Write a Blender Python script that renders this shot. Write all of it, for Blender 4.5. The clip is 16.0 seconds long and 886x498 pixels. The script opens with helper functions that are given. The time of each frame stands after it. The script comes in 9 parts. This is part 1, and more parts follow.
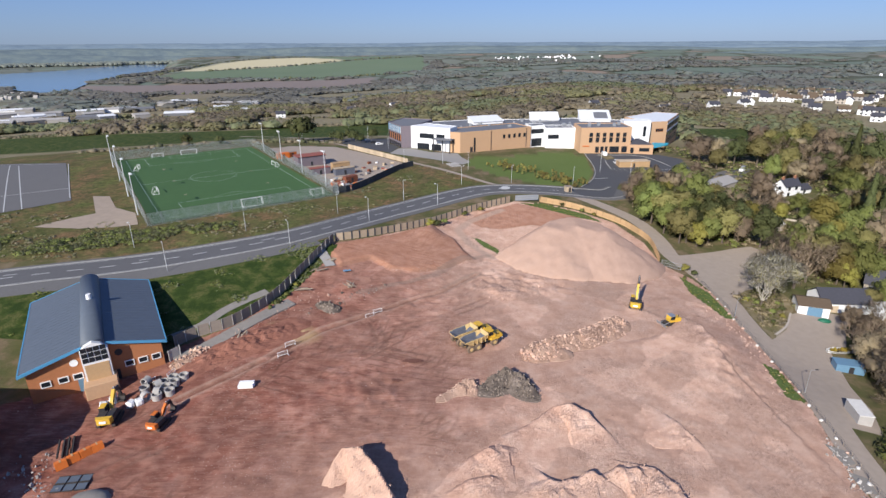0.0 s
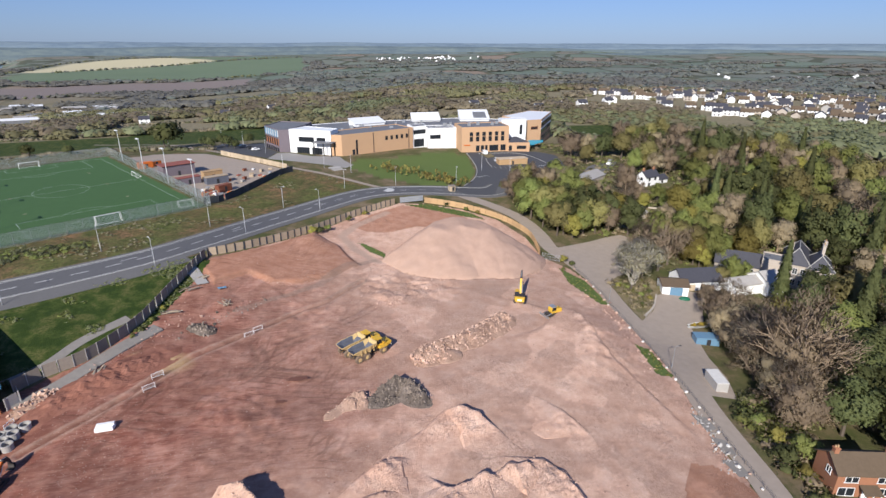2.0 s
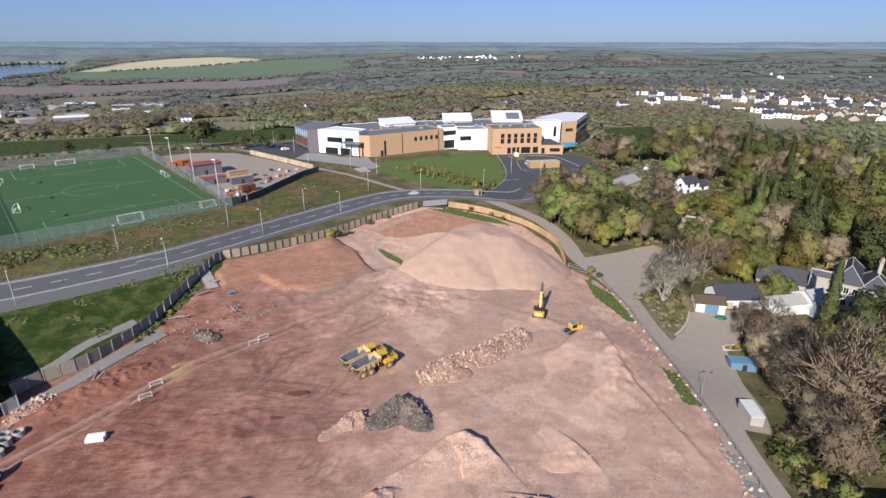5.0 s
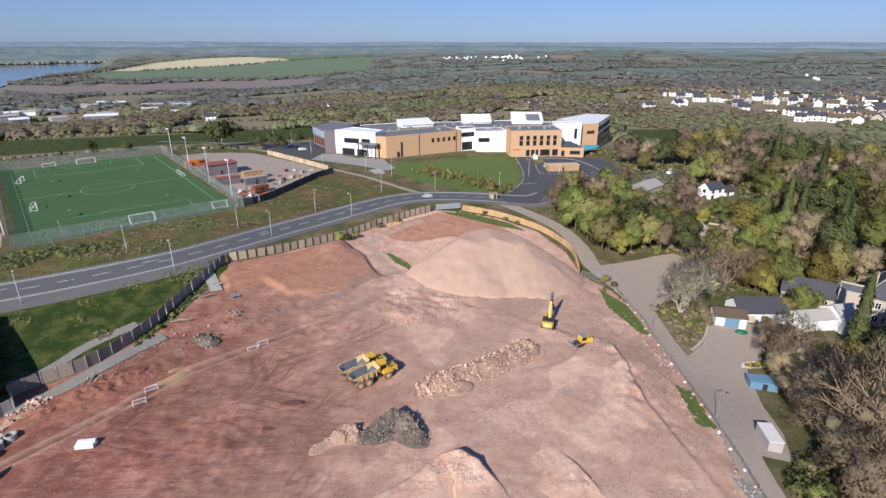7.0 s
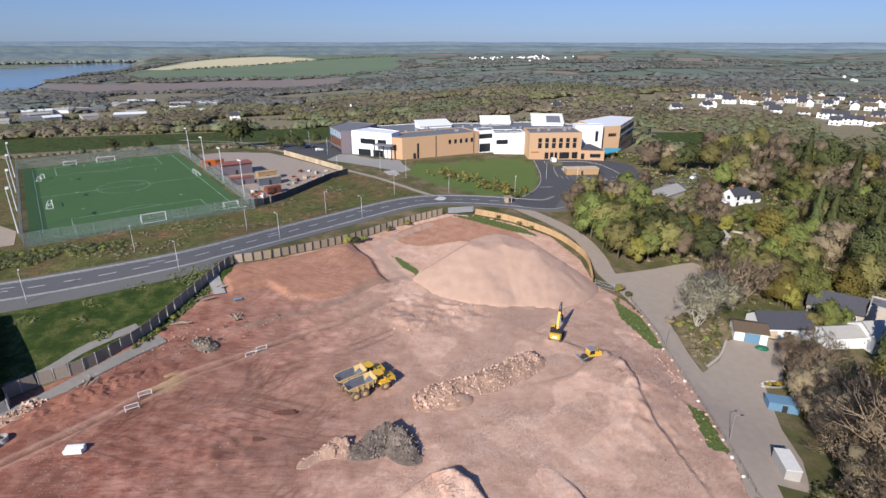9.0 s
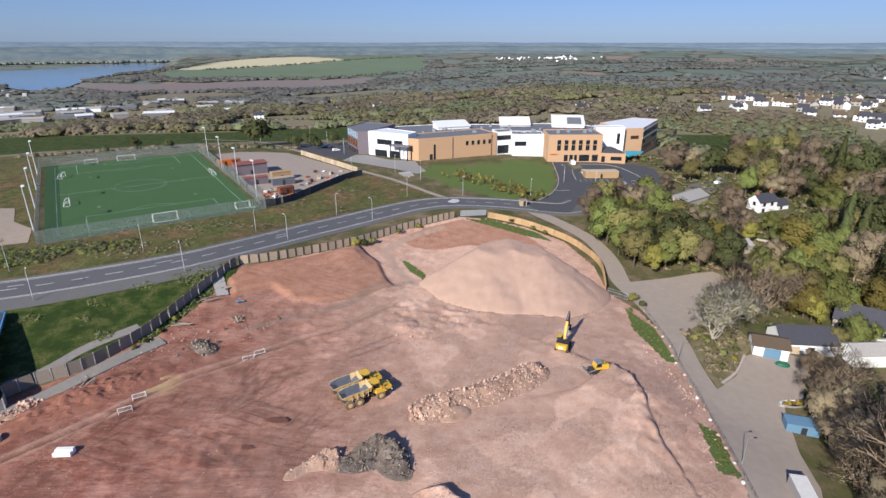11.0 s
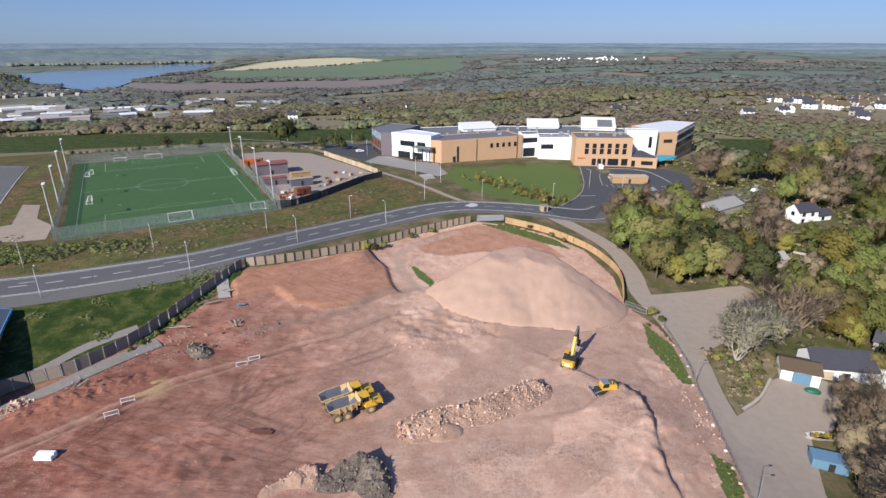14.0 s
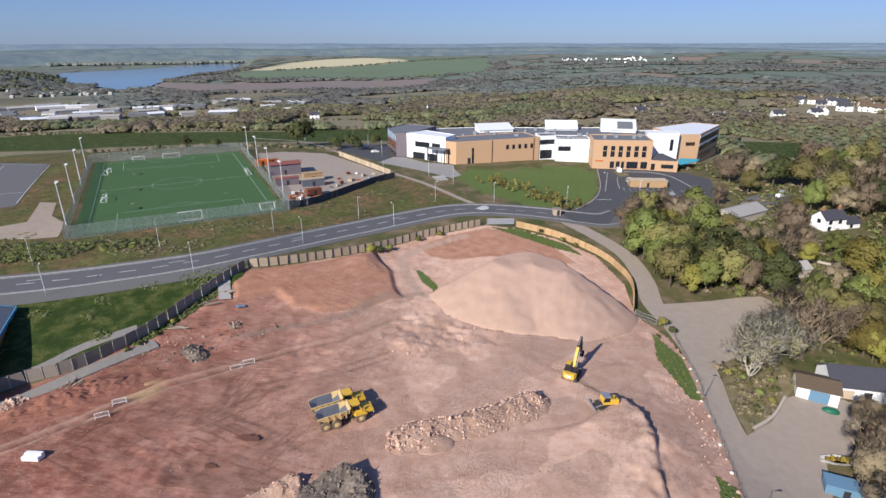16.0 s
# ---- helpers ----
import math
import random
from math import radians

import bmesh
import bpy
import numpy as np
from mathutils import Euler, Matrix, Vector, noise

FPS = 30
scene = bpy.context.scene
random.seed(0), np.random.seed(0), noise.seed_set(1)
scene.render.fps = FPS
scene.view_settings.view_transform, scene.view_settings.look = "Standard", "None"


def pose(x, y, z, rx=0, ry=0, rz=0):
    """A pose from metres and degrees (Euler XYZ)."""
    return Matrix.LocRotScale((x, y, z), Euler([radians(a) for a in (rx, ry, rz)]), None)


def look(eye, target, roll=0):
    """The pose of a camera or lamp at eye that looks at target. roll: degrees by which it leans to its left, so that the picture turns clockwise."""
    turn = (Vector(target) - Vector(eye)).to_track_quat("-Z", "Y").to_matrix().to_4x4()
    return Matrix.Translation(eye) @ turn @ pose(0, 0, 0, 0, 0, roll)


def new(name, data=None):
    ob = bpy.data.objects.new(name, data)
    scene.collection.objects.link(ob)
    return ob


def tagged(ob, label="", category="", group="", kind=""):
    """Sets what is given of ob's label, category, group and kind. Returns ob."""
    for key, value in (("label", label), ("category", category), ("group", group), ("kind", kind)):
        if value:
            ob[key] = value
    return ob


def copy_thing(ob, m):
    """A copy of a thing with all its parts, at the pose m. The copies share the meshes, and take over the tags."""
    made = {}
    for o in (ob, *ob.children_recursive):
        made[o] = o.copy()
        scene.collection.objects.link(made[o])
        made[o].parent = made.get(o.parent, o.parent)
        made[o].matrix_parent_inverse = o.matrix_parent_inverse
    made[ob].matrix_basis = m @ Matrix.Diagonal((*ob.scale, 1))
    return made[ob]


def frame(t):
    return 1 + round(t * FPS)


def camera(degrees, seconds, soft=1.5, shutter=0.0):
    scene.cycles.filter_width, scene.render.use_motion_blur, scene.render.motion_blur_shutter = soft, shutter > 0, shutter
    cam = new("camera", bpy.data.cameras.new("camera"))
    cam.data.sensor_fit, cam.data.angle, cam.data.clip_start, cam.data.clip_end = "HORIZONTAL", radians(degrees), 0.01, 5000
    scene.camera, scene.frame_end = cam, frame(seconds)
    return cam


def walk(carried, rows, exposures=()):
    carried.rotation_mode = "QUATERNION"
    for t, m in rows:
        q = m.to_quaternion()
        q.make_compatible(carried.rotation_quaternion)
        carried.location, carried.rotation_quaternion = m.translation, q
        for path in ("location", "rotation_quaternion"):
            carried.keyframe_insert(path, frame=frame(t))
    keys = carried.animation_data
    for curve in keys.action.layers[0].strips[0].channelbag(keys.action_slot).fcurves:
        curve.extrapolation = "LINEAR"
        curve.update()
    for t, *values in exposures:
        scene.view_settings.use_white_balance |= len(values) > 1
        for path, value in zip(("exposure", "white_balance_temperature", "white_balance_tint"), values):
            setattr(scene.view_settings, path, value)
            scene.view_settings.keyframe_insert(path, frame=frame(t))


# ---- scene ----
cam = camera(78.51, 16.0)
# seconds, x, y, z, heading, pitch, roll
PATH = [
    (0.0, 0.00, -0.00, 66.69, 0.01, -20.87, -0.30),
    (0.2, 0.12, 0.09, 66.72, -5.14, -20.97, -0.19),
    (0.5, 0.30, 0.23, 66.76, -10.44, -21.13, -0.01),
    (1.0, 0.87, 0.69, 66.74, -13.21, -21.10, 0.14),
    (1.5, 1.76, 1.52, 66.75, -12.80, -20.97, 0.16),
    (2.0, 2.85, 2.48, 66.73, -11.88, -20.82, 0.15),
    (2.5, 3.95, 3.51, 66.63, -10.99, -20.86, 0.10),
    (3.0, 5.13, 4.35, 66.59, -10.30, -20.90, 0.04),
    (3.5, 6.24, 5.33, 66.61, -9.62, -20.90, 0.03),
    (4.0, 7.36, 6.43, 66.65, -8.95, -20.90, 0.04),
    (6.5, 13.20, 11.14, 66.89, -5.60, -20.91, -0.01),
    (7.0, 14.37, 12.08, 66.91, -4.94, -20.91, 0.02),
    (7.5, 15.57, 13.00, 67.01, -4.29, -20.90, 0.02),
    (8.0, 16.71, 13.91, 67.05, -3.63, -20.90, 0.01),
    (8.5, 17.89, 14.85, 67.05, -2.97, -20.92, 0.05),
    (9.0, 19.04, 15.84, 67.02, -2.28, -20.91, 0.08),
    (11.5, 25.03, 20.24, 66.86, 1.16, -20.88, 0.03),
    (12.0, 26.25, 21.21, 66.80, 1.85, -20.86, -0.00),
    (12.5, 27.43, 22.14, 66.76, 2.54, -20.84, -0.02),
    (13.0, 28.63, 23.10, 66.67, 3.20, -20.85, -0.03),
    (13.5, 29.78, 24.01, 66.60, 3.86, -20.82, -0.05),
    (14.0, 30.93, 24.91, 66.55, 4.51, -20.80, -0.06),
    (14.5, 32.12, 25.82, 66.54, 5.18, -20.80, -0.06),
    (15.0, 33.34, 26.75, 66.51, 5.87, -20.80, -0.06),
    (15.5, 34.58, 27.60, 66.48, 6.51, -20.78, -0.07),
    (16.0, 35.83, 28.54, 66.48, 7.20, -20.77, -0.11),
]


def aim(x, y, z, heading, pitch, roll):
    h, p = radians(heading), radians(pitch)
    ahead = Vector((-math.sin(h) * math.cos(p), math.cos(h) * math.cos(p), math.sin(p)))
    return look((x, y, z), Vector((x, y, z)) + 100 * ahead, roll)


walk(cam, [(t, aim(*row)) for t, *row in PATH])

# ---- light ----
SUN_ELEVATION, SUN_FROM = 31.0, (-0.5, -0.866)  # where the sun stands, in plan
scene.view_settings.exposure = 0.35
world = bpy.data.worlds.new("sky")
scene.world = world
world.use_nodes = True
wt = world.node_tree
sky = wt.nodes.new("ShaderNodeTexSky")
sky.sky_type = "NISHITA"
sky.sun_disc = False
sky.sun_elevation = radians(SUN_ELEVATION)
sky.sun_rotation = math.atan2(SUN_FROM[0], SUN_FROM[1])
sky.air_density, sky.dust_density, sky.ozone_density = 1.0, 0.2, 3.0
wt.nodes["Background"].inputs["Strength"].default_value = 0.085
tint = wt.nodes.new("ShaderNodeMix")
tint.data_type, tint.blend_type = "RGBA", "MULTIPLY"
tint.inputs[0].default_value = 1.0
tint.inputs[7].default_value = (0.82, 1.12, 1.92, 1)
soften = wt.nodes.new("ShaderNodeGamma")
soften.inputs["Gamma"].default_value = 0.65
wt.links.new(sky.outputs["Color"], soften.inputs["Color"])
wt.links.new(soften.outputs["Color"], tint.inputs[6])
wt.links.new(tint.outputs[2], wt.nodes["Background"].inputs["Color"])
sun = new("sun", bpy.data.lights.new("sun", "SUN"))
sun.data.energy, sun.data.angle, sun.data.color = 5.0, radians(0.55), (1.0, 0.95, 0.87)
e = radians(SUN_ELEVATION)
sun.matrix_world = look((SUN_FROM[0] * 300 * math.cos(e), SUN_FROM[1] * 300 * math.cos(e), 300 * math.sin(e)), (0, 0, 0))


# ---- materials ----
def material(name, rough=0.8, metal=0.0):
    m = bpy.data.materials.new(name)
    m.use_nodes = True
    p = m.node_tree.nodes["Principled BSDF"]
    p.inputs["Roughness"].default_value, p.inputs["Metallic"].default_value = rough, metal
    p.inputs["Specular IOR Level"].default_value = 0.3
    return m, m.node_tree, p


def noise_node(t, scale, detail=5.0, rough=0.6, coord=None, kind="Object"):
    n = t.nodes.new("ShaderNodeTexNoise")
    n.inputs["Scale"].default_value, n.inputs["Detail"].default_value, n.inputs["Roughness"].default_value = scale, detail, rough
    if coord is None:
        coord = t.nodes.new("ShaderNodeTexCoord").outputs[kind]
    t.links.new(coord, n.inputs["Vector"])
    return n.outputs["Fac"]


def ramp(t, fac, stops):
    r = t.nodes.new("ShaderNodeValToRGB")
    el = r.color_ramp.elements
    while len(el) < len(stops):
        el.new(0.5)
    for e_, (pos, c) in zip(el, stops):
        e_.position, e_.color = pos, (*c, 1)
    t.links.new(fac, r.inputs["Fac"])
    return r.outputs["Color"]


def mix(t, fac, a, b, how="MIX"):
    n = t.nodes.new("ShaderNodeMix")
    n.data_type, n.blend_type = "RGBA", how
    for socket, value in ((n.inputs[0], fac), (n.inputs[6], a), (n.inputs[7], b)):
        if isinstance(value, (int, float)):
            socket.default_value = value
        elif isinstance(value, tuple):
            socket.default_value = (*value, 1)
        else:
            t.links.new(value, socket)
    return n.outputs[2]


def calc(t, how, a, b=0.0, clamp=False):
    n = t.nodes.new("ShaderNodeMath")
    n.operation, n.use_clamp = how, clamp
    for socket, value in zip(n.inputs, (a, b)):
        if isinstance(value, (int, float)):
            socket.default_value = value
        else:
            t.links.new(value, socket)
    return n.outputs[0]


def bump(t, p, height, strength=0.4, distance=0.1):
    b = t.nodes.new("ShaderNodeBump")
    b.inputs["Strength"].default_value, b.inputs["Distance"].default_value = strength, distance
    t.links.new(height, b.inputs["Height"])
    t.links.new(b.outputs["Normal"], p.inputs["Normal"])


def tone(c, k):
    return tuple(min(1.0, v * k) for v in c)


def plain(name, color, rough=0.7, metal=0.0, grain=3.0, spread=0.25, depth=0.0, each=0.0, coarse=0.25):
    """A surface with fine grain, larger stains and, where asked, a change from object to object."""
    m, t, p = material(name, rough, metal)
    fine, large = noise_node(t, grain, 6), noise_node(t, grain * coarse * 0.4, 3)
    c = mix(t, fine, tone(color, 1 - spread), tone(color, 1 + spread))
    c = mix(t, calc(t, "MULTIPLY", large, 0.8), c, mix(t, 0.5, c, tone(color, 1 - 1.3 * spread)))
    if each:
        info = t.nodes.new("ShaderNodeObjectInfo")
        k = calc(t, "MULTIPLY_ADD", info.outputs["Random"], 2 * each)
        k.node.inputs[2].default_value = 1 - each
        hsv = t.nodes.new("ShaderNodeHueSaturation")
        t.links.new(c, hsv.inputs["Color"])
        t.links.new(k, hsv.inputs["Value"])
        c = hsv.outputs["Color"]
    t.links.new(c, p.inputs["Base Color"])
    if depth:
        bump(t, p, fine, 0.6, depth)
    return m


def attribute(t, name):
    a = t.nodes.new("ShaderNodeAttribute")
    a.attribute_name = name
    return a.outputs["Fac"]


def foliage(name, dark, light, rough=0.75, grain=2.2):
    """Leaves: each clump and each tree takes a tone of its own."""
    m, t, p = material(name, rough)
    geo, info = t.nodes.new("ShaderNodeNewGeometry"), t.nodes.new("ShaderNodeObjectInfo")
    c = mix(t, geo.outputs["Random Per Island"], dark, light)
    at = t.nodes.new("ShaderNodeTexCoord").outputs["Object"]
    leafy = noise_node(t, grain, 4, 0.75, at)
    c = mix(t, ramp(t, leafy, [(0.36, (0.45, 0.45, 0.45)), (0.56, (0, 0, 0))]), c, mix(t, 1.0, c, (0.78, 0.78, 0.74), "MULTIPLY"))
    bump(t, p, leafy, 0.4, 0.5 / grain)
    k = calc(t, "MULTIPLY_ADD", info.outputs["Random"], 0.7)
    k.node.inputs[2].default_value = 0.65
    hue = calc(t, "MULTIPLY_ADD", info.outputs["Random"], 0.03)
    hue.node.inputs[2].default_value = 0.48
    hsv = t.nodes.new("ShaderNodeHueSaturation")
    t.links.new(c, hsv.inputs["Color"])
    t.links.new(k, hsv.inputs["Value"])
    t.links.new(hue, hsv.inputs["Hue"])
    t.links.new(hsv.outputs["Color"], p.inputs["Base Color"])
    p.inputs["Specular IOR Level"].default_value = 0.1
    # light comes through the leaves
    thin = t.nodes.new("ShaderNodeBsdfTranslucent")
    t.links.new(hsv.outputs["Color"], thin.inputs["Color"])
    both = t.nodes.new("ShaderNodeMixShader")
    both.inputs[0].default_value = 0.4
    t.links.new(p.outputs[0], both.inputs[1])
    t.links.new(thin.outputs[0], both.inputs[2])
    t.links.new(both.outputs[0], t.nodes["Material Output"].inputs["Surface"])
    return m


def ground_material():
    m, t, p = material("ground_cover", 0.95)
    p.inputs["Specular IOR Level"].default_value = 0.1
    at = t.nodes.new("ShaderNodeTexCoord").outputs["Object"]
    big, mid, fine = noise_node(t, 0.035, 4, 0.55, at), noise_node(t, 0.3, 5, 0.6, at), noise_node(t, 2.2, 6, 0.7, at)
    # stretched noise for wheel tracks
    mp = t.nodes.new("ShaderNodeMapping")
    mp.inputs["Rotation"].default_value = (0, 0, radians(-38))
    mp.inputs["Scale"].default_value = (0.22, 1.0, 1.0)
    t.links.new(at, mp.inputs["Vector"])
    tracks = noise_node(t, 1.1, 8, 0.72, mp.outputs["Vector"])
    red = ramp(t, mid, [(0.4, (0.235, 0.085, 0.059)), (0.5, (0.295, 0.114, 0.081)), (0.6, (0.35, 0.15, 0.11))])
    red = mix(t, calc(t, "MULTIPLY", tracks, 0.55), red, ramp(t, tracks, [(0.4, (0.12, 0.05, 0.037)), (0.5, (0.265, 0.115, 0.083)), (0.62, (0.44, 0.225, 0.165))]))
    pale = ramp(t, mid, [(0.36, (0.575, 0.358, 0.26)), (0.5, (0.625, 0.402, 0.298)), (0.64, (0.67, 0.455, 0.35))])
    rub = noise_node(t, 0.11, 4, 0.6, at)
    pale = mix(t, ramp(t, rub, [(0.44, (0.12, 0.12, 0.12)), (0.62, (0.5, 0.5, 0.5))]), pale, mix(t, ramp(t, fine, [(0.42, (0, 0, 0)), (0.56, (1, 1, 1))]), (0.4, 0.24, 0.17), (0.68, 0.475, 0.37)))
    soil = mix(t, calc(t, "ADD", attribute(t, "pale"), calc(t, "MULTIPLY", calc(t, "SUBTRACT", calc(t, "ADD", calc(t, "MULTIPLY", mid, 0.5), calc(t, "MULTIPLY", tracks, 0.5)), 0.5), 0.9), True), red, pale)
    soil = mix(t, calc(t, "MULTIPLY", edge(t, attribute(t, "ruddy"), mid, 0.25), 0.85), soil, ramp(t, mid, [(0.25, (0.33, 0.15, 0.09)), (0.7, (0.45, 0.235, 0.155))]))
    # fine combed wheel marks over everything bare
    mf = t.nodes.new("ShaderNodeMapping")
    mf.inputs["Rotation"].default_value = (0, 0, radians(-44))
    mf.inputs["Scale"].default_value = (0.1, 1.0, 1.0)
    t.links.new(at, mf.inputs["Vector"])
    comb = noise_node(t, 3.2, 5, 0.75, mf.outputs["Vector"])
    combed = calc(t, "MULTIPLY", calc(t, "MULTIPLY", calc(t, "SUBTRACT", noise_node(t, 0.08, 4, 0.6, at), 0.42), 4.0, True), calc(t, "SUBTRACT", 1.0, calc(t, "MULTIPLY", attribute(t, "pale"), 0.75), True))
    soil = mix(t, calc(t, "MULTIPLY", combed, ramp(t, comb, [(0.5, (0, 0, 0)), (0.58, (0.6, 0.6, 0.6))])), soil, mix(t, 0.6, soil, (0.1, 0.05, 0.036)))
    soil = mix(t, calc(t, "MULTIPLY", combed, ramp(t, comb, [(0.38, (0.45, 0.45, 0.45)), (0.47, (0, 0, 0))])), soil, mix(t, 0.6, soil, (0.62, 0.42, 0.33)))
    # scrapes drawn out along two headings
    for turn_, seed_ in ((28, 0.55), (-20, 0.42), (70, 0.5)):
        mq = t.nodes.new("ShaderNodeMapping")
        mq.inputs["Rotation"].default_value = (0, 0, radians(-turn_))
        mq.inputs["Scale"].default_value = (0.16, 1.0, 1.0)
        t.links.new(at, mq.inputs["Vector"])
        streak = noise_node(t, seed_ * 2.2, 4, 0.7, mq.outputs["Vector"])
        where = calc(t, "MULTIPLY", calc(t, "SUBTRACT", noise_node(t, 0.045 + 0.02 * seed_, 3, 0.5, at), 0.5), 5.0, True)
        amount = calc(t, "MULTIPLY", calc(t, "MULTIPLY", where, calc(t, "SUBTRACT", 1.0, attribute(t, "haul"), True)), 0.13)
        soil = mix(t, calc(t, "MULTIPLY", amount, ramp(t, streak, [(0.52, (0, 0, 0)), (0.66, (1, 1, 1))])), soil, (0.22, 0.125, 0.095))
        soil = mix(t, calc(t, "MULTIPLY", amount, ramp(t, streak, [(0.34, (1, 1, 1)), (0.46, (0, 0, 0))])), soil, (0.55, 0.39, 0.31))
    # narrow wheel and blade marks in sweeping lines
    marks = None
    for turn_, size_, warp_ in ((44, 0.13, 9.0), (-16, 0.17, 7.0), (78, 0.12, 10.0)):
        mw = t.nodes.new("ShaderNodeMapping")
        mw.inputs["Rotation"].default_value = (0, 0, radians(90 - turn_))
        t.links.new(at, mw.inputs["Vector"])
        wv = t.nodes.new("ShaderNodeTexWave")
        wv.inputs["Scale"].default_value, wv.inputs["Distortion"].default_value = size_, warp_
        wv.inputs["Detail"].default_value, wv.inputs["Detail Scale"].default_value, wv.inputs["Detail Roughness"].default_value = 3.0, 0.35, 0.62
        t.links.new(mw.outputs["Vector"], wv.inputs["Vector"])
        thin = ramp(t, wv.outputs["Fac"], [(0.8, (0, 0, 0)), (0.98, (1, 1, 1))])
        here = ramp(t, noise_node(t, 0.05 + 0.1 * size_, 4, 0.6, at), [(0.54, (0, 0, 0)), (0.66, (1, 1, 1))])
        one = calc(t, "MULTIPLY", calc(t, "MULTIPLY", thin, here), calc(t, "SUBTRACT", 1.0, calc(t, "MULTIPLY", attribute(t, "haul"), 0.8)))
        marks = one if marks is None else calc(t, "MAXIMUM", marks, one)
    soil = mix(t, calc(t, "MULTIPLY", marks, calc(t, "MULTIPLY", calc(t, "SUBTRACT", 1.0, attribute(t, "pale"), True), 0.9)), soil, mix(t, 0.75, soil, (0.1, 0.042, 0.028)))
    damp = ramp(t, noise_node(t, 0.055, 6, 0.68, at), [(0.5, (0, 0, 0)), (0.62, (0.2, 0.2, 0.2))])
    soil = mix(t, calc(t, "MULTIPLY", damp, calc(t, "SUBTRACT", 1.0, attribute(t, "pale"), True)), soil, mix(t, tracks, (0.12, 0.052, 0.04), (0.27, 0.13, 0.098)))
    # ruts and trench darken the soil; the terrace edge's shadow is painted here too
    soil = mix(t, calc(t, "MULTIPLY", attribute(t, "rut"), 0.3, True), soil, (0.15, 0.085, 0.062))
    stones = t.nodes.new("ShaderNodeTexVoronoi")
    stones.inputs["Scale"].default_value = 1.9
    t.links.new(at, stones.inputs["Vector"])
    pebble = calc(t, "MULTIPLY", calc(t, "LESS_THAN", stones.outputs["Distance"], 0.16), calc(t, "MULTIPLY", calc(t, "SUBTRACT", big, 0.44), 4.0, True))
    soil = mix(t, calc(t, "MULTIPLY", attribute(t, "sandy"), calc(t, "MULTIPLY", fine, 1.3, True)), soil, (0.6, 0.45, 0.22))
    soil = mix(t, calc(t, "MULTIPLY", pebble, 0.6), soil, (0.6, 0.5, 0.43))
    clods = t.nodes.new("ShaderNodeTexVoronoi")
    clods.inputs["Scale"].default_value = 0.85
    t.links.new(at, clods.inputs["Vector"])
    clod = calc(t, "LESS_THAN", clods.outputs["Distance"], calc(t, "MULTIPLY", fine, 0.3))
    patch = ramp(t, noise_node(t, 0.16, 5, 0.7, at), [(0.48, (0, 0, 0)), (0.6, (1, 1, 1))])
    tint_ = t.nodes.new("ShaderNodeSeparateColor")
    t.links.new(clods.outputs["Color"], tint_.inputs[0])
    soil = mix(t, calc(t, "MULTIPLY", calc(t, "MULTIPLY", clod, patch), 0.7), soil, ramp(t, tint_.outputs[0], [(0.3, (0.14, 0.065, 0.045)), (0.6, (0.3, 0.15, 0.105)), (0.9, (0.58, 0.42, 0.34))]))
    soil = mix(t, calc(t, "MULTIPLY", attribute(t, "path"), 0.85), soil, mix(t, fine, (0.38, 0.255, 0.195), (0.5, 0.36, 0.28)))
    soil = mix(t, calc(t, "MULTIPLY", edge(t, attribute(t, "grey"), fine, 0.9), 0.5), soil, (0.26, 0.19, 0.15))
    rough_grass = ramp(t, mix(t, 0.6, mid, noise_node(t, 0.07, 6, 0.7, at)), [(0.36, (0.06, 0.075, 0.024)), (0.48, (0.14, 0.108, 0.052)), (0.6, (0.27, 0.155, 0.085))])
    rough_grass = mix(t, ramp(t, noise_node(t, 0.09, 5, 0.65, at), [(0.42, (0, 0, 0)), (0.62, (1, 1, 1))]), rough_grass, ramp(t, mid, [(0.36, (0.085, 0.11, 0.028)), (0.62, (0.15, 0.16, 0.055))]))
    rough_grass = mix(t, ramp(t, fine, [(0.45, (0, 0, 0)), (0.62, (0.8, 0.8, 0.8))]), rough_grass, (0.075, 0.056, 0.028))
    rough_grass = mix(t, ramp(t, noise_node(t, 0.7, 5, 0.7, at), [(0.5, (0, 0, 0)), (0.62, (0.75, 0.75, 0.75))]), rough_grass, (0.045, 0.058, 0.018))
    lawn = ramp(t, mid, [(0.41, (0.03, 0.05, 0.012)), (0.5, (0.055, 0.078, 0.019)), (0.59, (0.11, 0.112, 0.038))])
    lawn = mix(t, ramp(t, fine, [(0.42, (0, 0, 0)), (0.6, (0.7, 0.7, 0.7))]), lawn, (0.026, 0.045, 0.01))
    # fields and heath of the far country, parcel by parcel; haze is mixed into the parcel colours
    warp = t.nodes.new("ShaderNodeVectorMath")
    warp.operation = "MULTIPLY_ADD"
    nz = t.nodes.new("ShaderNodeTexNoise")
    nz.inputs["Scale"].default_value = 0.004
    t.links.new(at, nz.inputs["Vector"])
    t.links.new(nz.outputs["Color"], warp.inputs[0])
    warp.inputs[1].default_value = (120, 120, 0)
    t.links.new(at, warp.inputs[2])
    v = t.nodes.new("ShaderNodeTexVoronoi")
    v.inputs["Scale"].default_value = 0.0052
    t.links.new(warp.outputs[0], v.inputs["Vector"])
    sep = t.nodes.new("ShaderNodeSeparateColor")
    t.links.new(v.outputs["Color"], sep.inputs[0])
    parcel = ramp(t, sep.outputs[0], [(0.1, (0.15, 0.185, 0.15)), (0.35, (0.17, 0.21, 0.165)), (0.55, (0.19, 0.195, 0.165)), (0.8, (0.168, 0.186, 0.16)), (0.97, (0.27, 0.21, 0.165))])
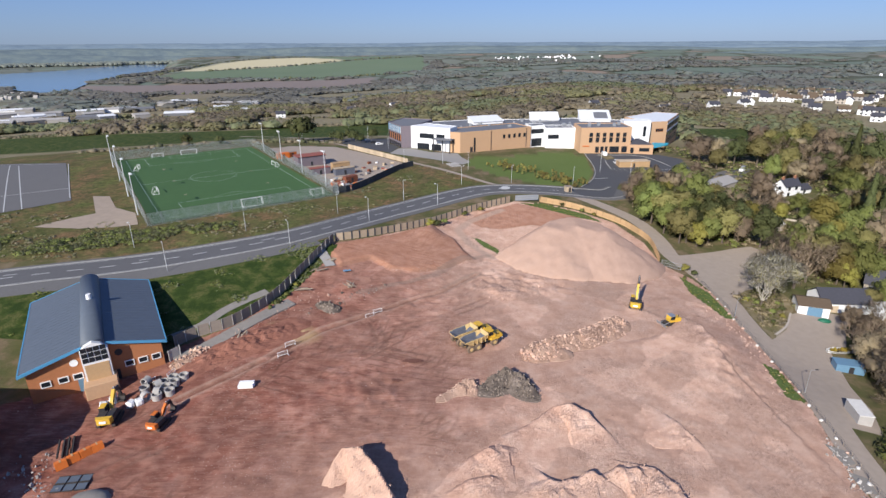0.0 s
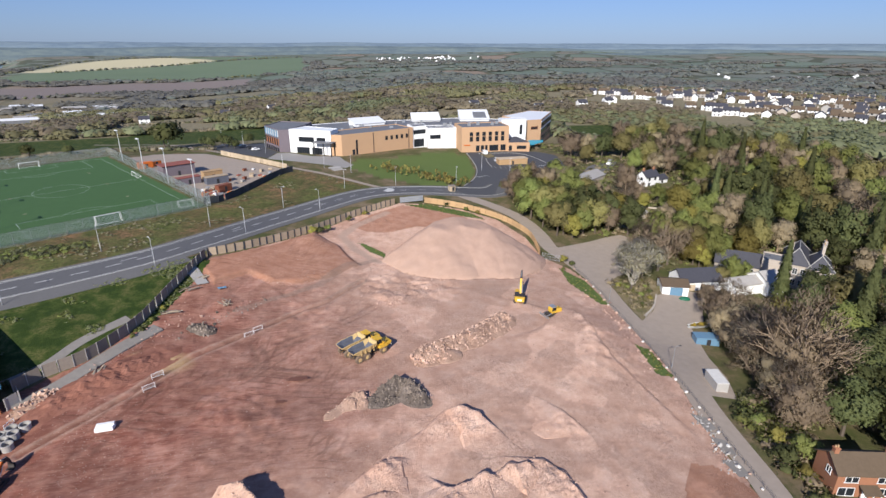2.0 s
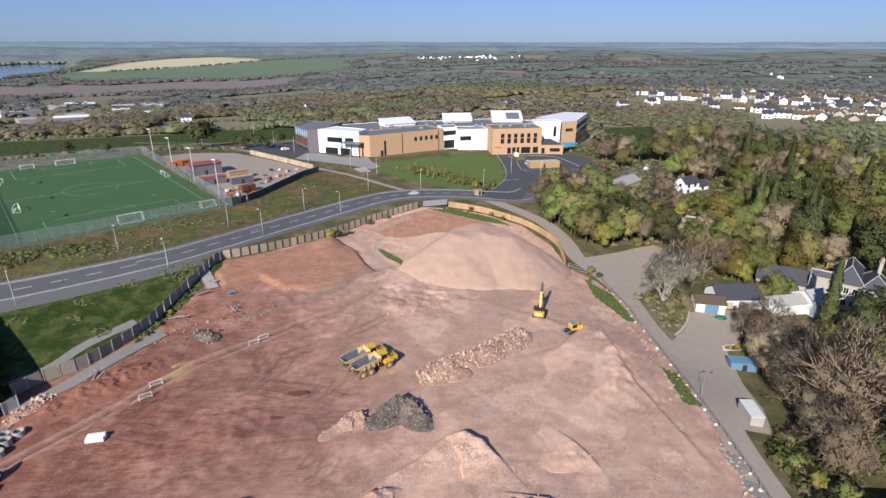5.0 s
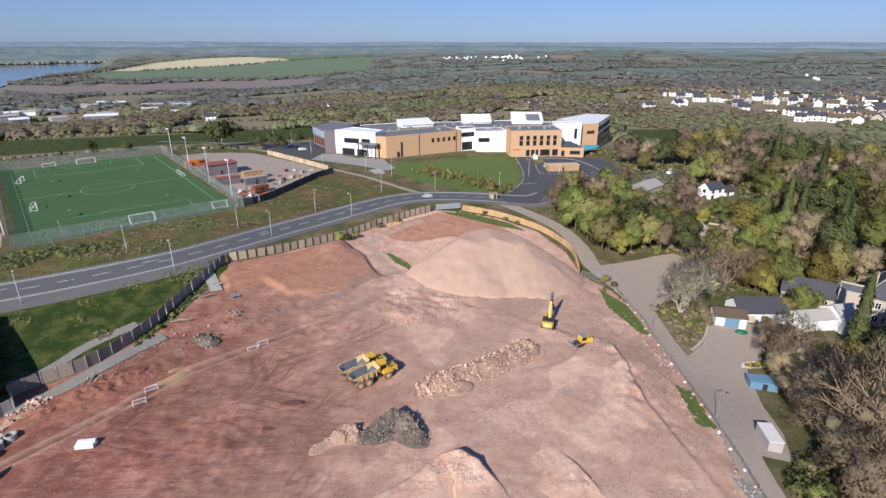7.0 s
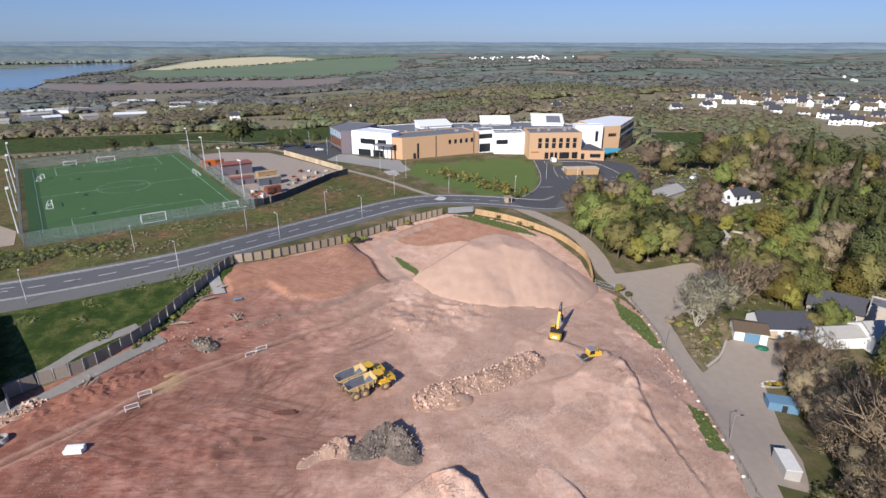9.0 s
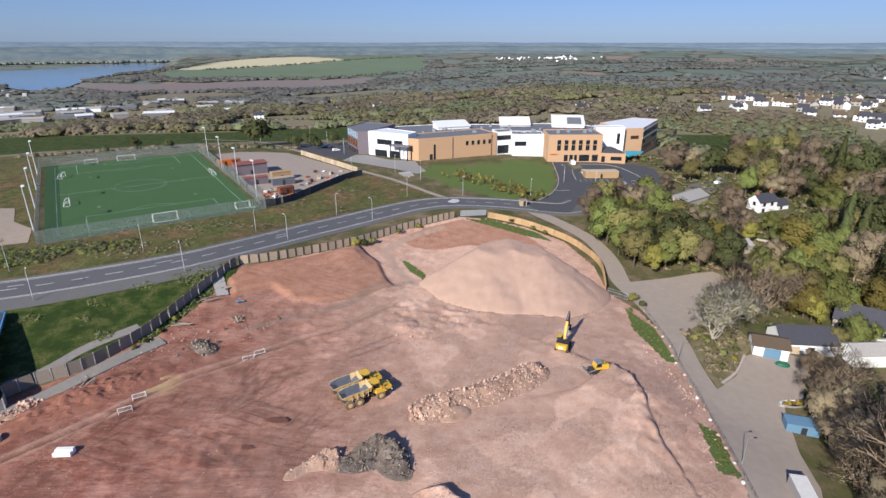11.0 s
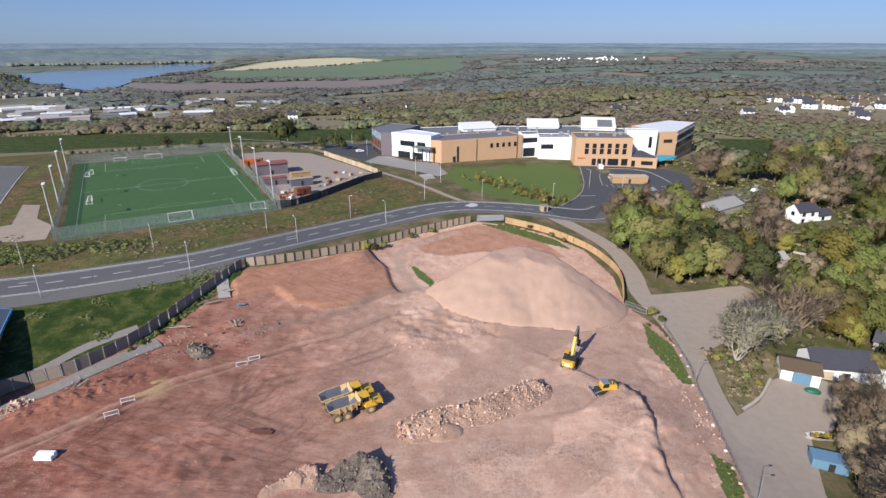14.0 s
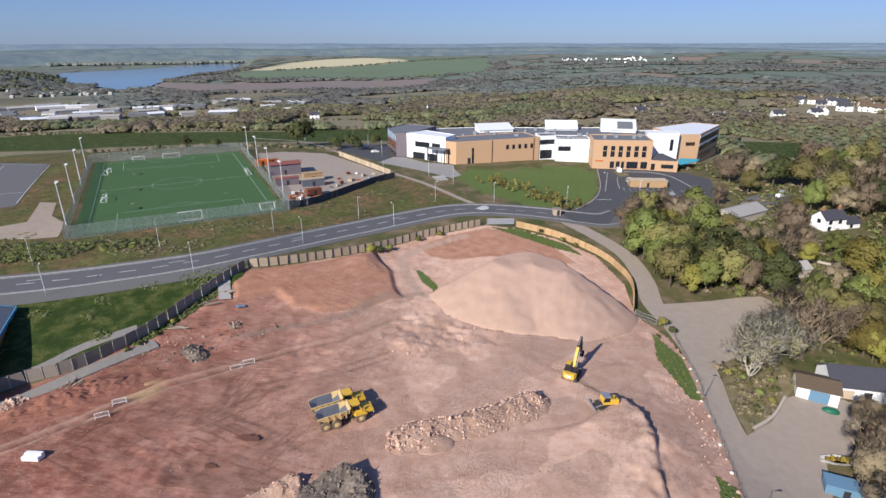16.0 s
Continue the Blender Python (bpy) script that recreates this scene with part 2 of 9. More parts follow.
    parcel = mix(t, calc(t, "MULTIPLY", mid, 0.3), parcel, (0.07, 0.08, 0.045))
    v2 = t.nodes.new("ShaderNodeTexVoronoi")
    v2.feature = "DISTANCE_TO_EDGE"
    v2.inputs["Scale"].default_value = 0.0052
    t.links.new(warp.outputs[0], v2.inputs["Vector"])
    hedge = calc(t, "LESS_THAN", v2.outputs["Distance"], 0.05)
    parcel = mix(t, calc(t, "MULTIPLY", hedge, 0.75), parcel, (0.06, 0.065, 0.04))
    heath = ramp(t, noise_node(t, 0.12, 6, 0.65, at), [(0.34, (0.085, 0.1, 0.035)), (0.48, (0.13, 0.12, 0.055)), (0.56, (0.2, 0.15, 0.09)), (0.68, (0.26, 0.2, 0.13))])
    heath = mix(t, calc(t, "MULTIPLY", fine, 0.5), heath, (0.04, 0.04, 0.018))
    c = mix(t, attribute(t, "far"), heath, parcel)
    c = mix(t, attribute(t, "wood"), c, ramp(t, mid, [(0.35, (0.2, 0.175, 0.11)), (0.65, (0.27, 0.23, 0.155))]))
    c = mix(t, attribute(t, "crop"), c, mix(t, mid, (0.46, 0.41, 0.26), (0.53, 0.475, 0.32)))
    c = mix(t, attribute(t, "mud"), c, mix(t, mid, (0.18, 0.15, 0.14), (0.24, 0.2, 0.18)))
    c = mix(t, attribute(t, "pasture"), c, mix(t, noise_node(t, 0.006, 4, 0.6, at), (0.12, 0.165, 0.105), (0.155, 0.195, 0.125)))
    c = mix(t, attribute(t, "meadow"), c, mix(t, noise_node(t, 0.02, 4, 0.6, at), (0.09, 0.132, 0.038), (0.13, 0.166, 0.054)))
    c = mix(t, edge(t, attribute(t, "dry"), mid, 0.4), c, rough_grass)
    c = mix(t, edge(t, attribute(t, "lush"), mid, 0.35), c, lawn)
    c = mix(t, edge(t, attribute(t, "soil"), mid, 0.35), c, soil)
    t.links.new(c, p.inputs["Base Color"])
    crumb = noise_node(t, 2.4, 7, 0.82, at)
    h = calc(t, "ADD", calc(t, "ADD", calc(t, "MULTIPLY", tracks, 0.14), calc(t, "MULTIPLY", calc(t, "MULTIPLY", comb, combed), 0.3)), calc(t, "MULTIPLY", calc(t, "MULTIPLY", crumb, ramp(t, rub, [(0.36, (0.25, 0.25, 0.25)), (0.62, (1, 1, 1))])), 0.5))
    bump(t, p, h, 0.85, 0.55)
    return m


def edge(t, mask, nz, width):
    """A mask whose border is broken up by noise."""
    a = calc(t, "MULTIPLY", calc(t, "SUBTRACT", nz, 0.5), 1.6 * width)
    return calc(t, "MULTIPLY", calc(t, "SUBTRACT", calc(t, "ADD", mask, a), 0.3), 2.5, True)


def heap_material(name, low, mid_, high, grain=1.2):
    m, t, p = material(name, 0.95)
    p.inputs["Specular IOR Level"].default_value = 0.1
    n, g = noise_node(t, 0.35, 5, 0.6), noise_node(t, grain * 3, 6, 0.75)
    c = mix(t, calc(t, "MULTIPLY", g, 0.7), ramp(t, n, [(0.25, low), (0.5, mid_), (0.8, high)]), ramp(t, g, [(0.3, low), (0.6, mid_), (0.8, high)]))
    t.links.new(c, p.inputs["Base Color"])
    bump(t, p, g, 0.8, 0.12)
    return m


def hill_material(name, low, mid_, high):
    """Far fields and woods, a few hundred metres across; their colours carry haze."""
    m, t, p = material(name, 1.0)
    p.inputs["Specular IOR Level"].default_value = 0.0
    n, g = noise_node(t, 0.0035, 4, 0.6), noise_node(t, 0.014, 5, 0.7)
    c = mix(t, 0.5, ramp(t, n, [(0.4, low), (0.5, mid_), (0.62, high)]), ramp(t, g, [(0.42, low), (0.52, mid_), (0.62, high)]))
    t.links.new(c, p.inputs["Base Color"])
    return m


def mesh_wire(name, color, cell, wire):
    """Welded mesh: see-through between the wires, by a brick of thin lines."""
    m, t, p = material(name, 0.5, 0.6)
    p.inputs["Base Color"].default_value = (*color, 1)
    uv = t.nodes.new("ShaderNodeTexCoord").outputs["UV"]
    sp = t.nodes.new("ShaderNodeSeparateXYZ")
    t.links.new(uv, sp.inputs[0])
    lines = []
    for k, c_ in ((0, cell), (1, cell)):
        lines.append(calc(t, "LESS_THAN", calc(t, "FRACT", calc(t, "DIVIDE", sp.outputs[k], c_)), wire / c_))
    t.links.new(calc(t, "MAXIMUM", *lines), p.inputs["Alpha"])
    return m


MAT = {
    "ground": ground_material(),
    "asphalt": plain("asphalt", (0.11, 0.109, 0.114), 0.9, grain=1.5, spread=0.22, depth=0.01),
    "asphalt_new": plain("asphalt_new", (0.075, 0.076, 0.083), 0.85, grain=1.2, spread=0.2, depth=0.01),
    "track": plain("worn_track", (0.345, 0.285, 0.235), 0.95, grain=0.6, spread=0.2, depth=0.01),
    "sand_track": plain("sandy_track", (0.35, 0.28, 0.22), 0.95, grain=0.5, spread=0.25, depth=0.01),
    "old_concrete": plain("old_concrete", (0.25, 0.228, 0.205), 0.95, grain=0.9, spread=0.28, depth=0.02),
    "paving": plain("paving", (0.3, 0.285, 0.27), 0.9, grain=2.0, spread=0.2),
    "kerb": plain("kerbstone", (0.36, 0.35, 0.33), 0.85, grain=2.0),
    "paint": plain("road_paint", (0.5, 0.5, 0.49), 0.7, grain=4.0, spread=0.2),
    "turf": plain("artificial_turf", (0.052, 0.112, 0.038), 0.9, grain=0.5, spread=0.15),
    "white": plain("white_paint", (0.8, 0.8, 0.8), 0.5, grain=2.0, spread=0.06),
    "render_white": plain("white_render", (0.82, 0.82, 0.82), 0.7, grain=0.6, spread=0.05),
    "buff": plain("buff_brick", (0.53, 0.335, 0.2), 0.85, grain=2.5, spread=0.15, depth=0.01),
    "orange_brick": plain("orange_brick", (0.42, 0.17, 0.075), 0.85, grain=2.2, spread=0.18, depth=0.01),
    "red_brick": plain("red_brick", (0.33, 0.15, 0.085), 0.85, grain=2.0, spread=0.2, depth=0.01),
    "stone": plain("pale_stone", (0.46, 0.4, 0.34), 0.9, grain=1.6, spread=0.25, depth=0.02),
    "roof_blue": plain("blue_grey_roof_sheet", (0.105, 0.125, 0.155), 0.55, 0.0, grain=0.7, spread=0.15),
    "roof_grey": plain("grey_membrane", (0.16, 0.165, 0.18), 0.8, grain=0.4, spread=0.18),
    "roof_white": plain("white_roof_sheet", (0.72, 0.73, 0.74), 0.5, grain=0.5, spread=0.07),
    "slate": plain("slate", (0.062, 0.062, 0.075), 0.6, grain=1.5, spread=0.25),
    "roof_tile": plain("brown_roof_tile", (0.125, 0.09, 0.06), 0.85, grain=1.6, spread=0.25),
    "blue": plain("blue_paint", (0.13, 0.24, 0.35), 0.45, grain=2.0, spread=0.12),
    "fascia": plain("light_blue_trim", (0.09, 0.3, 0.5), 0.4, grain=2.0, spread=0.1),
    "teal": plain("teal_canopy", (0.03, 0.35, 0.48), 0.5, grain=1.0, spread=0.12),
    "glass": plain("dark_window_glass", (0.02, 0.024, 0.03), 0.08, 0.0, grain=0.6, spread=0.3),
    "dark": plain("dark_frame", (0.035, 0.035, 0.04), 0.5, grain=3.0),
    "steel": plain("galvanised_steel", (0.42, 0.43, 0.44), 0.45, 0.6, grain=3.0, spread=0.12),
    "yellow": plain("machine_yellow", (0.66, 0.4, 0.05), 0.5, grain=1.6, spread=0.22),
    "dusty_yellow": plain("dust_covered_yellow", (0.6, 0.43, 0.2), 0.75, grain=1.4, spread=0.25),
    "orange": plain("machine_orange", (0.62, 0.16, 0.03), 0.5, grain=1.6, spread=0.18),
    "rubber": plain("dusty_tyre", (0.2, 0.145, 0.105), 0.9, grain=2.0, spread=0.3),
    "bed": plain("worn_steel_bed", (0.15, 0.16, 0.195), 0.45, 0.2, grain=1.0, spread=0.3),
    "track_steel": plain("track_steel", (0.06, 0.052, 0.05), 0.7, 0.2, grain=2.0, spread=0.3),
    "timber": plain("weathered_timber", (0.48, 0.38, 0.27), 0.85, grain=1.5, spread=0.25, each=0.18),
    "asphalt_pale": plain("pale_asphalt", (0.135, 0.131, 0.13), 0.9, grain=1.5, spread=0.18),
    "pitch_paint": plain("faded_line_paint", (0.34, 0.42, 0.35), 0.8, grain=2.0, spread=0.2),
    # haze over the skyline is put into these base colours, bluer for hill_farther
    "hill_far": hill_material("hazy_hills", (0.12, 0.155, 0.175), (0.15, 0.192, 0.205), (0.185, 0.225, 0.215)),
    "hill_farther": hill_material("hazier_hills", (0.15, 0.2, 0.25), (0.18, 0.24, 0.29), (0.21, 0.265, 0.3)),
    "timber_dark": plain("dark_timber", (0.25, 0.21, 0.175), 0.85, grain=1.5, spread=0.25, each=0.15),
    "timber_new": plain("fresh_timber", (0.46, 0.3, 0.16), 0.8, grain=1.5, spread=0.2, each=0.12),
    "concrete": plain("concrete", (0.38, 0.36, 0.34), 0.9, grain=1.2, spread=0.2, each=0.1),
    "bark": plain("bark", (0.12, 0.095, 0.075), 0.95, grain=3.0, spread=0.3),
    "twig_pale": plain("lichened_twigs", (0.5, 0.46, 0.38), 0.95, grain=3.0, spread=0.2, each=0.12),
    "twig": plain("bare_twigs", (0.3, 0.225, 0.155), 0.95, grain=3.0, spread=0.25, each=0.2),
    "leaf": foliage("spring_leaves", (0.190, 0.218, 0.069), (0.270, 0.293, 0.098)),
    "leaf_bright": foliage("fresh_leaves", (0.247, 0.224, 0.060), (0.322, 0.287, 0.083)),
    "leaf_dark": foliage("evergreen_leaves", (0.094, 0.108, 0.046), (0.142, 0.158, 0.065)),
    "leaf_olive": foliage("olive_leaves", (0.241, 0.218, 0.086), (0.310, 0.282, 0.113)),
    "whip_leaf": foliage("dry_yellow_saplings", (0.3, 0.26, 0.08), (0.42, 0.36, 0.12)),
    "leaf_dull": foliage("budding_leaves", (0.302, 0.241, 0.157), (0.381, 0.308, 0.207)),
    # middle-distance wood tones, lifted in base colour to stand for some haze
    "leaf_mid": foliage("olive_wood", (0.249, 0.239, 0.127), (0.281, 0.267, 0.146), grain=1.2),
    "leaf_dull2": foliage("brown_budding_wood", (0.27, 0.23, 0.16), (0.3, 0.258, 0.182), grain=1.2),
    "leaf_dark2": foliage("dark_wood", (0.185, 0.199, 0.111), (0.223, 0.235, 0.134), grain=1.2),
    # distant leaf tones, greyed and blued in base colour in place of haze
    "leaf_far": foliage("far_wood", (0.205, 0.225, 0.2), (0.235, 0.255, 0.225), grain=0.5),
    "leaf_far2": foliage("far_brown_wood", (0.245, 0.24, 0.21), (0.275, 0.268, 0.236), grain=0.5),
    "gravel_pink": heap_material("pink_crushed_stone", (0.4, 0.262, 0.198), (0.45, 0.302, 0.232), (0.5, 0.345, 0.27)),
    "site_gravel": heap_material("site_gravel", (0.43, 0.265, 0.195), (0.55, 0.36, 0.27), (0.63, 0.44, 0.34)),
    "planting": heap_material("planting_bed", (0.08, 0.09, 0.03), (0.2, 0.16, 0.09), (0.33, 0.27, 0.2)),
    "gravel_dark": heap_material("broken_tarmac", (0.035, 0.03, 0.028), (0.16, 0.128, 0.105), (0.36, 0.29, 0.24)),
    "rubble": heap_material("rubble_bed", (0.18, 0.105, 0.073), (0.39, 0.255, 0.188), (0.52, 0.37, 0.29)),
    "red_soil": heap_material("red_earth", (0.24, 0.11, 0.07), (0.36, 0.18, 0.115), (0.43, 0.235, 0.155)),
    "dark_soil": heap_material("dark_red_earth", (0.165, 0.068, 0.047), (0.265, 0.118, 0.083), (0.37, 0.19, 0.138)),
    "mud": plain("damp_mud", (0.17, 0.075, 0.05), 0.6, grain=1.2, spread=0.2),
    "rock_red": plain("reddish_broken_stone", (0.55, 0.355, 0.27), 0.9, grain=1.5, spread=0.25, each=0.3),
    "rock": plain("broken_stone", (0.56, 0.38, 0.295), 0.9, grain=1.5, spread=0.25, each=0.2),
    "purple_wall": plain("grey_purple_sheet", (0.18, 0.15, 0.17), 0.7, grain=1.0, spread=0.15),
    "weeds": foliage("dry_yellow_weeds", (0.16, 0.1, 0.03), (0.36, 0.26, 0.05)),
    "red_roof": plain("red_sheet_roof", (0.27, 0.09, 0.065), 0.7, grain=1.2, spread=0.2),
    "rust": plain("rusty_steel", (0.2, 0.07, 0.04), 0.7, grain=1.5, spread=0.3),
    "mast": plain("pale_galvanised_mast", (0.66, 0.67, 0.68), 0.5, 0.1, grain=3.0, spread=0.1),
    "gate_sheet": plain("blue_grey_sheet", (0.3, 0.32, 0.35), 0.6, grain=1.5, spread=0.15),
    "fence_dark": plain("charcoal_boards", (0.055, 0.06, 0.068), 0.7, grain=1.5, spread=0.2, each=0.15),
    "green": plain("dark_green_sheet", (0.015, 0.12, 0.07), 0.5, grain=1.5, spread=0.2),
    "rock_white": plain("pale_limestone", (0.62, 0.6, 0.57), 0.9, grain=1.5, spread=0.2),
    "rock_dark": plain("tarmac_lump", (0.235, 0.19, 0.155), 0.9, grain=1.5, spread=0.3, each=0.5),
    "water": plain("river_water", (0.1, 0.16, 0.235), 0.12, grain=0.01, spread=0.15),
    "wire": mesh_wire("weld_mesh", (0.42, 0.48, 0.46), 0.35, 0.07),
}


# ---- helpers for shapes ----
def part(name, bm, mat, parent=None, label="", smooth=False):
    me = bpy.data.meshes.new(name)
    bm.normal_update()
    bm.to_mesh(me)
    bm.free()
    me.materials.append(MAT[mat])
    if smooth:
        me.polygons.foreach_set("use_smooth", [True] * len(me.polygons))
    ob = new(name, me)
    if parent:
        ob.parent = parent
    if label:
        ob["label"] = label
    return ob


def raw(name, verts, faces, mat, parent=None, smooth=False):
    me = bpy.data.meshes.new(name)
    me.from_pydata(verts, [], faces)
    me.materials.append(MAT[mat])
    if smooth:
        me.polygons.foreach_set("use_smooth", [True] * len(faces))
    ob = new(name, me)
    if parent:
        ob.parent = parent
    return ob


def again(ob, parent, m=None, name=None):
    """Another object on the same mesh."""
    o = new(name or ob.name.split(".")[0], ob.data)
    o.parent = parent
    if m is not None:
        o.matrix_basis = m
    return o


def thing(name, label, category, at=(0, 0, 0), turn=0.0, group="", kind=""):
    ob = new(name)
    ob.matrix_basis = pose(*at, 0, 0, turn)
    return tagged(ob, label, category, group, kind)


def box(bm, x0, x1, y0, y1, z0, z1, bevel=0.0, m=None):
    g = bmesh.ops.create_cube(bm, size=1.0)
    vs = g["verts"]
    for v in vs:
        v.co = Vector((x0 + (v.co.x + 0.5) * (x1 - x0), y0 + (v.co.y + 0.5) * (y1 - y0), z0 + (v.co.z + 0.5) * (z1 - z0)))
    if bevel:
        es = list({e_ for v in vs for e_ in v.link_edges})
        vs = list({v for f in bmesh.ops.bevel(bm, geom=es, offset=bevel, segments=1, affect="EDGES")["faces"] for v in f.verts} | {v for v in vs if v.is_valid})
    if m is not None:
        bmesh.ops.transform(bm, matrix=m, verts=vs)
    return vs


def tube(bm, a, b, r0, r1=None, n=8):
    a, b = Vector(a), Vector(b)
    d = b - a
    g = bmesh.ops.create_cone(bm, cap_ends=True, segments=n, radius1=r0, radius2=r0 if r1 is None else r1, depth=d.length)
    bmesh.ops.transform(bm, matrix=Matrix.Translation((a + b) / 2) @ d.to_track_quat("Z", "Y").to_matrix().to_4x4(), verts=g["verts"])
    return g["verts"]


def prism(bm, outline, z0, z1, axis="z", m=None):
    """An outline of (a, b) drawn out along an axis: x: (y, z), y: (x, z), z: (x, y)."""
    put = {"z": lambda a, b, c: (a, b, c), "x": lambda a, b, c: (c, a, b), "y": lambda a, b, c: (a, c, b)}[axis]
    lo = [bm.verts.new(put(a, b, z0)) for a, b in outline]
    hi = [bm.verts.new(put(a, b, z1)) for a, b in outline]
    fs = [bm.faces.new(lo[::-1]), bm.faces.new(hi)]
    for i in range(len(outline)):
        j = (i + 1) % len(outline)
        fs.append(bm.faces.new((lo[i], lo[j], hi[j], hi[i])))
    bmesh.ops.recalc_face_normals(bm, faces=fs)
    if m is not None:
        bmesh.ops.transform(bm, matrix=m, verts=lo + hi)
    return lo + hi


# ---- lie of the land: levels at plan points, joined by a smooth sheet ----
LEVELS = [
    (-46, 107, 5.5), (-41, 123, 6.8), (-30, 152, 10), (-17, 117, 4.2), (0, 90, 3.5), (10, 72, 3.3), (27, 60, 2.5), (0, 50, 3.2), (-30, 75, 3.5),
    (44, 83, 1.5), (48, 123, 1.8), (67, 110, 0), (64, 72, -2.2), (78, 110, -3.6), (76, 126, -2.2), (102, 131, -4.5), (88, 86, -4.5), (116, 184, -0.5),
    (4, 169, 6.5), (30, 202, 7.5), (40, 206, 6.8), (67, 210, 4), (73, 160, -0.5), (-39, 201, 11.5), (-90, 163, 11.5), (-95, 280, 14.2), (-155, 230, 14.2),
    (-15, 245, 11.5), (10, 264, 10.8), (57, 300, 10.5), (75, 291, 9.5), (101, 281, 9), (156, 360, 8), (160, 229, 4), (147, 254, 6), (-70, 150, 11),
    (-100, 125, 10), (-75, 105, 5), (-70, 85, 3), (-60, 60, 2.5), (145, 110, -7), (150, 150, -4), (100, 55, -6), (60, 20, -3), (0, 0, 3), (-60, 20, 2),
    (0, 420, 6), (-200, 420, 8), (220, 420, 6), (250, 200, 0), (250, 60, -8), (-250, 100, 12), (-250, 300, 12),
]
KNOT = np.array(LEVELS, float)


def bend(d2):
    return 0.5 * d2 * np.log(d2 + 1e-9)


def sheet():
    n = len(KNOT)
    d2 = ((KNOT[:, None, :2] - KNOT[None, :, :2]) ** 2).sum(-1) / 1e4
    a = np.zeros((n + 3, n + 3))
    a[:n, :n] = bend(d2) + 0.002 * np.eye(n)
    a[:n, n] = a[n, :n] = 1
    a[:n, n + 1:] = KNOT[:, :2] / 100
    a[n + 1:, :n] = KNOT[:, :2].T / 100
    return np.linalg.solve(a, np.r_[KNOT[:, 2], 0, 0, 0])


SHEET = sheet()


def inside(poly, x, y):
    """1 within the outline, 0 outside."""
    hit = np.zeros(np.shape(x), bool)
    p = np.array(poly, float)
    for (x0, y0), (x1, y1) in zip(p, np.roll(p, -1, 0)):
        cross = (y0 > y) != (y1 > y)
        hit ^= cross & (x < (x1 - x0) * (y - y0) / ((y1 - y0) or 1e-9) + x0)
    return hit.astype(float)


def wave(x, y, size, seed):
    """Soft noise over the plan, about -1 to 1."""
    g = np.random.RandomState(seed)
    out = np.zeros(np.shape(x))
    for k in range(7):
        a, ph, s = g.uniform(0, 6.28), g.uniform(0, 6.28), size * g.uniform(0.6, 1.7)
        out = out + np.sin((x * np.cos(a) + y * np.sin(a)) / s * 6.28 + ph)
    return out / 3.2


def patchy(x, y, size, seed):
    """Uneven noise over the plan without any regular beat, about -1 to 1."""
    g = np.random.RandomState(seed)
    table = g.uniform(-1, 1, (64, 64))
    u, v = np.asarray(x) / size + 7.3 * seed, np.asarray(y) / size + 3.1 * seed
    u, v = 0.8 * u - 0.6 * v, 0.6 * u + 0.8 * v
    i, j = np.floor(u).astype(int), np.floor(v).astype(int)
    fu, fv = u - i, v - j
    fu, fv = fu * fu * (3 - 2 * fu), fv * fv * (3 - 2 * fv)
    at = lambda a, b: table[a % 64, b % 64]
    return (at(i, j) * (1 - fu) + at(i + 1, j) * fu) * (1 - fv) + (at(i, j + 1) * (1 - fu) + at(i + 1, j + 1) * fu) * fv


RIVER = [(1588, -35.5), (1640, -33.3), (1950, -31.8), (2139, -30.0), (2421, -27.4), (2800, -25.6), (3450, -25.2), (3518, -28.4), (3188, -31.3), (2915, -33.4), (2795, -36.0), (2700, -38.6), (2600, -40.5), (2100, -40.0), (1827, -38.2)]
MUD = [(1861, -33.4), (1754, -31.2), (1650, -24.8), (1745, -17.3), (1720, -6.9), (1421, -6.7), (1390, -17.1), (1310, -24.6), (1340, -29.7), (1600, -33.1)]
CROP = [(2264, -24.9), (2624, -21.8), (2780, -17.5), (2830, -13.6), (2649, -10.2), (2542, -9.8), (2469, -12.6), (2353, -18.0), (2228, -22.5)]


def plan(polar):
    return [(r * math.sin(radians(a)), r * math.cos(radians(a))) for r, a in polar]


HILL_FIELD = [(2061, -27.1), (2213, -24.5), (2353, -18.0), (2458, -12.6), (2526, -9.6), (2690, -1.9), (1860, -1.6), (1790, -9.1), (1815, -17.3), (1830, -24.9)]
HILL_TOP = [(2560, -9.4), (2660, -10.0), (2850, -13.2), (2900, -4.0), (2740, -1.9)]
FAR_EDGES = [[(2061, -27.3), (2264, -25.1), (2624, -22.0), (2790, -17.5), (2840, -13.6)], [(2228, -22.5), (2353, -18.0), (2469, -12.6), (2540, -9.7), (2700, -1.9)], [(1830, -25.4), (1815, -17.3), (1790, -9.1), (1860, -1.6)],
             [(1300, -24.6), (1380, -17.1), (1410, -6.7)], [(1880, -33.0), (1960, -31.4), (2150, -29.6), (2420, -27.0)], [(1840, -30.5), (1990, -29.5), (2060, -27.3)]]
HILL_FIELD, HILL_TOP, FAR_EDGES = plan(HILL_FIELD), plan(HILL_TOP), [plan(q) for q in FAR_EDGES]
RIVER, MUD, CROP = plan(RIVER), plan(MUD), plan(CROP)
LEFT_R, LEFT_Z = (0, 330, 500, 800, 1300, 1500, 2080, 2350, 2750, 2850, 3250, 4990), (9, 9, -2, -20, -33, -37, -37, -24, -4, 0, -10, -10)
RIGHT_R, RIGHT_Z = (0, 330, 500, 750, 1100, 1600, 2100, 2700, 3300, 4990), (6, 6, 3, 6, -4, -8, 2, 12, 8, 0)


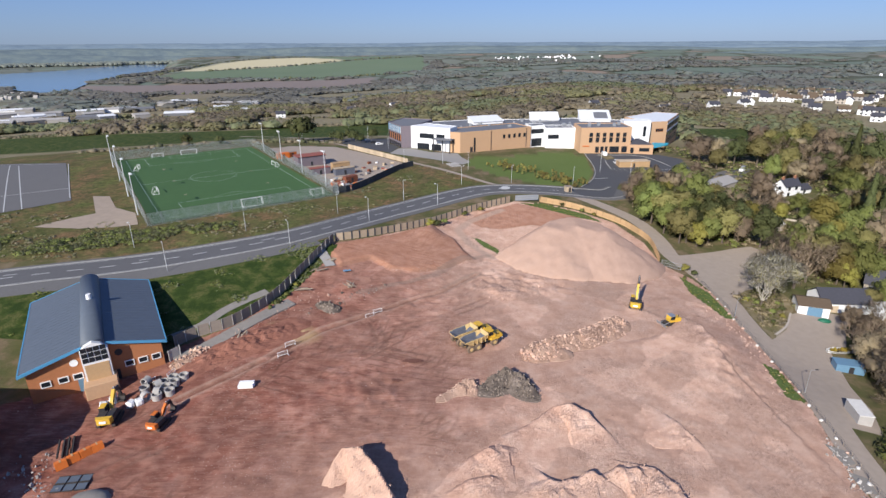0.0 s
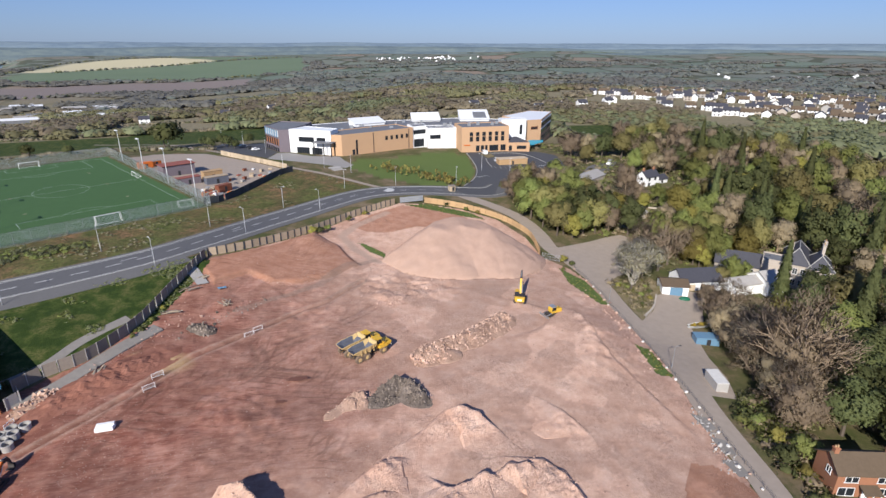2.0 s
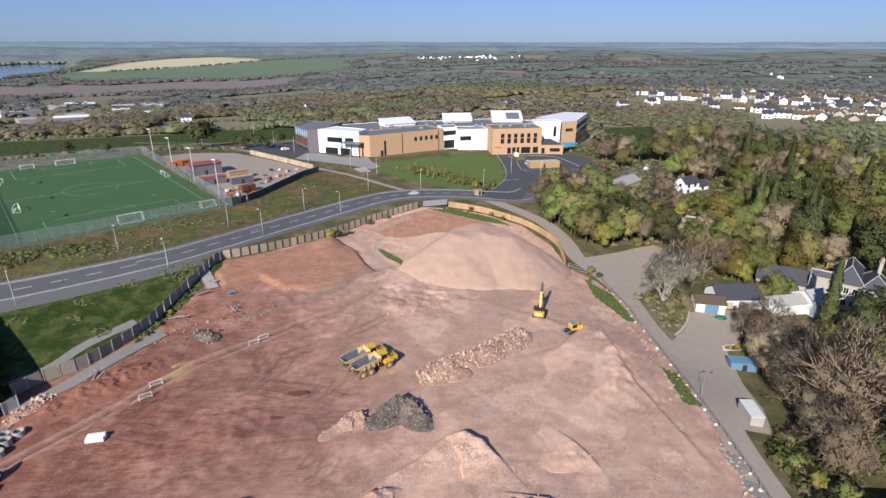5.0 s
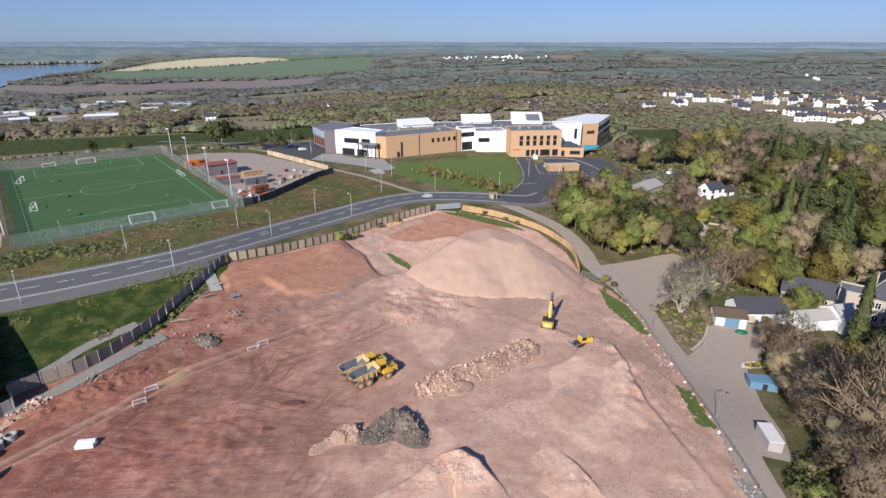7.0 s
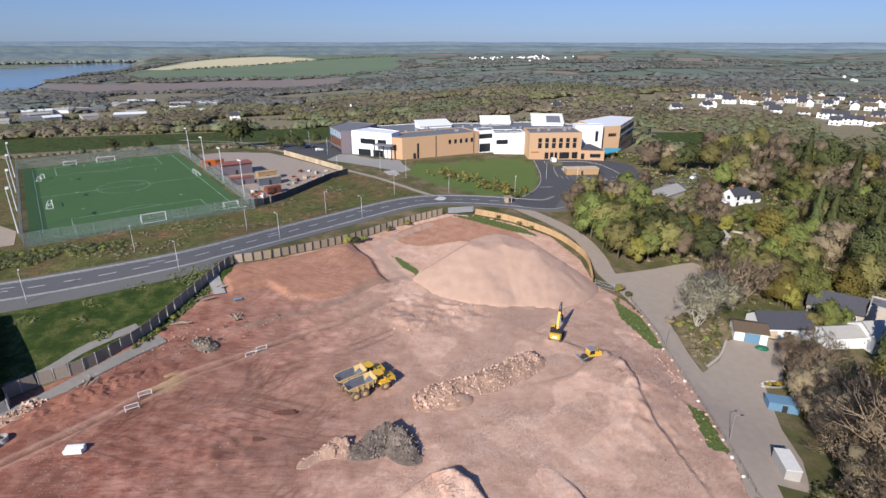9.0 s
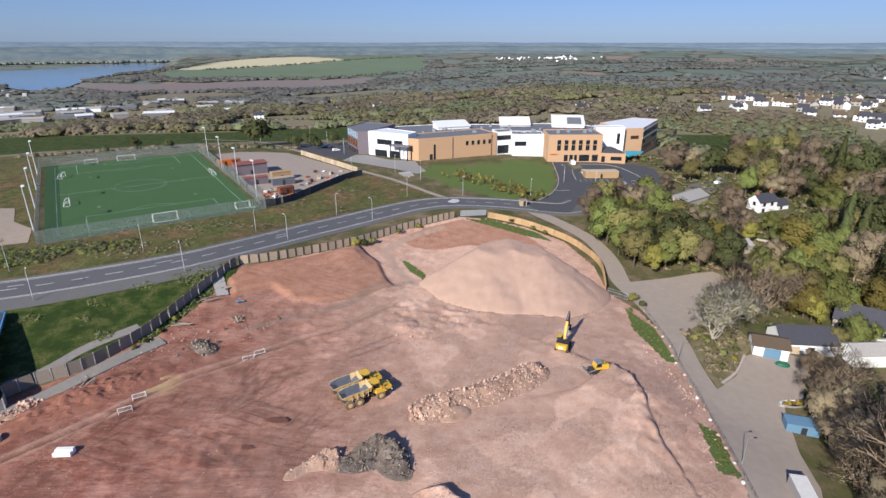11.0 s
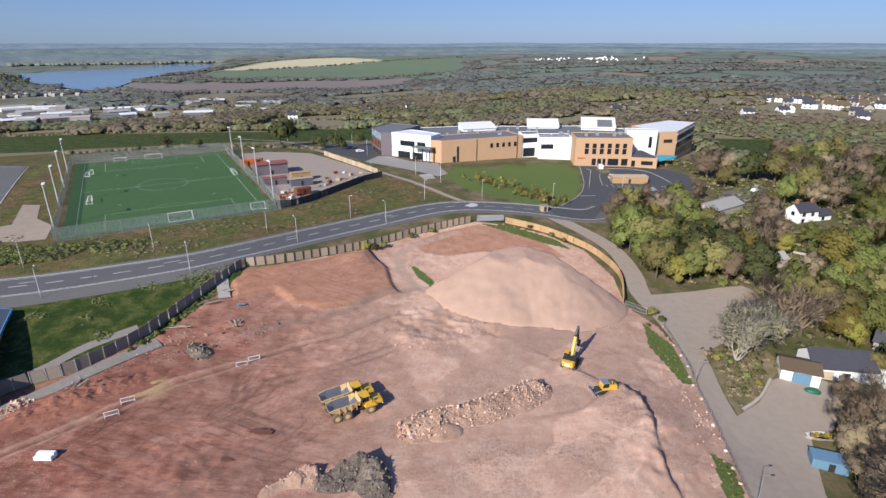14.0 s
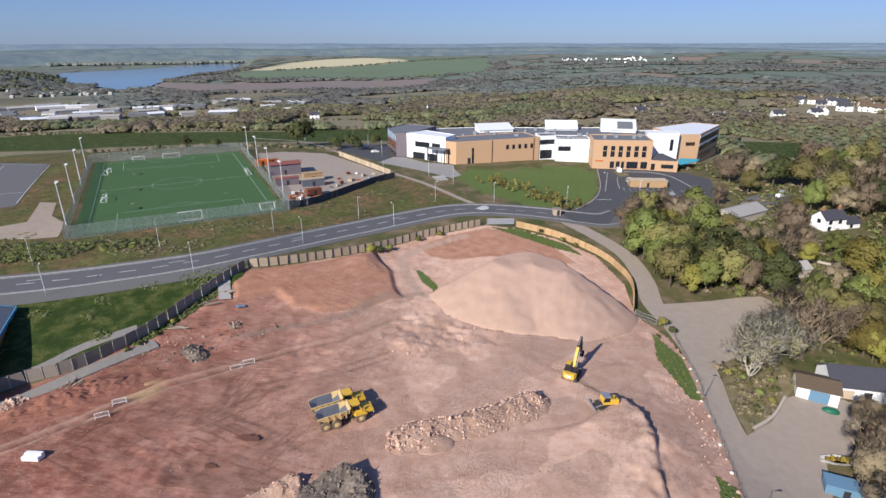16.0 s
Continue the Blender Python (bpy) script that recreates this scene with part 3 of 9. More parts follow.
PITCH_AT, PITCH_TURN, PW, PL = (-98.3, 228.9), 34.4, 63.0, 107.0


def height(x, y):
    x, y = np.asarray(x, float), np.asarray(y, float)
    z = SHEET[-3] + SHEET[-2] * x / 100 + SHEET[-1] * y / 100
    for w, (cx, cy, _) in zip(SHEET, KNOT):
        z = z + w * bend(((x - cx) ** 2 + (y - cy) ** 2) / 1e4)
    r, a = np.hypot(x, y), np.degrees(np.arctan2(x, y))
    k = np.clip((a + 12) / 24, 0, 1)
    far = (1 - k) * np.interp(r, LEFT_R, LEFT_Z) + k * np.interp(r, RIGHT_R, RIGHT_Z)
    shore = np.clip((-24.2 - a) / 1.6, 0, 1) * np.clip((r - 2300) / 500 + (-25.5 - a) / 2, 0, 1)
    far = np.where(r > 1500, far * (1 - shore) + np.minimum(far, -36.5) * shore, far)
    far = far + 30 * np.exp(-(((a + 45.5) / 4.6) ** 4) - ((r - 1950) / 330) ** 2)
    far = far + wave(x, y, 900, 5) * np.clip((r - 500) / 2500, 0, 1) * 9 * (1 - shore)
    far = np.where(inside(RIVER, x, y) > 0, -44, far)
    t = np.clip((r - 300) / 130, 0, 1)
    t = t * t * (3 - 2 * t)
    z = z * (1 - t) + far * t
    # levelled bed of the sports pitch
    c, s = math.cos(radians(PITCH_TURN)), math.sin(radians(PITCH_TURN))
    dx, dy = x - PITCH_AT[0], y - PITCH_AT[1]
    u, v = c * dx + s * dy + PW / 2, -s * dx + c * dy + PL / 2
    out = np.maximum(np.maximum(-u, u - PW), np.maximum(-v, v - PL))
    k = np.clip(1 - (out - 3) / 12, 0, 1)
    return z * (1 - k) + (12.2 + 0.026 * v - 0.12) * k


def gz(x, y):
    return float(height(x, y))


# ---- ground ----
SITE = [(-84, -40), (-84, 84), (-62, 99), (-53, 107), (-48, 111), (-42, 121), (-38, 135), (-32, 154), (-23, 160), (-4.5, 177), (10, 192), (28, 206), (38, 207), (52, 203), (64, 194), (70, 177),
        (70, 160), (75.5, 152), (78.5, 140), (78.8, 125), (77.4, 110), (75, 95), (71.4, 80), (69, 65), (66, 40), (62, -40)]
VERGE = [(-120, 119), (-80, 129), (-72, 135), (-54, 143), (-41, 153), (-33.5, 157), (-39.5, 135), (-43, 122), (-49, 113), (-56, 108), (-66, 104), (-120, 104)]
BANK_DRY = [(-260, 110), (-90, 142), (-55, 159), (-37, 176), (-16, 197), (13, 224), (22, 231), (-18, 262), (-33, 208), (-95, 168), (-130, 175), (-260, 190)]
SCRUB = [(-260, 140), (-172, 148), (-96, 164), (-160, 268), (-120, 330), (-260, 320)]
SCHOOL_LAWN = [(12, 262), (25, 243), (46, 231), (64, 236), (72, 256), (76, 290), (60, 297), (36, 284), (14, 278)]
EDGE_GREEN = [(72.5, 152), (77, 143), (77.5, 128), (74.5, 127), (71, 141)]
EDGE_GREEN_B = [(72.5, 106), (75.5, 104), (74, 92), (70.5, 93)]
FENCE_GREEN = [(-44.5, 122), (-33.5, 153), (-31, 150), (-34, 140), (-38, 128), (-41, 119)]
STRIP = [(30, 205), (40, 206.5), (55, 200), (60, 193), (50, 196), (38, 201)]
FIELD = [(-520, 300), (-250, 345), (-146, 360), (-20, 378), (70, 398), (70, 490), (-60, 478), (-200, 462), (-520, 440)]
FIELD_RIGHT = [(165, 330), (215, 330), (230, 420), (175, 420)]
PALE_AT = [(-60, 0.0), (-32, 0.06), (-12, 0.35), (8, 0.8), (25, 1.0), (62, 1.0), (72, 0.8), (82, 0.6)]


def axis(lo, hi, step, out, most=30.0, back=True):
    """Fine between lo and hi, then coarser, evenly spaced to the far hills, and out to the horizon."""
    def run(p, sign, cap):
        d, q = step, []
        while abs(p) < out:
            d = d * 1.075 if d < cap or abs(p) > 3300 else d
            p += sign * d
            q.append(max(-out, min(out, p)))
        return q
    mid = list(np.arange(lo, hi + step, step))
    return np.array(run(mid[0], -1, most if back else 900)[::-1] + mid + run(mid[-1], 1, most))


def smooth_line(points, step=3.0):
    """A soft curve through plan points."""
    p = [Vector((*q, 0)) for q in points]
    p = [2 * p[0] - p[1]] + p + [2 * p[-1] - p[-2]]
    out = []
    for a, b, c, d in zip(p, p[1:], p[2:], p[3:]):
        n = max(1, int((c - b).length / step))
        for k in range(n):
            t = k / n
            out.append(0.5 * (2 * b + (c - a) * t + (2 * a - 5 * b + 4 * c - d) * t * t + (3 * b - a - 3 * c + d) * t ** 3))
    return out + [p[-2]]


def offset(line, d):
    """The line moved d to its right."""
    out = []
    for i, q in enumerate(line):
        t = (line[min(i + 1, len(line) - 1)] - line[max(i - 1, 0)]).normalized()
        out.append(q + Vector((t.y, -t.x, 0)) * d)
    return out


def near_line(points, x, y, half, soft):
    """1 within half a width of a plan line, fading to 0."""
    best = np.full(np.shape(x), 1e9)
    for (ax, ay), (bx, by) in zip(points, points[1:]):
        dx, dy = bx - ax, by - ay
        t = np.clip(((x - ax) * dx + (y - ay) * dy) / (dx * dx + dy * dy), 0, 1)
        best = np.minimum(best, np.hypot(x - ax - t * dx, y - ay - t * dy))
    return np.clip(1 - (best - half) / soft, 0, 1)


TRENCH = [(-50.5, 85.6), (-45.3, 90.3), (-37, 99.2), (-28, 110.2), (-15.6, 120.2), (-0.7, 131), (9.5, 142)]
CLINKER = [(-22, 128), (-16, 131), (-3.3, 140), (6.2, 152), (14, 156)]
HAUL = [(-14, 93), (3, 101), (16, 112.5), (37, 132), (57, 146), (68, 158)]
TERRACE = [(-34.5, 149.5), (-27.6, 154.8), (-18.2, 161.9), (-10.5, 170), (-3.5, 176), (3.6, 166.6), (9.1, 152.6), (1, 144.5), (-7.2, 140.3), (-14.6, 140.2), (-21, 145), (-28.7, 139.4)]
BACK_RED = [(8, 184), (16, 194), (29, 204), (40, 203), (51, 196), (57, 187), (50, 184), (32, 184), (20, 178), (13, 179)]
RED_PATCH = [(53, 45), (53.5, 58), (56.5, 62.5), (61, 67.2), (65, 66.5), (68, 62), (69, 45)]
CUT_PATH = [(22, 196), (10, 184), (5, 175), (8.5, 164.5), (15, 155)]
GRASS_WEDGE = [(9.5, 170), (13, 163), (17, 158), (18, 161), (12.5, 168.5)]
BERM = [(57.4, 121.3, 0.5), (59.2, 120, 1.7), (61.8, 116.5, 2.1), (63.0, 111.3, 1.9), (62.4, 106.9, 1.5), (61.9, 98.4, 1.2), (63.0, 92.8, 0.8)]
ROUGH_PATCH = [(6, 134), (14, 127), (27, 131), (37, 134), (36, 141), (24, 145), (17, 150), (9, 143)]
RUTS = [[(-40, 98), (-20, 104), (-2, 100)], [(-12, 112), (2, 120), (12, 128)], [(-22, 96), (-14, 104), (-16, 114)], [(-58, 66), (-44, 78), (-36, 92)]]


def depth_in(poly, x, y):
    """How far a plan point lies inside an outline, 0 outside."""
    best = np.full(np.shape(x), 1e9)
    for (ax, ay), (bx, by) in zip(poly, poly[1:] + poly[:1]):
        dx, dy = bx - ax, by - ay
        t = np.clip(((x - ax) * dx + (y - ay) * dy) / (dx * dx + dy * dy), 0, 1)
        best = np.minimum(best, np.hypot(x - ax - t * dx, y - ay - t * dy))
    return best * inside(poly, x, y)


def paleness(x, y):
    """How far the soil turns from red to pale gravel across the site."""
    return np.interp(x + 0.12 * (y - 110) + np.clip(90 - y, 0, 30) * 0.8 + patchy(x, y, 30, 8) * 12, *zip(*PALE_AT))


def make_ground():
    xs, ys = axis(-70, 80, 0.55, 4995, 38.0), axis(52, 200, 0.6, 4995, 38.0, False)
    gx, gy = np.meshgrid(xs, ys)
    z = height(gx, gy)
    soil = inside(SITE, gx, gy)
    # ruts, banks and rough ground of the site
    lumps = patchy(gx, gy, 15, 1) * 0.12 + patchy(gx, gy, 4.5, 2) * 0.04 + patchy(gx, gy, 1.5, 3) * 0.08
    left = np.clip((5 - gx) / 40, 0, 1)
    lumps = lumps + left * (patchy(0.8 * gx + 0.6 * gy, 5 * (0.8 * gy - 0.6 * gx), 9, 4) * 0.08 + patchy(gx, gy, 2.0, 6) * 0.09 + patchy(0.12 * (0.72 * gx + 0.69 * gy), 0.69 * gx - 0.72 * gy, 1.25, 74) * 0.12)
    rough = np.clip(patchy(gx, gy, 17, 12) * 2 - 0.3, 0, 1)
    lumps = lumps + rough * (patchy(gx, gy, 1.3, 13) * 0.2 + patchy(gx, gy, 3.0, 14) * 0.05)
    lumps = lumps * (1 - 0.5 * np.clip((gx - 4) / 30, 0, 1))
    z = z + soil * lumps
    ruts = np.zeros(gx.shape)
    for line in RUTS:
        pts = smooth_line(line, 2.0)
        for d in (-1.1, 1.1):
            ruts = np.maximum(ruts, near_line([(q.x, q.y) for q in offset(pts, d)], gx, gy, 0.2, 0.5))
    wobble = patchy(gx, gy, 6, 51) * 0.8
    trench = near_line(TRENCH, gx + 0.5 * wobble, gy, 0.4, 0.4)
    lips = near_line(TRENCH, gx + 0.5 * wobble, gy, 1.2, 0.5) - trench
    clinker, haul = near_line(CLINKER, gx + wobble, gy, 0.5, 1.0), near_line(HAUL, gx + 2 * wobble, gy, 3.5, 5.0) * np.clip((gx + 4) / 26, 0, 1)
    ruts = ruts * (0.4 + 0.6 * (patchy(gx, gy, 9, 52) > -0.2)) * (1 - 0.6 * haul)
    z = z - soil * (0.14 * ruts + 0.3 * trench - 0.16 * lips) - soil * haul * lumps * 0.75
    # the bench that the dozer has pushed up, dropping steeply on its far side
    bench, nearest = np.zeros(gx.shape), np.full(gx.shape, 1e9)
    for (ax, ay, ah), (bx, by, bh) in zip(BERM, BERM[1:]):
        dx, dy = bx - ax, by - ay
        t = np.clip(((gx - ax) * dx + (gy - ay) * dy) / (dx * dx + dy * dy), 0, 1)
        px, py = gx - ax - t * dx, gy - ay - t * dy
        dist = np.hypot(px, py)
        w = np.where(dx * py - dy * px > 0, 0.5 + 0.3 * patchy(gx, gy, 1.8, 56), 26.0)
        rise = (ah + t * (bh - ah)) * (1 + 0.25 * patchy(gx, gy, 1.6, 55) * np.clip(1.5 - dist / 2.5, 0, 1)) * np.clip(1 - dist / w, 0, 1) ** np.where(w > 10, 1.35, 1.0)
        bench, nearest = np.where(dist < nearest, rise, bench), np.minimum(dist, nearest)
    z = z + bench
    crumbs = np.clip(1.2 - nearest / 4.5, 0, 1) * (gx < 66) * (gy < 112)
    z = z + crumbs * (patchy(gx, gy, 1.2, 57) * 0.22 + patchy(gx, gy, 0.7, 58) * 0.12)
    rubbly = depth_in(ROUGH_PATCH, gx + 2 * wobble, gy) / 3
    z = z + np.clip(rubbly, 0, 1) * (patchy(gx, gy, 1.5, 71) * 0.3 + patchy(gx, gy, 0.75, 72) * 0.16 + np.clip(patchy(gx, gy, 6, 73), 0, 1) * 0.7)
    # the red terrace stands a step above the site, with a ragged front
    shelf = depth_in(TERRACE, gx + 0.8 * wobble, gy + 0.5 * patchy(gx, gy, 3, 53))
    z = z + 0.9 * np.clip(shelf / 1.0, 0, 1) - soil * np.clip(shelf / 3, 0, 1) * 0.7 * lumps + 1.3 * np.exp(-((gx + 4) ** 2 + 0.5 * (gy - 170) ** 2) / 45) * np.clip(shelf / 4, 0, 1)
    # shadow line of the terrace front, painted as darker soil along its edge
    scarp_shade = np.clip(1 - np.abs(shelf - 0.35) / 0.7, 0, 1) * (gy < 158) * (patchy(gx, gy, 5, 54) > -0.35)
    nx, ny = len(xs), len(ys)
    verts = np.stack([gx, gy, z], -1).reshape(-1, 3)
    i = np.arange(nx * ny).reshape(ny, nx)
    faces = np.stack([i[:-1, :-1], i[:-1, 1:], i[1:, 1:], i[1:, :-1]], -1).reshape(-1, 4)
    ob = raw("ground", verts.tolist(), faces.tolist(), "ground", smooth=True)
    r = np.hypot(gx, gy)
    pale = paleness(gx, gy)
    grey = np.clip(patchy(gx, gy, 26, 9) * 1.3 - 0.5, 0, 1) * 0.6
    cover = {
        "soil": soil, "pale": np.maximum(np.maximum(pale, 0.85 * haul), 0.55 * lips), "grey": np.clip(grey + 0.9 * clinker + 0.5 * lips, 0, 1),
        "rut": np.clip(ruts + trench + 1.6 * scarp_shade, 0, 2), "ruddy": np.maximum(np.maximum(inside(TERRACE, gx, gy), inside(BACK_RED, gx, gy)), inside(RED_PATCH, gx, gy)), "path": near_line(CUT_PATH, gx, gy, 1.0, 0.8), "haul": haul, "sandy": np.clip(1.3 - np.hypot((gx + 34.5 + 0.5 * (gy - 108.7)) / 5.6, (gy - 108.7) / 3.8), 0, 1),
        "lush": sum(inside(q, gx, gy) for q in (VERGE, FENCE_GREEN, FIELD, FIELD_RIGHT)).clip(0, 1), "meadow": sum(inside(q, gx, gy) for q in (SCHOOL_LAWN, EDGE_GREEN, EDGE_GREEN_B, STRIP, GRASS_WEDGE)).clip(0, 1), "pasture": np.maximum(inside(HILL_FIELD, gx, gy), inside(HILL_TOP, gx, gy)),
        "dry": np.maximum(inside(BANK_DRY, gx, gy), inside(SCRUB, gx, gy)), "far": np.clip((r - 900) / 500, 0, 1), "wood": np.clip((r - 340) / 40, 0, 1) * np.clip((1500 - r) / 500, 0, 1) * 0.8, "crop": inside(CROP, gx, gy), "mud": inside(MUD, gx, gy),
    }
    cover["soil"] = np.where(sum(inside(q, gx, gy) for q in (EDGE_GREEN, EDGE_GREEN_B, FENCE_GREEN, STRIP, GRASS_WEDGE)) > 0, 0, soil)
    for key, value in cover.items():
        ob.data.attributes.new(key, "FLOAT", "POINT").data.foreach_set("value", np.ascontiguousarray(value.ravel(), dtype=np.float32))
    return tagged(ob, "red earth building site amid rough grass and fields", "ground", kind="structure")


make_ground()
water = raw("water", [(x, y, -37.6) for x, y in RIVER], [list(range(len(RIVER)))], "water")
tagged(water, "calm blue river estuary between wooded banks", "water", kind="structure")


def ribbon(name, line, right0, right1, lift, mat, label, category, thick=0.0, kind="structure", parent=None):
    """A strip along a line, draped over the ground, with real edges where it is thick."""
    a, b = offset(line, right0), offset(line, right1)
    verts, faces, cols = [], [], 4
    w = abs(right1 - right0)
    cols = max(2, int(w / 2.5) + 1)
    for p, q in zip(a, b):
        for k in range(cols):
            s = p.lerp(q, k / (cols - 1))
            verts.append((s.x, s.y, gz(s.x, s.y) + lift))
    n = len(a)
    for i in range(n - 1):
        for k in range(cols - 1):
            faces.append((i * cols + k, i * cols + k + 1, (i + 1) * cols + k + 1, (i + 1) * cols + k))
    if thick:
        base = len(verts)
        for i in range(n):
            for k in (0, cols - 1):
                x, y, z = verts[i * cols + k]
                verts.append((x, y, z - thick))
        for i in range(n - 1):
            faces.append((i * cols, (i + 1) * cols, base + 2 * i + 2, base + 2 * i))
            faces.append((i * cols + cols - 1, base + 2 * i + 1, base + 2 * i + 3, (i + 1) * cols + cols - 1))
    ob = raw(name, verts, faces, mat, parent)
    return tagged(ob, label, category, kind=kind) if label else ob


def drape(name, poly, lift, mat, label, category, step=4.0, parent=None):
    """An area over the ground: a fine grid cut to its outline."""
    bm = bmesh.new()
    f = bm.faces.new([bm.verts.new((x, y, 0)) for x, y in poly])
    bmesh.ops.triangulate(bm, faces=[f])
    xs, ys = [q[0] for q in poly], [q[1] for q in poly]
    for lo, hi, no in ((min(xs), max(xs), (1, 0, 0)), (min(ys), max(ys), (0, 1, 0))):
        c = lo + step
        while c < hi:
            bmesh.ops.bisect_plane(bm, geom=bm.verts[:] + bm.edges[:] + bm.faces[:], plane_co=Vector(no) * c, plane_no=no)
            c += step
    co = np.array([v.co[:2] for v in bm.verts])
    for v, z in zip(bm.verts, height(co[:, 0], co[:, 1])):
        v.co.z = z + lift
    bmesh.ops.recalc_face_normals(bm, faces=bm.faces[:])
    for f in bm.faces:
        if f.normal.z < 0:
            f.normal_flip()
    ob = part(name, bm, mat, parent)
    return tagged(ob, label, category, kind="structure") if label else ob


# main road: centre line from the far end past the site to the school
MAIN = smooth_line([(-420, 20), (-300, 60), (-200, 94), (-130, 121), (-87, 137), (-54, 152.5), (-38, 165), (-17, 189), (8, 213), (22, 221.5), (38, 225), (52, 226), (70, 226), (78, 232)])
BEND = next(i for i, q in enumerate(MAIN) if q.x > -44)
ribbon("pavement", MAIN[:BEND + 1], 7.2, 10.2, 0.155, "asphalt_pale", "worn grey tarmac lay-by beside the main road", "pavement", 0.3)
ribbon("pavement", MAIN, 4.9, 7.2, 0.16, "asphalt_pale", "grey tarmac pavement along the main road", "pavement", 0.3)
ribbon("verge_path", MAIN, -6.0, -4.9, 0.14, "asphalt_pale", "narrow grey pavement on the far road edge", "pavement", 0.3)
ribbon("road_main", MAIN, -4.6, 4.6, 0.07, "asphalt", "dark asphalt two-lane road with worn white markings", "road")
ribbon("kerb", MAIN, 4.62, 4.9, 0.2, "kerb", "pale concrete kerb", "kerb", 0.3)
ribbon("kerb", MAIN, -4.9, -4.62, 0.2, "kerb", "pale concrete kerb", "kerb", 0.3)
# side lane along the site's edge
LANE = smooth_line([(66, 20), (69.5, 50), (72, 63), (74.5, 80), (78, 95), (79.8, 111), (79.8, 126), (81, 142), (79, 157), (76, 168), (76.5, 182), (74, 197), (67, 209), (58, 219), (53, 226)])
ribbon("road_side", LANE, -3.0, 3.0, 0.06, "track", "dusty grey side lane beside the site", "road")
drape("yard_surface", [(79, 168.5), (92.8, 173), (101.3, 176.3), (108, 178), (112, 173), (110.4, 167), (107.4, 157), (100.5, 150), (96.7, 149), (89.1, 145.4), (84, 141.5), (79, 146)], 0.05, "track", "bare grey gravel clearing under the trees", "yard")
drape("yard_surface", [(79, 121), (83, 119.5), (89.8, 125), (96.1, 133.3), (104, 137), (113, 132), (108, 128), (105, 124), (101, 118), (95.6, 116), (93, 109), (90, 101), (88, 92), (84, 84), (77, 86), (77, 105)], 0.05, "track",
      "dusty grey yard between lane and sheds", "yard")
drape("planting_bed", [(85.4, 141.7), (89.1, 145.4), (96.7, 149), (100.4, 144.5), (101, 139), (96.1, 133.3), (89.8, 125), (83.2, 119.8), (82.9, 123.4), (83.4, 133.6)], 0.16, "planting", "rough planted island of brown grass and weeds", "planting bed", 2.5)
drape("yard_surface", [(116, 236), (134, 260), (146, 268), (156, 269), (140, 250), (129, 235)], 0.08, "asphalt_pale", "grey hard standing and lane among the trees", "yard")


# ---- buildings ----
def wall_block(parent, corners, z0, z1, wall_mat, roof_mat, parapet=0.35, name="wall", roof_name="roof"):
    """A storey-high block on a plan outline, with a parapet round a sunken roof."""
    bm = bmesh.new()
    area = sum(a[0] * b[1] - b[0] * a[1] for a, b in zip(corners, corners[1:] + corners[:1]))
    pts = list(corners) if area > 0 else list(corners)[::-1]
    n = len(pts)
    c = Vector((sum(p[0] for p in pts) / n, sum(p[1] for p in pts) / n, 0))
    outer_lo = [bm.verts.new((x, y, z0)) for x, y in pts]
    outer_hi = [bm.verts.new((x, y, z1)) for x, y in pts]
    ins = []
    for i, (x, y) in enumerate(pts):
        a, b = Vector((*pts[i - 1], 0)), Vector((*pts[(i + 1) % n], 0))
        p = Vector((x, y, 0))
        d = ((a - p).normalized() + (b - p).normalized())
        d = (c - p).normalized() if d.length < 0.1 else d.normalized()
        if (c - p).dot(d) < 0:
            d = -d
        ins.append(p + d * 0.5)
    inner_hi = [bm.verts.new((p.x, p.y, z1)) for p in ins]
    inner_lo = [bm.verts.new((p.x, p.y, z1 - parapet - 0.3)) for p in ins]
    for i in range(n):
        j = (i + 1) % n
        bm.faces.new((outer_lo[i], outer_lo[j], outer_hi[j], outer_hi[i]))
        bm.faces.new((outer_hi[i], outer_hi[j], inner_hi[j], inner_hi[i]))
        bm.faces.new((inner_hi[i], inner_hi[j], inner_lo[j], inner_lo[i]))
    wall = part(name, bm, wall_mat, parent)
    bm = bmesh.new()
    prism(bm, [(p.x, p.y) for p in ins], z1 - parapet - 0.25, z1 - parapet)
    roof = part(roof_name, bm, roof_mat, parent)
    return wall, roof


WINDOWS = {}


def ring_frame(bm, w, h, f, y0, y1):
    """A closed rectangular frame, f wide."""
    out = [(0, 0), (w, 0), (w, h), (0, h)]
    inn = [(f, f), (w - f, f), (w - f, h - f), (f, h - f)]
    rows = [[bm.verts.new((x, y, z)) for x, z in q] for q, y in ((out, y0), (inn, y0), (inn, y1), (out, y1))]
    fs = []
    for a, b in zip(rows, rows[1:] + rows[:1]):
        for i in range(4):
            fs.append(bm.faces.new((a[i], a[(i + 1) % 4], b[(i + 1) % 4], b[i])))
    bmesh.ops.recalc_face_normals(bm, faces=fs)


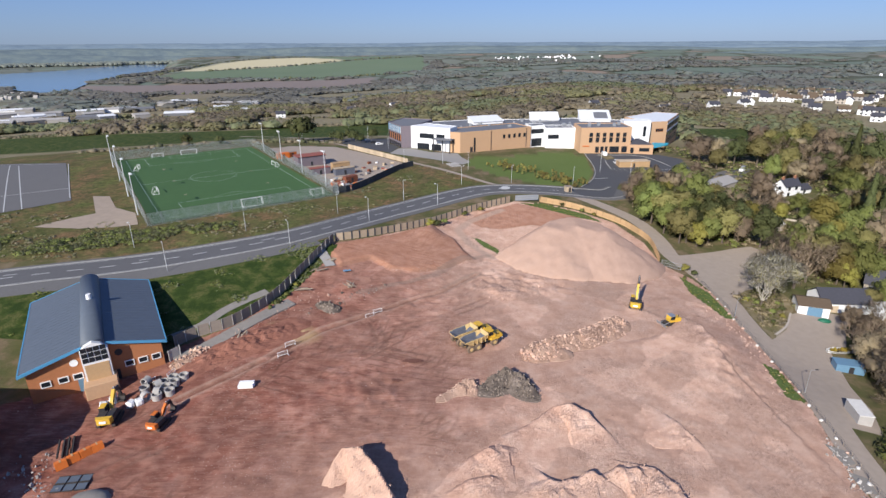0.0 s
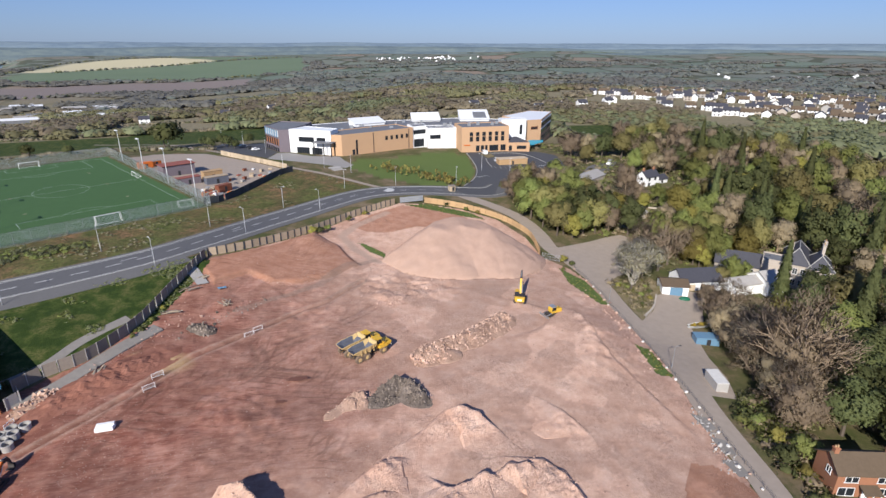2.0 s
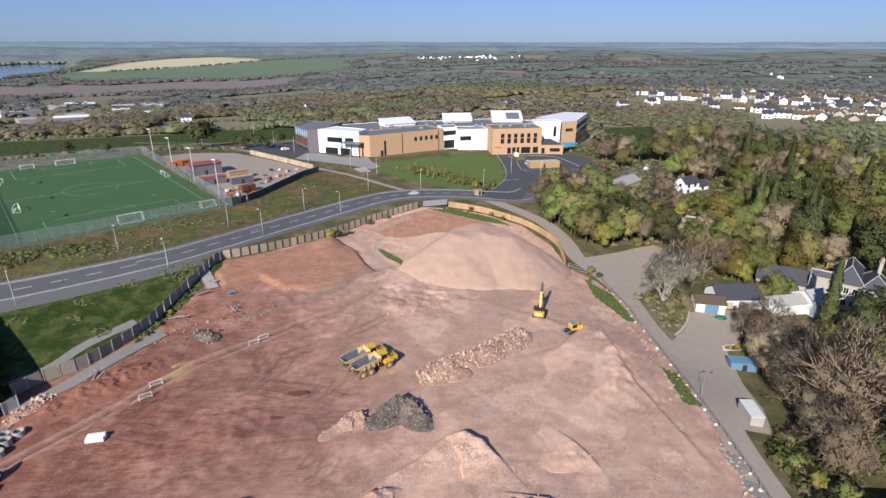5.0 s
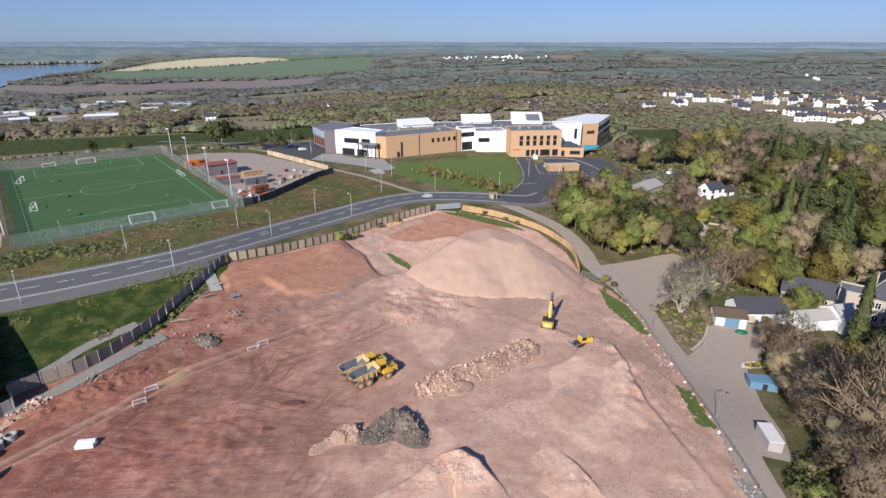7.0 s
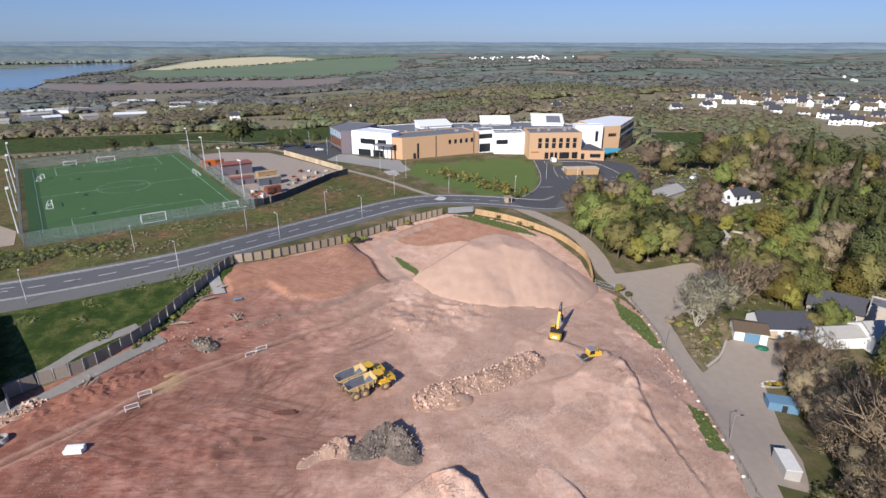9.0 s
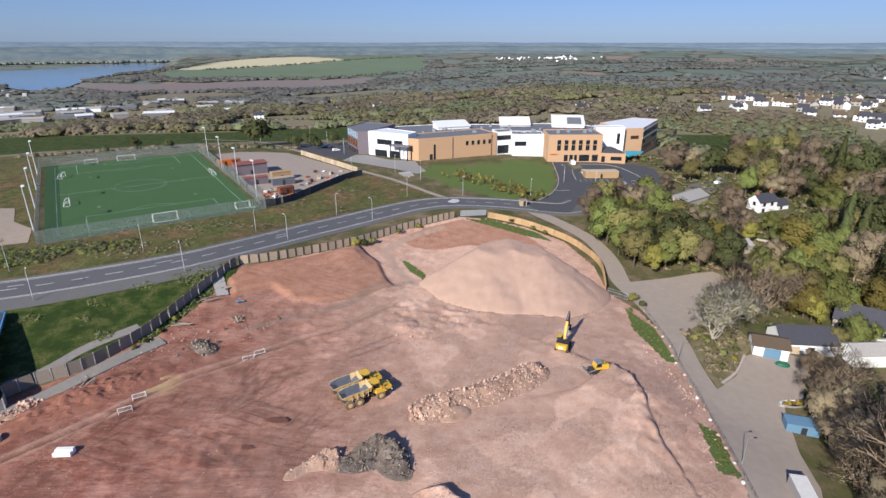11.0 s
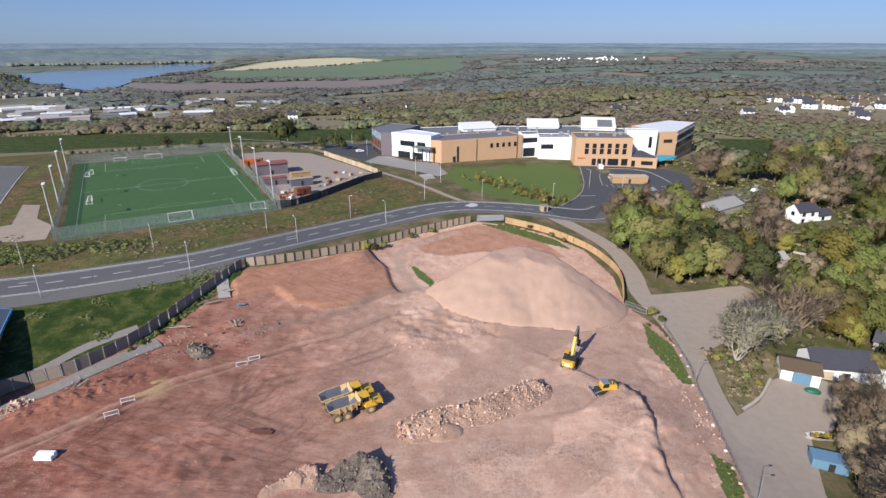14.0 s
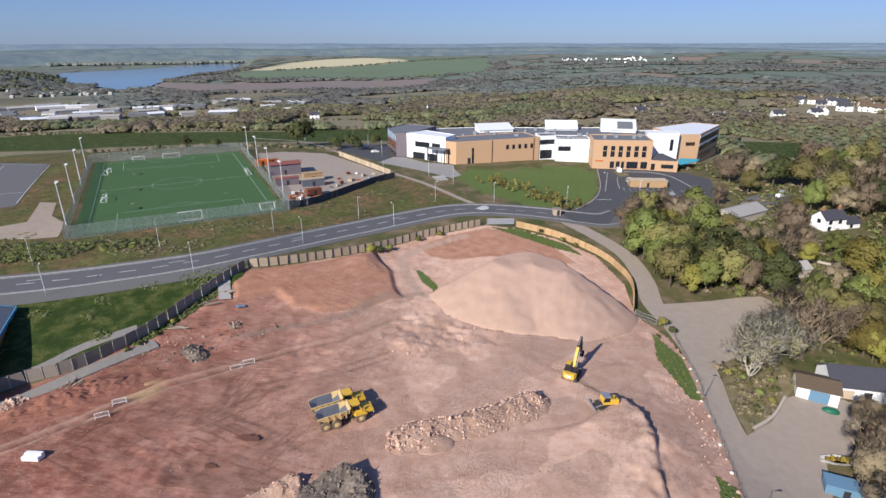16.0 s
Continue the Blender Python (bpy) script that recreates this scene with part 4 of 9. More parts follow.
def window_on(parent, a, b, s, w, z0, h, frame_mat="dark", pane_mat="glass", name="window"):
    """A window on the wall from a to b (outside on its right), s metres along."""
    d = Vector((b[0] - a[0], b[1] - a[1], 0)).normalized()
    ang = math.degrees(math.atan2(d.y, d.x))
    at = Vector((*a, 0)) + d * s
    key = (round(w, 2), round(h, 2), frame_mat, pane_mat)
    m = pose(at.x, at.y, z0, 0, 0, ang)
    if key not in WINDOWS:
        bm = bmesh.new()
        f = 0.12 if w > 1.2 else 0.08
        ring_frame(bm, w, h, f, -0.08, 0.05)
        fr = part(name, bm, frame_mat, parent)
        k = int(w / 1.6)
        bars = []
        for i in range(1, k + 1):
            x = w * i / (k + 1)
            bm = bmesh.new()
            box(bm, x - 0.04, x + 0.04, -0.07, 0.04, f, h - f)
            bars.append(part("mullion", bm, frame_mat, fr))
        bm = bmesh.new()
        box(bm, f, w - f, -0.035, 0.0, f, h - f)
        pn = part("pane", bm, pane_mat, fr)
        fr.matrix_basis = m
        WINDOWS[key] = (fr, [pn] + bars)
        return fr
    fr, pn = WINDOWS[key]
    o = again(fr, parent, m, name)
    for q in pn:
        again(q, o)
    return o


def along(a, b, f):
    return (a[0] + (b[0] - a[0]) * f, a[1] + (b[1] - a[1]) * f)


def school():
    s = thing("school_building", "modern school of buff brick and white render with grey flat roofs", "school")
    z0 = 7.0
    # far wing with coloured cladding
    wing = [(-22.7, 302), (-17.6, 302.5), (-10, 319), (-6, 330), (-24, 338), (-31.5, 321)]
    wall_block(s, wing, z0, 23.8, "purple_wall", "roof_grey")
    a, b = wing[5], wing[0]
    n = 12
    for i in range(n):
        for k, zz in enumerate((15.2, 19.6)):
            c = ("glass", "roof_white", "orange_brick", "fascia")[(i * 2 + 3 * k) % 4]
            window_on(s, a, b, 0.5 + i * 1.68, 1.5, zz, 3.8, "dark", c, "cladding_panel")
    for i in range(6):
        window_on(s, a, b, 1 + i * 3.3, 2.4, 11.4, 2.8)
    a, b = (-17.6, 302.5), (-10, 319)
    # white wedge
    wedge = [(-17.4, 302.6), (4.0, 291.2), (8, 300), (-9, 313)]
    wall_block(s, wedge, z0, 24.0, "render_white", "roof_white", 0.15)
    a, b = wedge[0], wedge[1]
    window_on(s, a, b, 5.5, 9.0, 17.8, 2.6)
    window_on(s, a, b, 4.0, 7.5, 11.6, 3.4)
    window_on(s, a, b, 13.0, 6.0, 11.6, 3.4)
    window_on(s, a, b, 16.0, 5.0, 17.8, 2.6)
    # buff hall
    hall_ = [(9.4, 289), (49.8, 308.6), (42, 325), (2.6, 304), (4.2, 291)]
    wall_block(s, hall_, z0, 22.2, "buff", "roof_grey")
    a, b = hall_[0], hall_[1]
    window_on(s, a, b, 8.2, 1.1, 11.2, 7.6)
    window_on(s, a, b, 6.0, 1.6, 11.2, 2.8, "dark", "dark", "door")
    for i in range(5):
        window_on(s, a, b, 26.5 + i * 3.35, 1.5, 17.0, 2.2)
    for f_ in (0.42, 0.93):
        p = along(a, b, f_)
        bm = bmesh.new()
        tube(bm, (p[0] + 0.1, p[1] - 0.2, 10.8), (p[0] + 0.1, p[1] - 0.2, 21.8), 0.12)
        part("downpipe", bm, "dark", s)
    # entrance canopy before the wedge
    bm = bmesh.new()
    prism(bm, [(-5.5, 291), (4.5, 286.5), (6.5, 290.5), (-3.5, 295.4)], 18.2, 18.7)
    part("canopy", bm, "roof_grey", s, "grey flat entrance canopy")
    for x, y in ((-4.8, 291.6), (0, 289.4), (3.8, 287.4), (5.6, 290.2)):
        bm = bmesh.new()
        tube(bm, (x, y, 10.5), (x, y, 18.3), 0.3)
        part("canopy_post", bm, "dark", s)
    # grey roofs between the wings
    core = [(-9, 313), (2, 304.5), (42.2, 325.2), (50, 309.4), (58, 312.6), (104, 314), (110, 341), (84, 352), (58, 348), (18, 347), (-6, 338)]
    wall_block(s, core, z0, 21.4, "render_white", "roof_grey", 0.25)
    # white link with a glazed strip
    link = [(49.9, 309.2), (58.1, 312.4), (58.2, 321), (48, 319)]
    wall_block(s, link, z0, 22.6, "render_white", "roof_grey", 0.2)
    window_on(s, link[0], link[1], 0.3, 8.0, 18.2, 2.4)
    window_on(s, link[0], link[1], 0.6, 6.6, 11.0, 4.4)
    # white block
    white = [(58.1, 307.2), (74.7, 308.2), (74.7, 320), (58.1, 320)]
    wall_block(s, white, z0, 21.6, "render_white", "roof_grey", 0.3)
    window_on(s, white[0], white[1], 1.2, 6.2, 15.6, 2.3)
    # brick front block with tall windows
    front = [(74.9, 295.6), (102.4, 296.3), (102.2, 314), (74.8, 313.4)]
    wall_block(s, front, z0, 23.4, "buff", "roof_grey")
    a, b = front[0], front[1]
    for i in range(6):
        x = 4.6 + i * 3.65
        window_on(s, a, b, x, 1.9, 15.4, 2.7)
        window_on(s, a, b, x, 1.9, 18.4, 2.2)
    for x, w in ((8.4, 2.0), (11.2, 1.8), (13.7, 1.4), (16.2, 5.2), (22.8, 3.0)):
        window_on(s, a, b, x, w, 9.9, 3.3)
    bm = bmesh.new()
    box(bm, 76.2, 79.8, 295.3, 295.55, 13.3, 13.8)
    part("sign_bars", bm, "orange", s, "orange lettering bars above the entrance")
    for k, (x, y) in enumerate(((80, 302), (86, 305), (94, 303), (98, 308))):
        bm = bmesh.new()
        box(bm, x, x + 1.6, y, y + 1.6, 22.9, 24.6, 0.1)
        part("roof_vent", bm, "steel", s)
    # low entrance lodge with a hipped slate roof
    lodge = [(101.6, 295.6), (114.2, 293.8), (115.2, 301), (102.6, 303)]
    wall_block(s, lodge, z0, 14.2, "buff", "roof_grey", 0.2)
    bm = bmesh.new()
    vs = [bm.verts.new((x, y, 14.05)) for x, y in ((101.8, 296.2), (113.6, 294.6), (114.6, 300.6), (102.8, 302.4))]
    tip = [bm.verts.new((106, 299.4, 16.9)), bm.verts.new((108, 299.1, 16.9))]
    for f_ in ((0, 1, 5, 4), (1, 2, 5), (2, 3, 4, 5), (3, 0, 4)):
        bm.faces.new([(vs + tip)[i] for i in f_])
    part("hip_roof", bm, "slate", s)
    window_on(s, lodge[0], lodge[1], 0.8, 1.8, 9.6, 3.0)
    window_on(s, lodge[0], lodge[1], 5.4, 5.4, 10.6, 1.9)
    # white gable and the eastern block
    gable = [(103, 312.4), (118.6, 313.2), (119.6, 320), (104, 322)]
    wall_block(s, gable, z0, 24.6, "render_white", "roof_white", 0.1)
    window_on(s, gable[0], gable[1], 11.6, 1.6, 15.8, 5.6)
    east = [(118.8, 316.4), (130.4, 319), (152, 356), (139, 364), (112, 340)]
    wall_block(s, east, z0, 23.4, "buff", "roof_white", 0.1)
    window_on(s, east[0], east[1], 4.6, 5.0, 17.6, 1.9, "orange_brick")
    a, b = east[1], east[2]
    for zz, hh in ((18.6, 2.5), (14.6, 2.4)):
        for i in range(7):
            window_on(s, a, b, 1.2 + i * 5.9, 5.6, zz, hh)
    for i in range(8):
        window_on(s, a, b, 2.0 + i * 5.1, 2.6, 10.0, 3.0)
    for zz in (17.2, 21.4):
        bm = bmesh.new()
        d = Vector((b[0] - a[0], b[1] - a[1], 0)).normalized()
        box(bm, 0.2, 42.4, -0.12, 0.0, 0, 0.9, 0, pose(*a, zz, 0, 0, math.degrees(math.atan2(d.y, d.x))))
        part("white_band", bm, "render_white", s)
    bm = bmesh.new()
    prism(bm, [(116, 296.5), (126.5, 305.5), (129.5, 311.5), (121, 313), (115.2, 305)], 11.9, 12.2)
    part("teal_canopy", bm, "teal", s, "bright blue flat canopy")
    # raised monitor roofs, sloping back
    for (x, y, w, d, lo, hi, turn) in ((18, 325, 20, 9, 22.4, 24.6, 20), (54, 339.5, 18, 6, 21.8, 25.6, 1), (83.5, 337, 19, 14, 22.2, 26.2, -8)):
        bm = bmesh.new()
        prism(bm, [(0, 21.0), (d, 21.0), (d, hi), (0, lo)], 0.4, w - 0.4, "x", pose(x, y, 0, 0, 0, turn))
        part("monitor", bm, "render_white", s)
        bm = bmesh.new()
        prism(bm, [(-0.6, lo + 0.04), (d + 0.4, hi + 0.04), (d + 0.4, hi + 0.4), (-0.6, lo + 0.4)], 0, w, "x", pose(x, y, 0, 0, 0, turn))
        part("monitor_roof", bm, "roof_white", s)
    bm = bmesh.new()
    prism(bm, [(1, 22.55 + 0.4), (10, 25.1 + 0.4), (10, 25.3 + 0.4), (1, 22.75 + 0.4)], 9, 17, "x", pose(83.5, 337, 0, 0, 0, -8))
    part("roof_light", bm, "roof_grey", s)
    for k in range(16):
        x, y = 10 + k * 5.4, 312 + (k * 7 % 5) * 3.4
        if 40 < x < 62:
            y += 12
        bm = bmesh.new()
        box(bm, x, x + 1.2 + k % 3 * 0.5, y, y + 1.2, 20.9, 22.3 + k % 2 * 0.5, 0.1)
        part("roof_vent", bm, "steel", s)
    return s


school()


def sports_hall():
    W, D = 24.0, 35.6
    h = thing("sports_hall", "orange brick sports hall with a blue-grey metal roof", "hall", (-77.5, 84.3, 0), 32)
    z0, ze, zr = 1.5, 9.8, 13.2
    bm = bmesh.new()
    prism(bm, [(0.6, z0), (W - 0.6, z0), (W - 0.6, ze - 0.1), (W / 2, zr - 0.25), (0.6, ze - 0.1)], 0.8, D - 0.8, "y")
    part("wall", bm, "orange_brick", h)
    for name, x0, x1, za, zb in (("roof", -0.3, W / 2, ze, zr), ("roof", W / 2, W + 0.3, zr, ze)):
        bm = bmesh.new()
        prism(bm, [(x0, za), (x1, zb), (x1, zb + 0.25), (x0, za + 0.25)], 0, D, "y")
        r = part(name, bm, "roof_blue", h)
        k = 1 if x0 < 0 else -1
        for i in range(25):
            bm = bmesh.new()
            yy = 0.4 + i * (D - 0.8) / 24
            prism(bm, [(x0 + 0.05, za + 0.26), (x1 - 0.05, zb + 0.26), (x1 - 0.05, zb + 0.285), (x0 + 0.05, za + 0.285)], yy - 0.03, yy + 0.03, "y")
            part("roof_seam", bm, "roof_blue", r)
    # rounded ridge light
    bm = bmesh.new()
    arc = [(W / 2 + 2.0 * math.cos(a), zr - 0.25 + 1.5 * math.sin(a)) for a in [math.pi * k / 10 for k in range(11)]]
    prism(bm, arc, -0.3, D + 0.4, "y")
    part("ridge_vault", bm, "roof_blue", h, "dark rounded ridge vault", True)
    bm = bmesh.new()
    tube(bm, (W / 2, 20, zr + 0.9), (W / 2, 20, zr + 2.3), 0.6, 0.5, 10)
    part("roof_vent", bm, "white", h)
    # bright blue edge trim
    for x0, x1, za, zb in ((-0.35, W / 2, ze, zr), (W / 2, W + 0.35, zr, ze)):
        for y in (-0.15, D - 0.05):
            bm = bmesh.new()
            prism(bm, [(x0, za - 0.25), (x1, zb - 0.25), (x1, zb + 0.34), (x0, za + 0.34)], y, y + 0.2, "y")
            part("verge_trim", bm, "fascia", h)
    for x in (-0.5, W + 0.3):
        bm = bmesh.new()
        box(bm, x, x + 0.2, -0.1, D + 0.1, ze - 0.3, ze + 0.3)
        part("eaves_trim", bm, "fascia", h)
    # glazed porch bay on the front gable
    bm = bmesh.new()
    prism(bm, [(W / 2 - 2.3, 4), (W / 2 + 2.3, 4), (W / 2 + 2.3, 12.2), (W / 2 + 1.4, 13.3), (W / 2, 13.9), (W / 2 - 1.4, 13.3), (W / 2 - 2.3, 12.2)], -1.2, 0.85, "y")
    part("bay", bm, "white", h)
    for i in range(4):
        for j in range(3):
            bm = bmesh.new()
            box(bm, W / 2 - 2.1 + i * 1.07, W / 2 - 1.15 + i * 1.07, -1.26, -1.15, 9.9 + j * 1.1, 10.85 + j * 1.1)
            part("pane", bm, "glass", h)
    bm = bmesh.new()
    box(bm, W / 2 - 2.0, W / 2 + 2.0, -1.3, -1.1, 5.0, 9.4)
    part("bay_panel", bm, "timber_new", h)
    bm = bmesh.new()
    box(bm, W / 2 - 2.8, W / 2 + 2.8, -3.4, 0.7, 3.0, 6.0, 0.1)
    part("porch", bm, "buff", h)
    for x in (8.3, 15.8):
        bm = bmesh.new()
        tube(bm, (x, 0.85, 9.6), (x, 0.68, 9.6), 0.7, n=20)
        part("roundel", bm, "white" if x < 10 else "dark", h)
    for x in (2.4, 5.2, 7.6, 16.4, 18.8, 21.2):
        bm = bmesh.new()
        for x0, x1, a, b in ((0, 1.7, 0, 0.15), (0, 1.7, 1.15, 1.3), (0, 0.15, 0.15, 1.15), (1.55, 1.7, 0.15, 1.15)):
            box(bm, x + x0, x + x1, 0.62, 0.84, 6.0 + a, 6.0 + b)
        f = part("window", bm, "white", h)
        bm = bmesh.new()
        box(bm, x + 0.15, x + 1.55, 0.72, 0.82, 6.15, 7.15)
        part("pane", bm, "glass", f)
    for x in (9.0, 14.9):
        bm = bmesh.new()
        box(bm, x - 0.8, x + 0.5, 0.66, 0.82, 3.0, 5.9)
        part("door", bm, "blue" if x < 10 else "dark", h)


sports_hall()


def house(name, label, at, turn, w, d, eave, ridge, wall, roof, windows=(), chimneys=(), hip=0.0, floor=1.5, category="house", doors=()):
    """A pitched-roof house; ridge along its width. Windows and doors: (face, along, sill, width, height, colour)."""
    h = thing(name, label, category, at, turn)
    bm = bmesh.new()
    if hip:
        box(bm, 0, w, 0, d, -floor, eave)
    else:
        prism(bm, [(0, -floor), (d, -floor), (d, eave), (d / 2, ridge - 0.1), (0, eave)], 0, w, "x")
    part("wall", bm, wall, h)
    bm = bmesh.new()
    o, t = 0.35, 0.22
    for k in (0, 1):
        f = (lambda y: y) if k == 0 else (lambda y: d - y)
        slope = (ridge - eave) / (d / 2)
        lo = [(-o, f(-o), eave - o * slope + 0.05), (w + o, f(-o), eave - o * slope + 0.05), (w + o - hip, f(d / 2), ridge + 0.05), (-o + hip, f(d / 2), ridge + 0.05)]
        a = [bm.verts.new(p) for p in lo]
        b = [bm.verts.new((p[0], p[1], p[2] + t)) for p in lo]
        fs = [bm.faces.new(a), bm.faces.new(b[::-1])] + [bm.faces.new((a[i], b[i], b[(i + 1) % 4], a[(i + 1) % 4])) for i in range(4)]
    if hip:
        for x, s in ((-o, 1), (w + o, -1)):
            q = [(x, -o, eave + 0.1), (x, d + o, eave + 0.1), (x + s * hip, d / 2, ridge + 0.1 + t)]
            bm.faces.new([bm.verts.new(p) for p in q])
    bmesh.ops.recalc_face_normals(bm, faces=bm.faces[:])
    part("roof", bm, roof, h)
    if hip:
        top = ridge + 0.3
        for a, b in [((hip - o, d / 2, top), (w + o - hip, d / 2, top))] + [((x, y, eave + 0.25), (q, d / 2, top)) for x, q in ((-o, hip - o), (w + o, w + o - hip)) for y in (-o, d + o)]:
            bm = bmesh.new()
            tube(bm, a, b, 0.13, n=6)
            part("ridge_capping", bm, "kerb", h)
    for (x, y, top, s) in chimneys:
        bm = bmesh.new()
        box(bm, x - s, x + s, y - 0.4, y + 0.4, eave, top, 0.04)
        box(bm, x - s - 0.08, x + s + 0.08, y - 0.48, y + 0.48, top - 0.25, top - 0.1)
        c = part("chimney", bm, "stone" if wall == "stone" else "red_brick", h)
        for k in (-0.5, 0.5):
            bm = bmesh.new()
            tube(bm, (x + k * s, y, top), (x + k * s, y, top + 0.4), 0.14)
            part("chimney_pot", bm, "timber_new", c)
    for items, nm in ((windows, "window"), (doors, "door")):
        for face, s, sill, ww, hh, color in items:
            a, b = {"front": ((0, 0), (w, 0)), "right": ((w, 0), (w, d)), "back": ((w, d), (0, d)), "left": ((0, d), (0, 0))}[face]
            dr = Vector((b[0] - a[0], b[1] - a[1], 0)).normalized()
            m = pose(a[0] + dr.x * s, a[1] + dr.y * s, sill, 0, 0, math.degrees(math.atan2(dr.y, dr.x)))
            bm = bmesh.new()
            if nm == "window":
                for x0, x1, q0, q1 in ((-0.1, ww + 0.1, -0.12, 0.0), (0, ww, hh - 0.08, hh), (0, 0.08, 0, hh), (ww - 0.08, ww, 0, hh), (ww / 2 - 0.04, ww / 2 + 0.04, 0, hh)):
                    box(bm, x0, x1, -0.1, 0.04, q0, q1)
                f = part("window", bm, color, h)
                bm = bmesh.new()
                box(bm, 0.06, ww - 0.06, -0.04, 0.02, 0.0, hh - 0.06)
                part("pane", bm, "glass", f)
            else:
                box(bm, 0, ww, -0.08, 0.04, 0, hh, 0.02)
                f = part("door", bm, color, h)
            f.matrix_basis = m
    return h


# white workshop with slate roof and its lower wing with a blue door
house("workshop", "white rendered workshop with a dark slate roof", (105.8, 135.6, -4.9), -5, 13.0, 8.0, 3.2, 6.0, "render_white", "slate",
      doors=[("front", 6.2, 0, 1.6, 2.3, "dark"), ("front", 2.2, 0, 2.2, 2.4, "timber")], category="workshop")
house("garage", "low white garage with a mossy roof and wide blue door", (98.2, 134.2, -4.4), -19, 7.6, 6.5, 2.9, 4.0, "render_white", "roof_tile",
      doors=[("front", 2.3, 0, 3.6, 2.6, "blue")], category="garage")
# stone manor
house("manor_house", "grey stone manor house with a steep hipped slate roof", (145.2, 130, -5.5), 45, 15, 7.4, 7.7, 12.2, "stone", "slate",
      windows=[("left", 1.0 + 2.1 * i, z, 1.3, 1.9, "white") for i in range(3) for z in (1.2, 4.9)] + [("front", 1.5, z, 1.2, 1.8, "white") for z in (1.2, 4.9)],
      chimneys=[(4.5, 5.6, 13.6, 0.8)], hip=3.7, category="house")
house("manor_cross_wing", "stone cross wing with a hipped slate roof and tall chimneys", (149.6, 125.6, -5.5), 50, 10.5, 6.8, 7.3, 11.0, "stone", "slate",
      windows=[("left", 1.2 + 2.9 * i, z, 1.3, 1.9, "white") for i in range(2) for z in (1.2, 4.6)], chimneys=[(5.9, 3.2, 14.2, 1.1), (9.0, 2.6, 14.4, 0.8)], hip=3.2, category="house")
block = thing("manor_block", "flat-roofed stone block joining the manor and its wing", "house")
wall_block(block, [(137.2, 140.2), (141.4, 135.6), (146.6, 140.8), (142.2, 145.6)], -6.2, 2.2, "stone", "roof_grey", 0.4)
house("manor_wing", "long low stone wing with a slate roof", (127.0, 148.8, -5.2), -38, 15.5, 7.5, 3.6, 7.0, "stone", "slate",
      windows=[("front", 1.2 + 3 * i, 1.0, 1.4, 1.8, "white") for i in range(5)], category="house")
house("white_barn", "pale barn with a white sheeted roof", (120.5, 130.5, -5.0), 3, 10, 6, 2.9, 4.4, "render_white", "concrete", category="barn")
house("white_barn_gable", "white gabled barn end beside the manor", (130.5, 128.5, -5.2), 5, 6, 9, 3.6, 6.2, "render_white", "concrete", category="barn")
# red brick house by the lane
house("brick_house", "red brick house with brown tiled roof and white windows", (82.0, 58.4, -5.3), -14, 10.2, 5.8, 5.1, 7.2, "red_brick", "roof_tile",
      windows=[("front", 1.3, 3.5, 2.2, 1.2, "white"), ("front", 6.6, 3.5, 2.2, 1.2, "white"), ("front", 0.6, 0.7, 2.8, 1.7, "white"), ("front", 7.2, 0.9, 2.1, 1.5, "white"), ("left", 3.0, 3.6, 1.2, 1.3, "white")],
      doors=[("front", 4.7, 0, 1.1, 2.1, "white")], chimneys=[(0.7, 2.9, 8.3, 0.4), (9.5, 2.9, 8.3, 0.4)])
porch = thing("porch", "tiled porch with white posts on the brick house", "porch", (82.0, 58.4, -5.3), -14)
bm = bmesh.new()
prism(bm, [(-1.9, 2.35), (-0.1, 2.95), (-0.1, 3.1), (-1.9, 2.5)], 3.8, 6.8, "x")
part("roof", bm, "roof_tile", porch)
for x in (4.0, 5.3, 6.6):
    bm = bmesh.new()
    box(bm, x - 0.08, x + 0.08, -1.75, -1.6, -0.6, 2.42)
    part("post", bm, "white", porch)
# white house among the trees
house("white_cottage", "white rendered cottage with a slate roof among trees", (147, 226, 3.4), 20, 9, 6, 4.6, 7.2, "render_white", "slate",
      windows=[("front", 1.5, 3.0, 1.3, 1.3, "dark"), ("front", 5.6, 3.0, 1.3, 1.3, "dark"), ("front", 1.5, 0.6, 1.3, 1.4, "dark"), ("left", 2.6, 3.0, 1.3, 1.3, "dark")], chimneys=[(1, 3, 8.4, 0.5), (8, 3, 8.4, 0.5)])
house("cottage_wing", "low white wing of the cottage", (155.8, 229, 3.4), 20, 6, 5, 2.6, 4.4, "render_white", "slate", windows=[("front", 1.5, 1, 1.2, 1.2, "dark")])
annex = thing("hall_annex", "orange brick hall block with a flat roof beside the sports hall", "hall")
wall_block(annex, [(-98, 78.3), (-78.6, 77.7), (-73.0, 70.8), (-72.4, 65.4), (-75.8, 61.7), (-76.8, 59.4), (-71.3, 51.9), (-76, 36), (-98, 36)], 0.5, 11.8, "orange_brick", "roof_blue")
house("stone_outhouse", "small stone outhouse with a pale roof", (121, 189, 0.2), 25, 7, 5, 2.6, 4.2, "stone", "concrete", category="outhouse")
house("grey_barn", "long low barn with a pale grey sheeted roof among trees", (116.5, 226, 4.4), 38, 20, 9, 3.2, 5.2, "stone", "concrete", category="barn")


# ---- sports pitch and its fence ----
def pitch_point(u, v):
    """u along the width, v along the length, from the near left corner."""
    p = Vector((*PITCH_AT, 0)) + Matrix.Rotation(radians(PITCH_TURN), 3, "Z") @ Vector((u - PW / 2, v - PL / 2, 0))
    return p.x, p.y


def pitch_z(u, v):
    return 12.2 + 0.026 * v


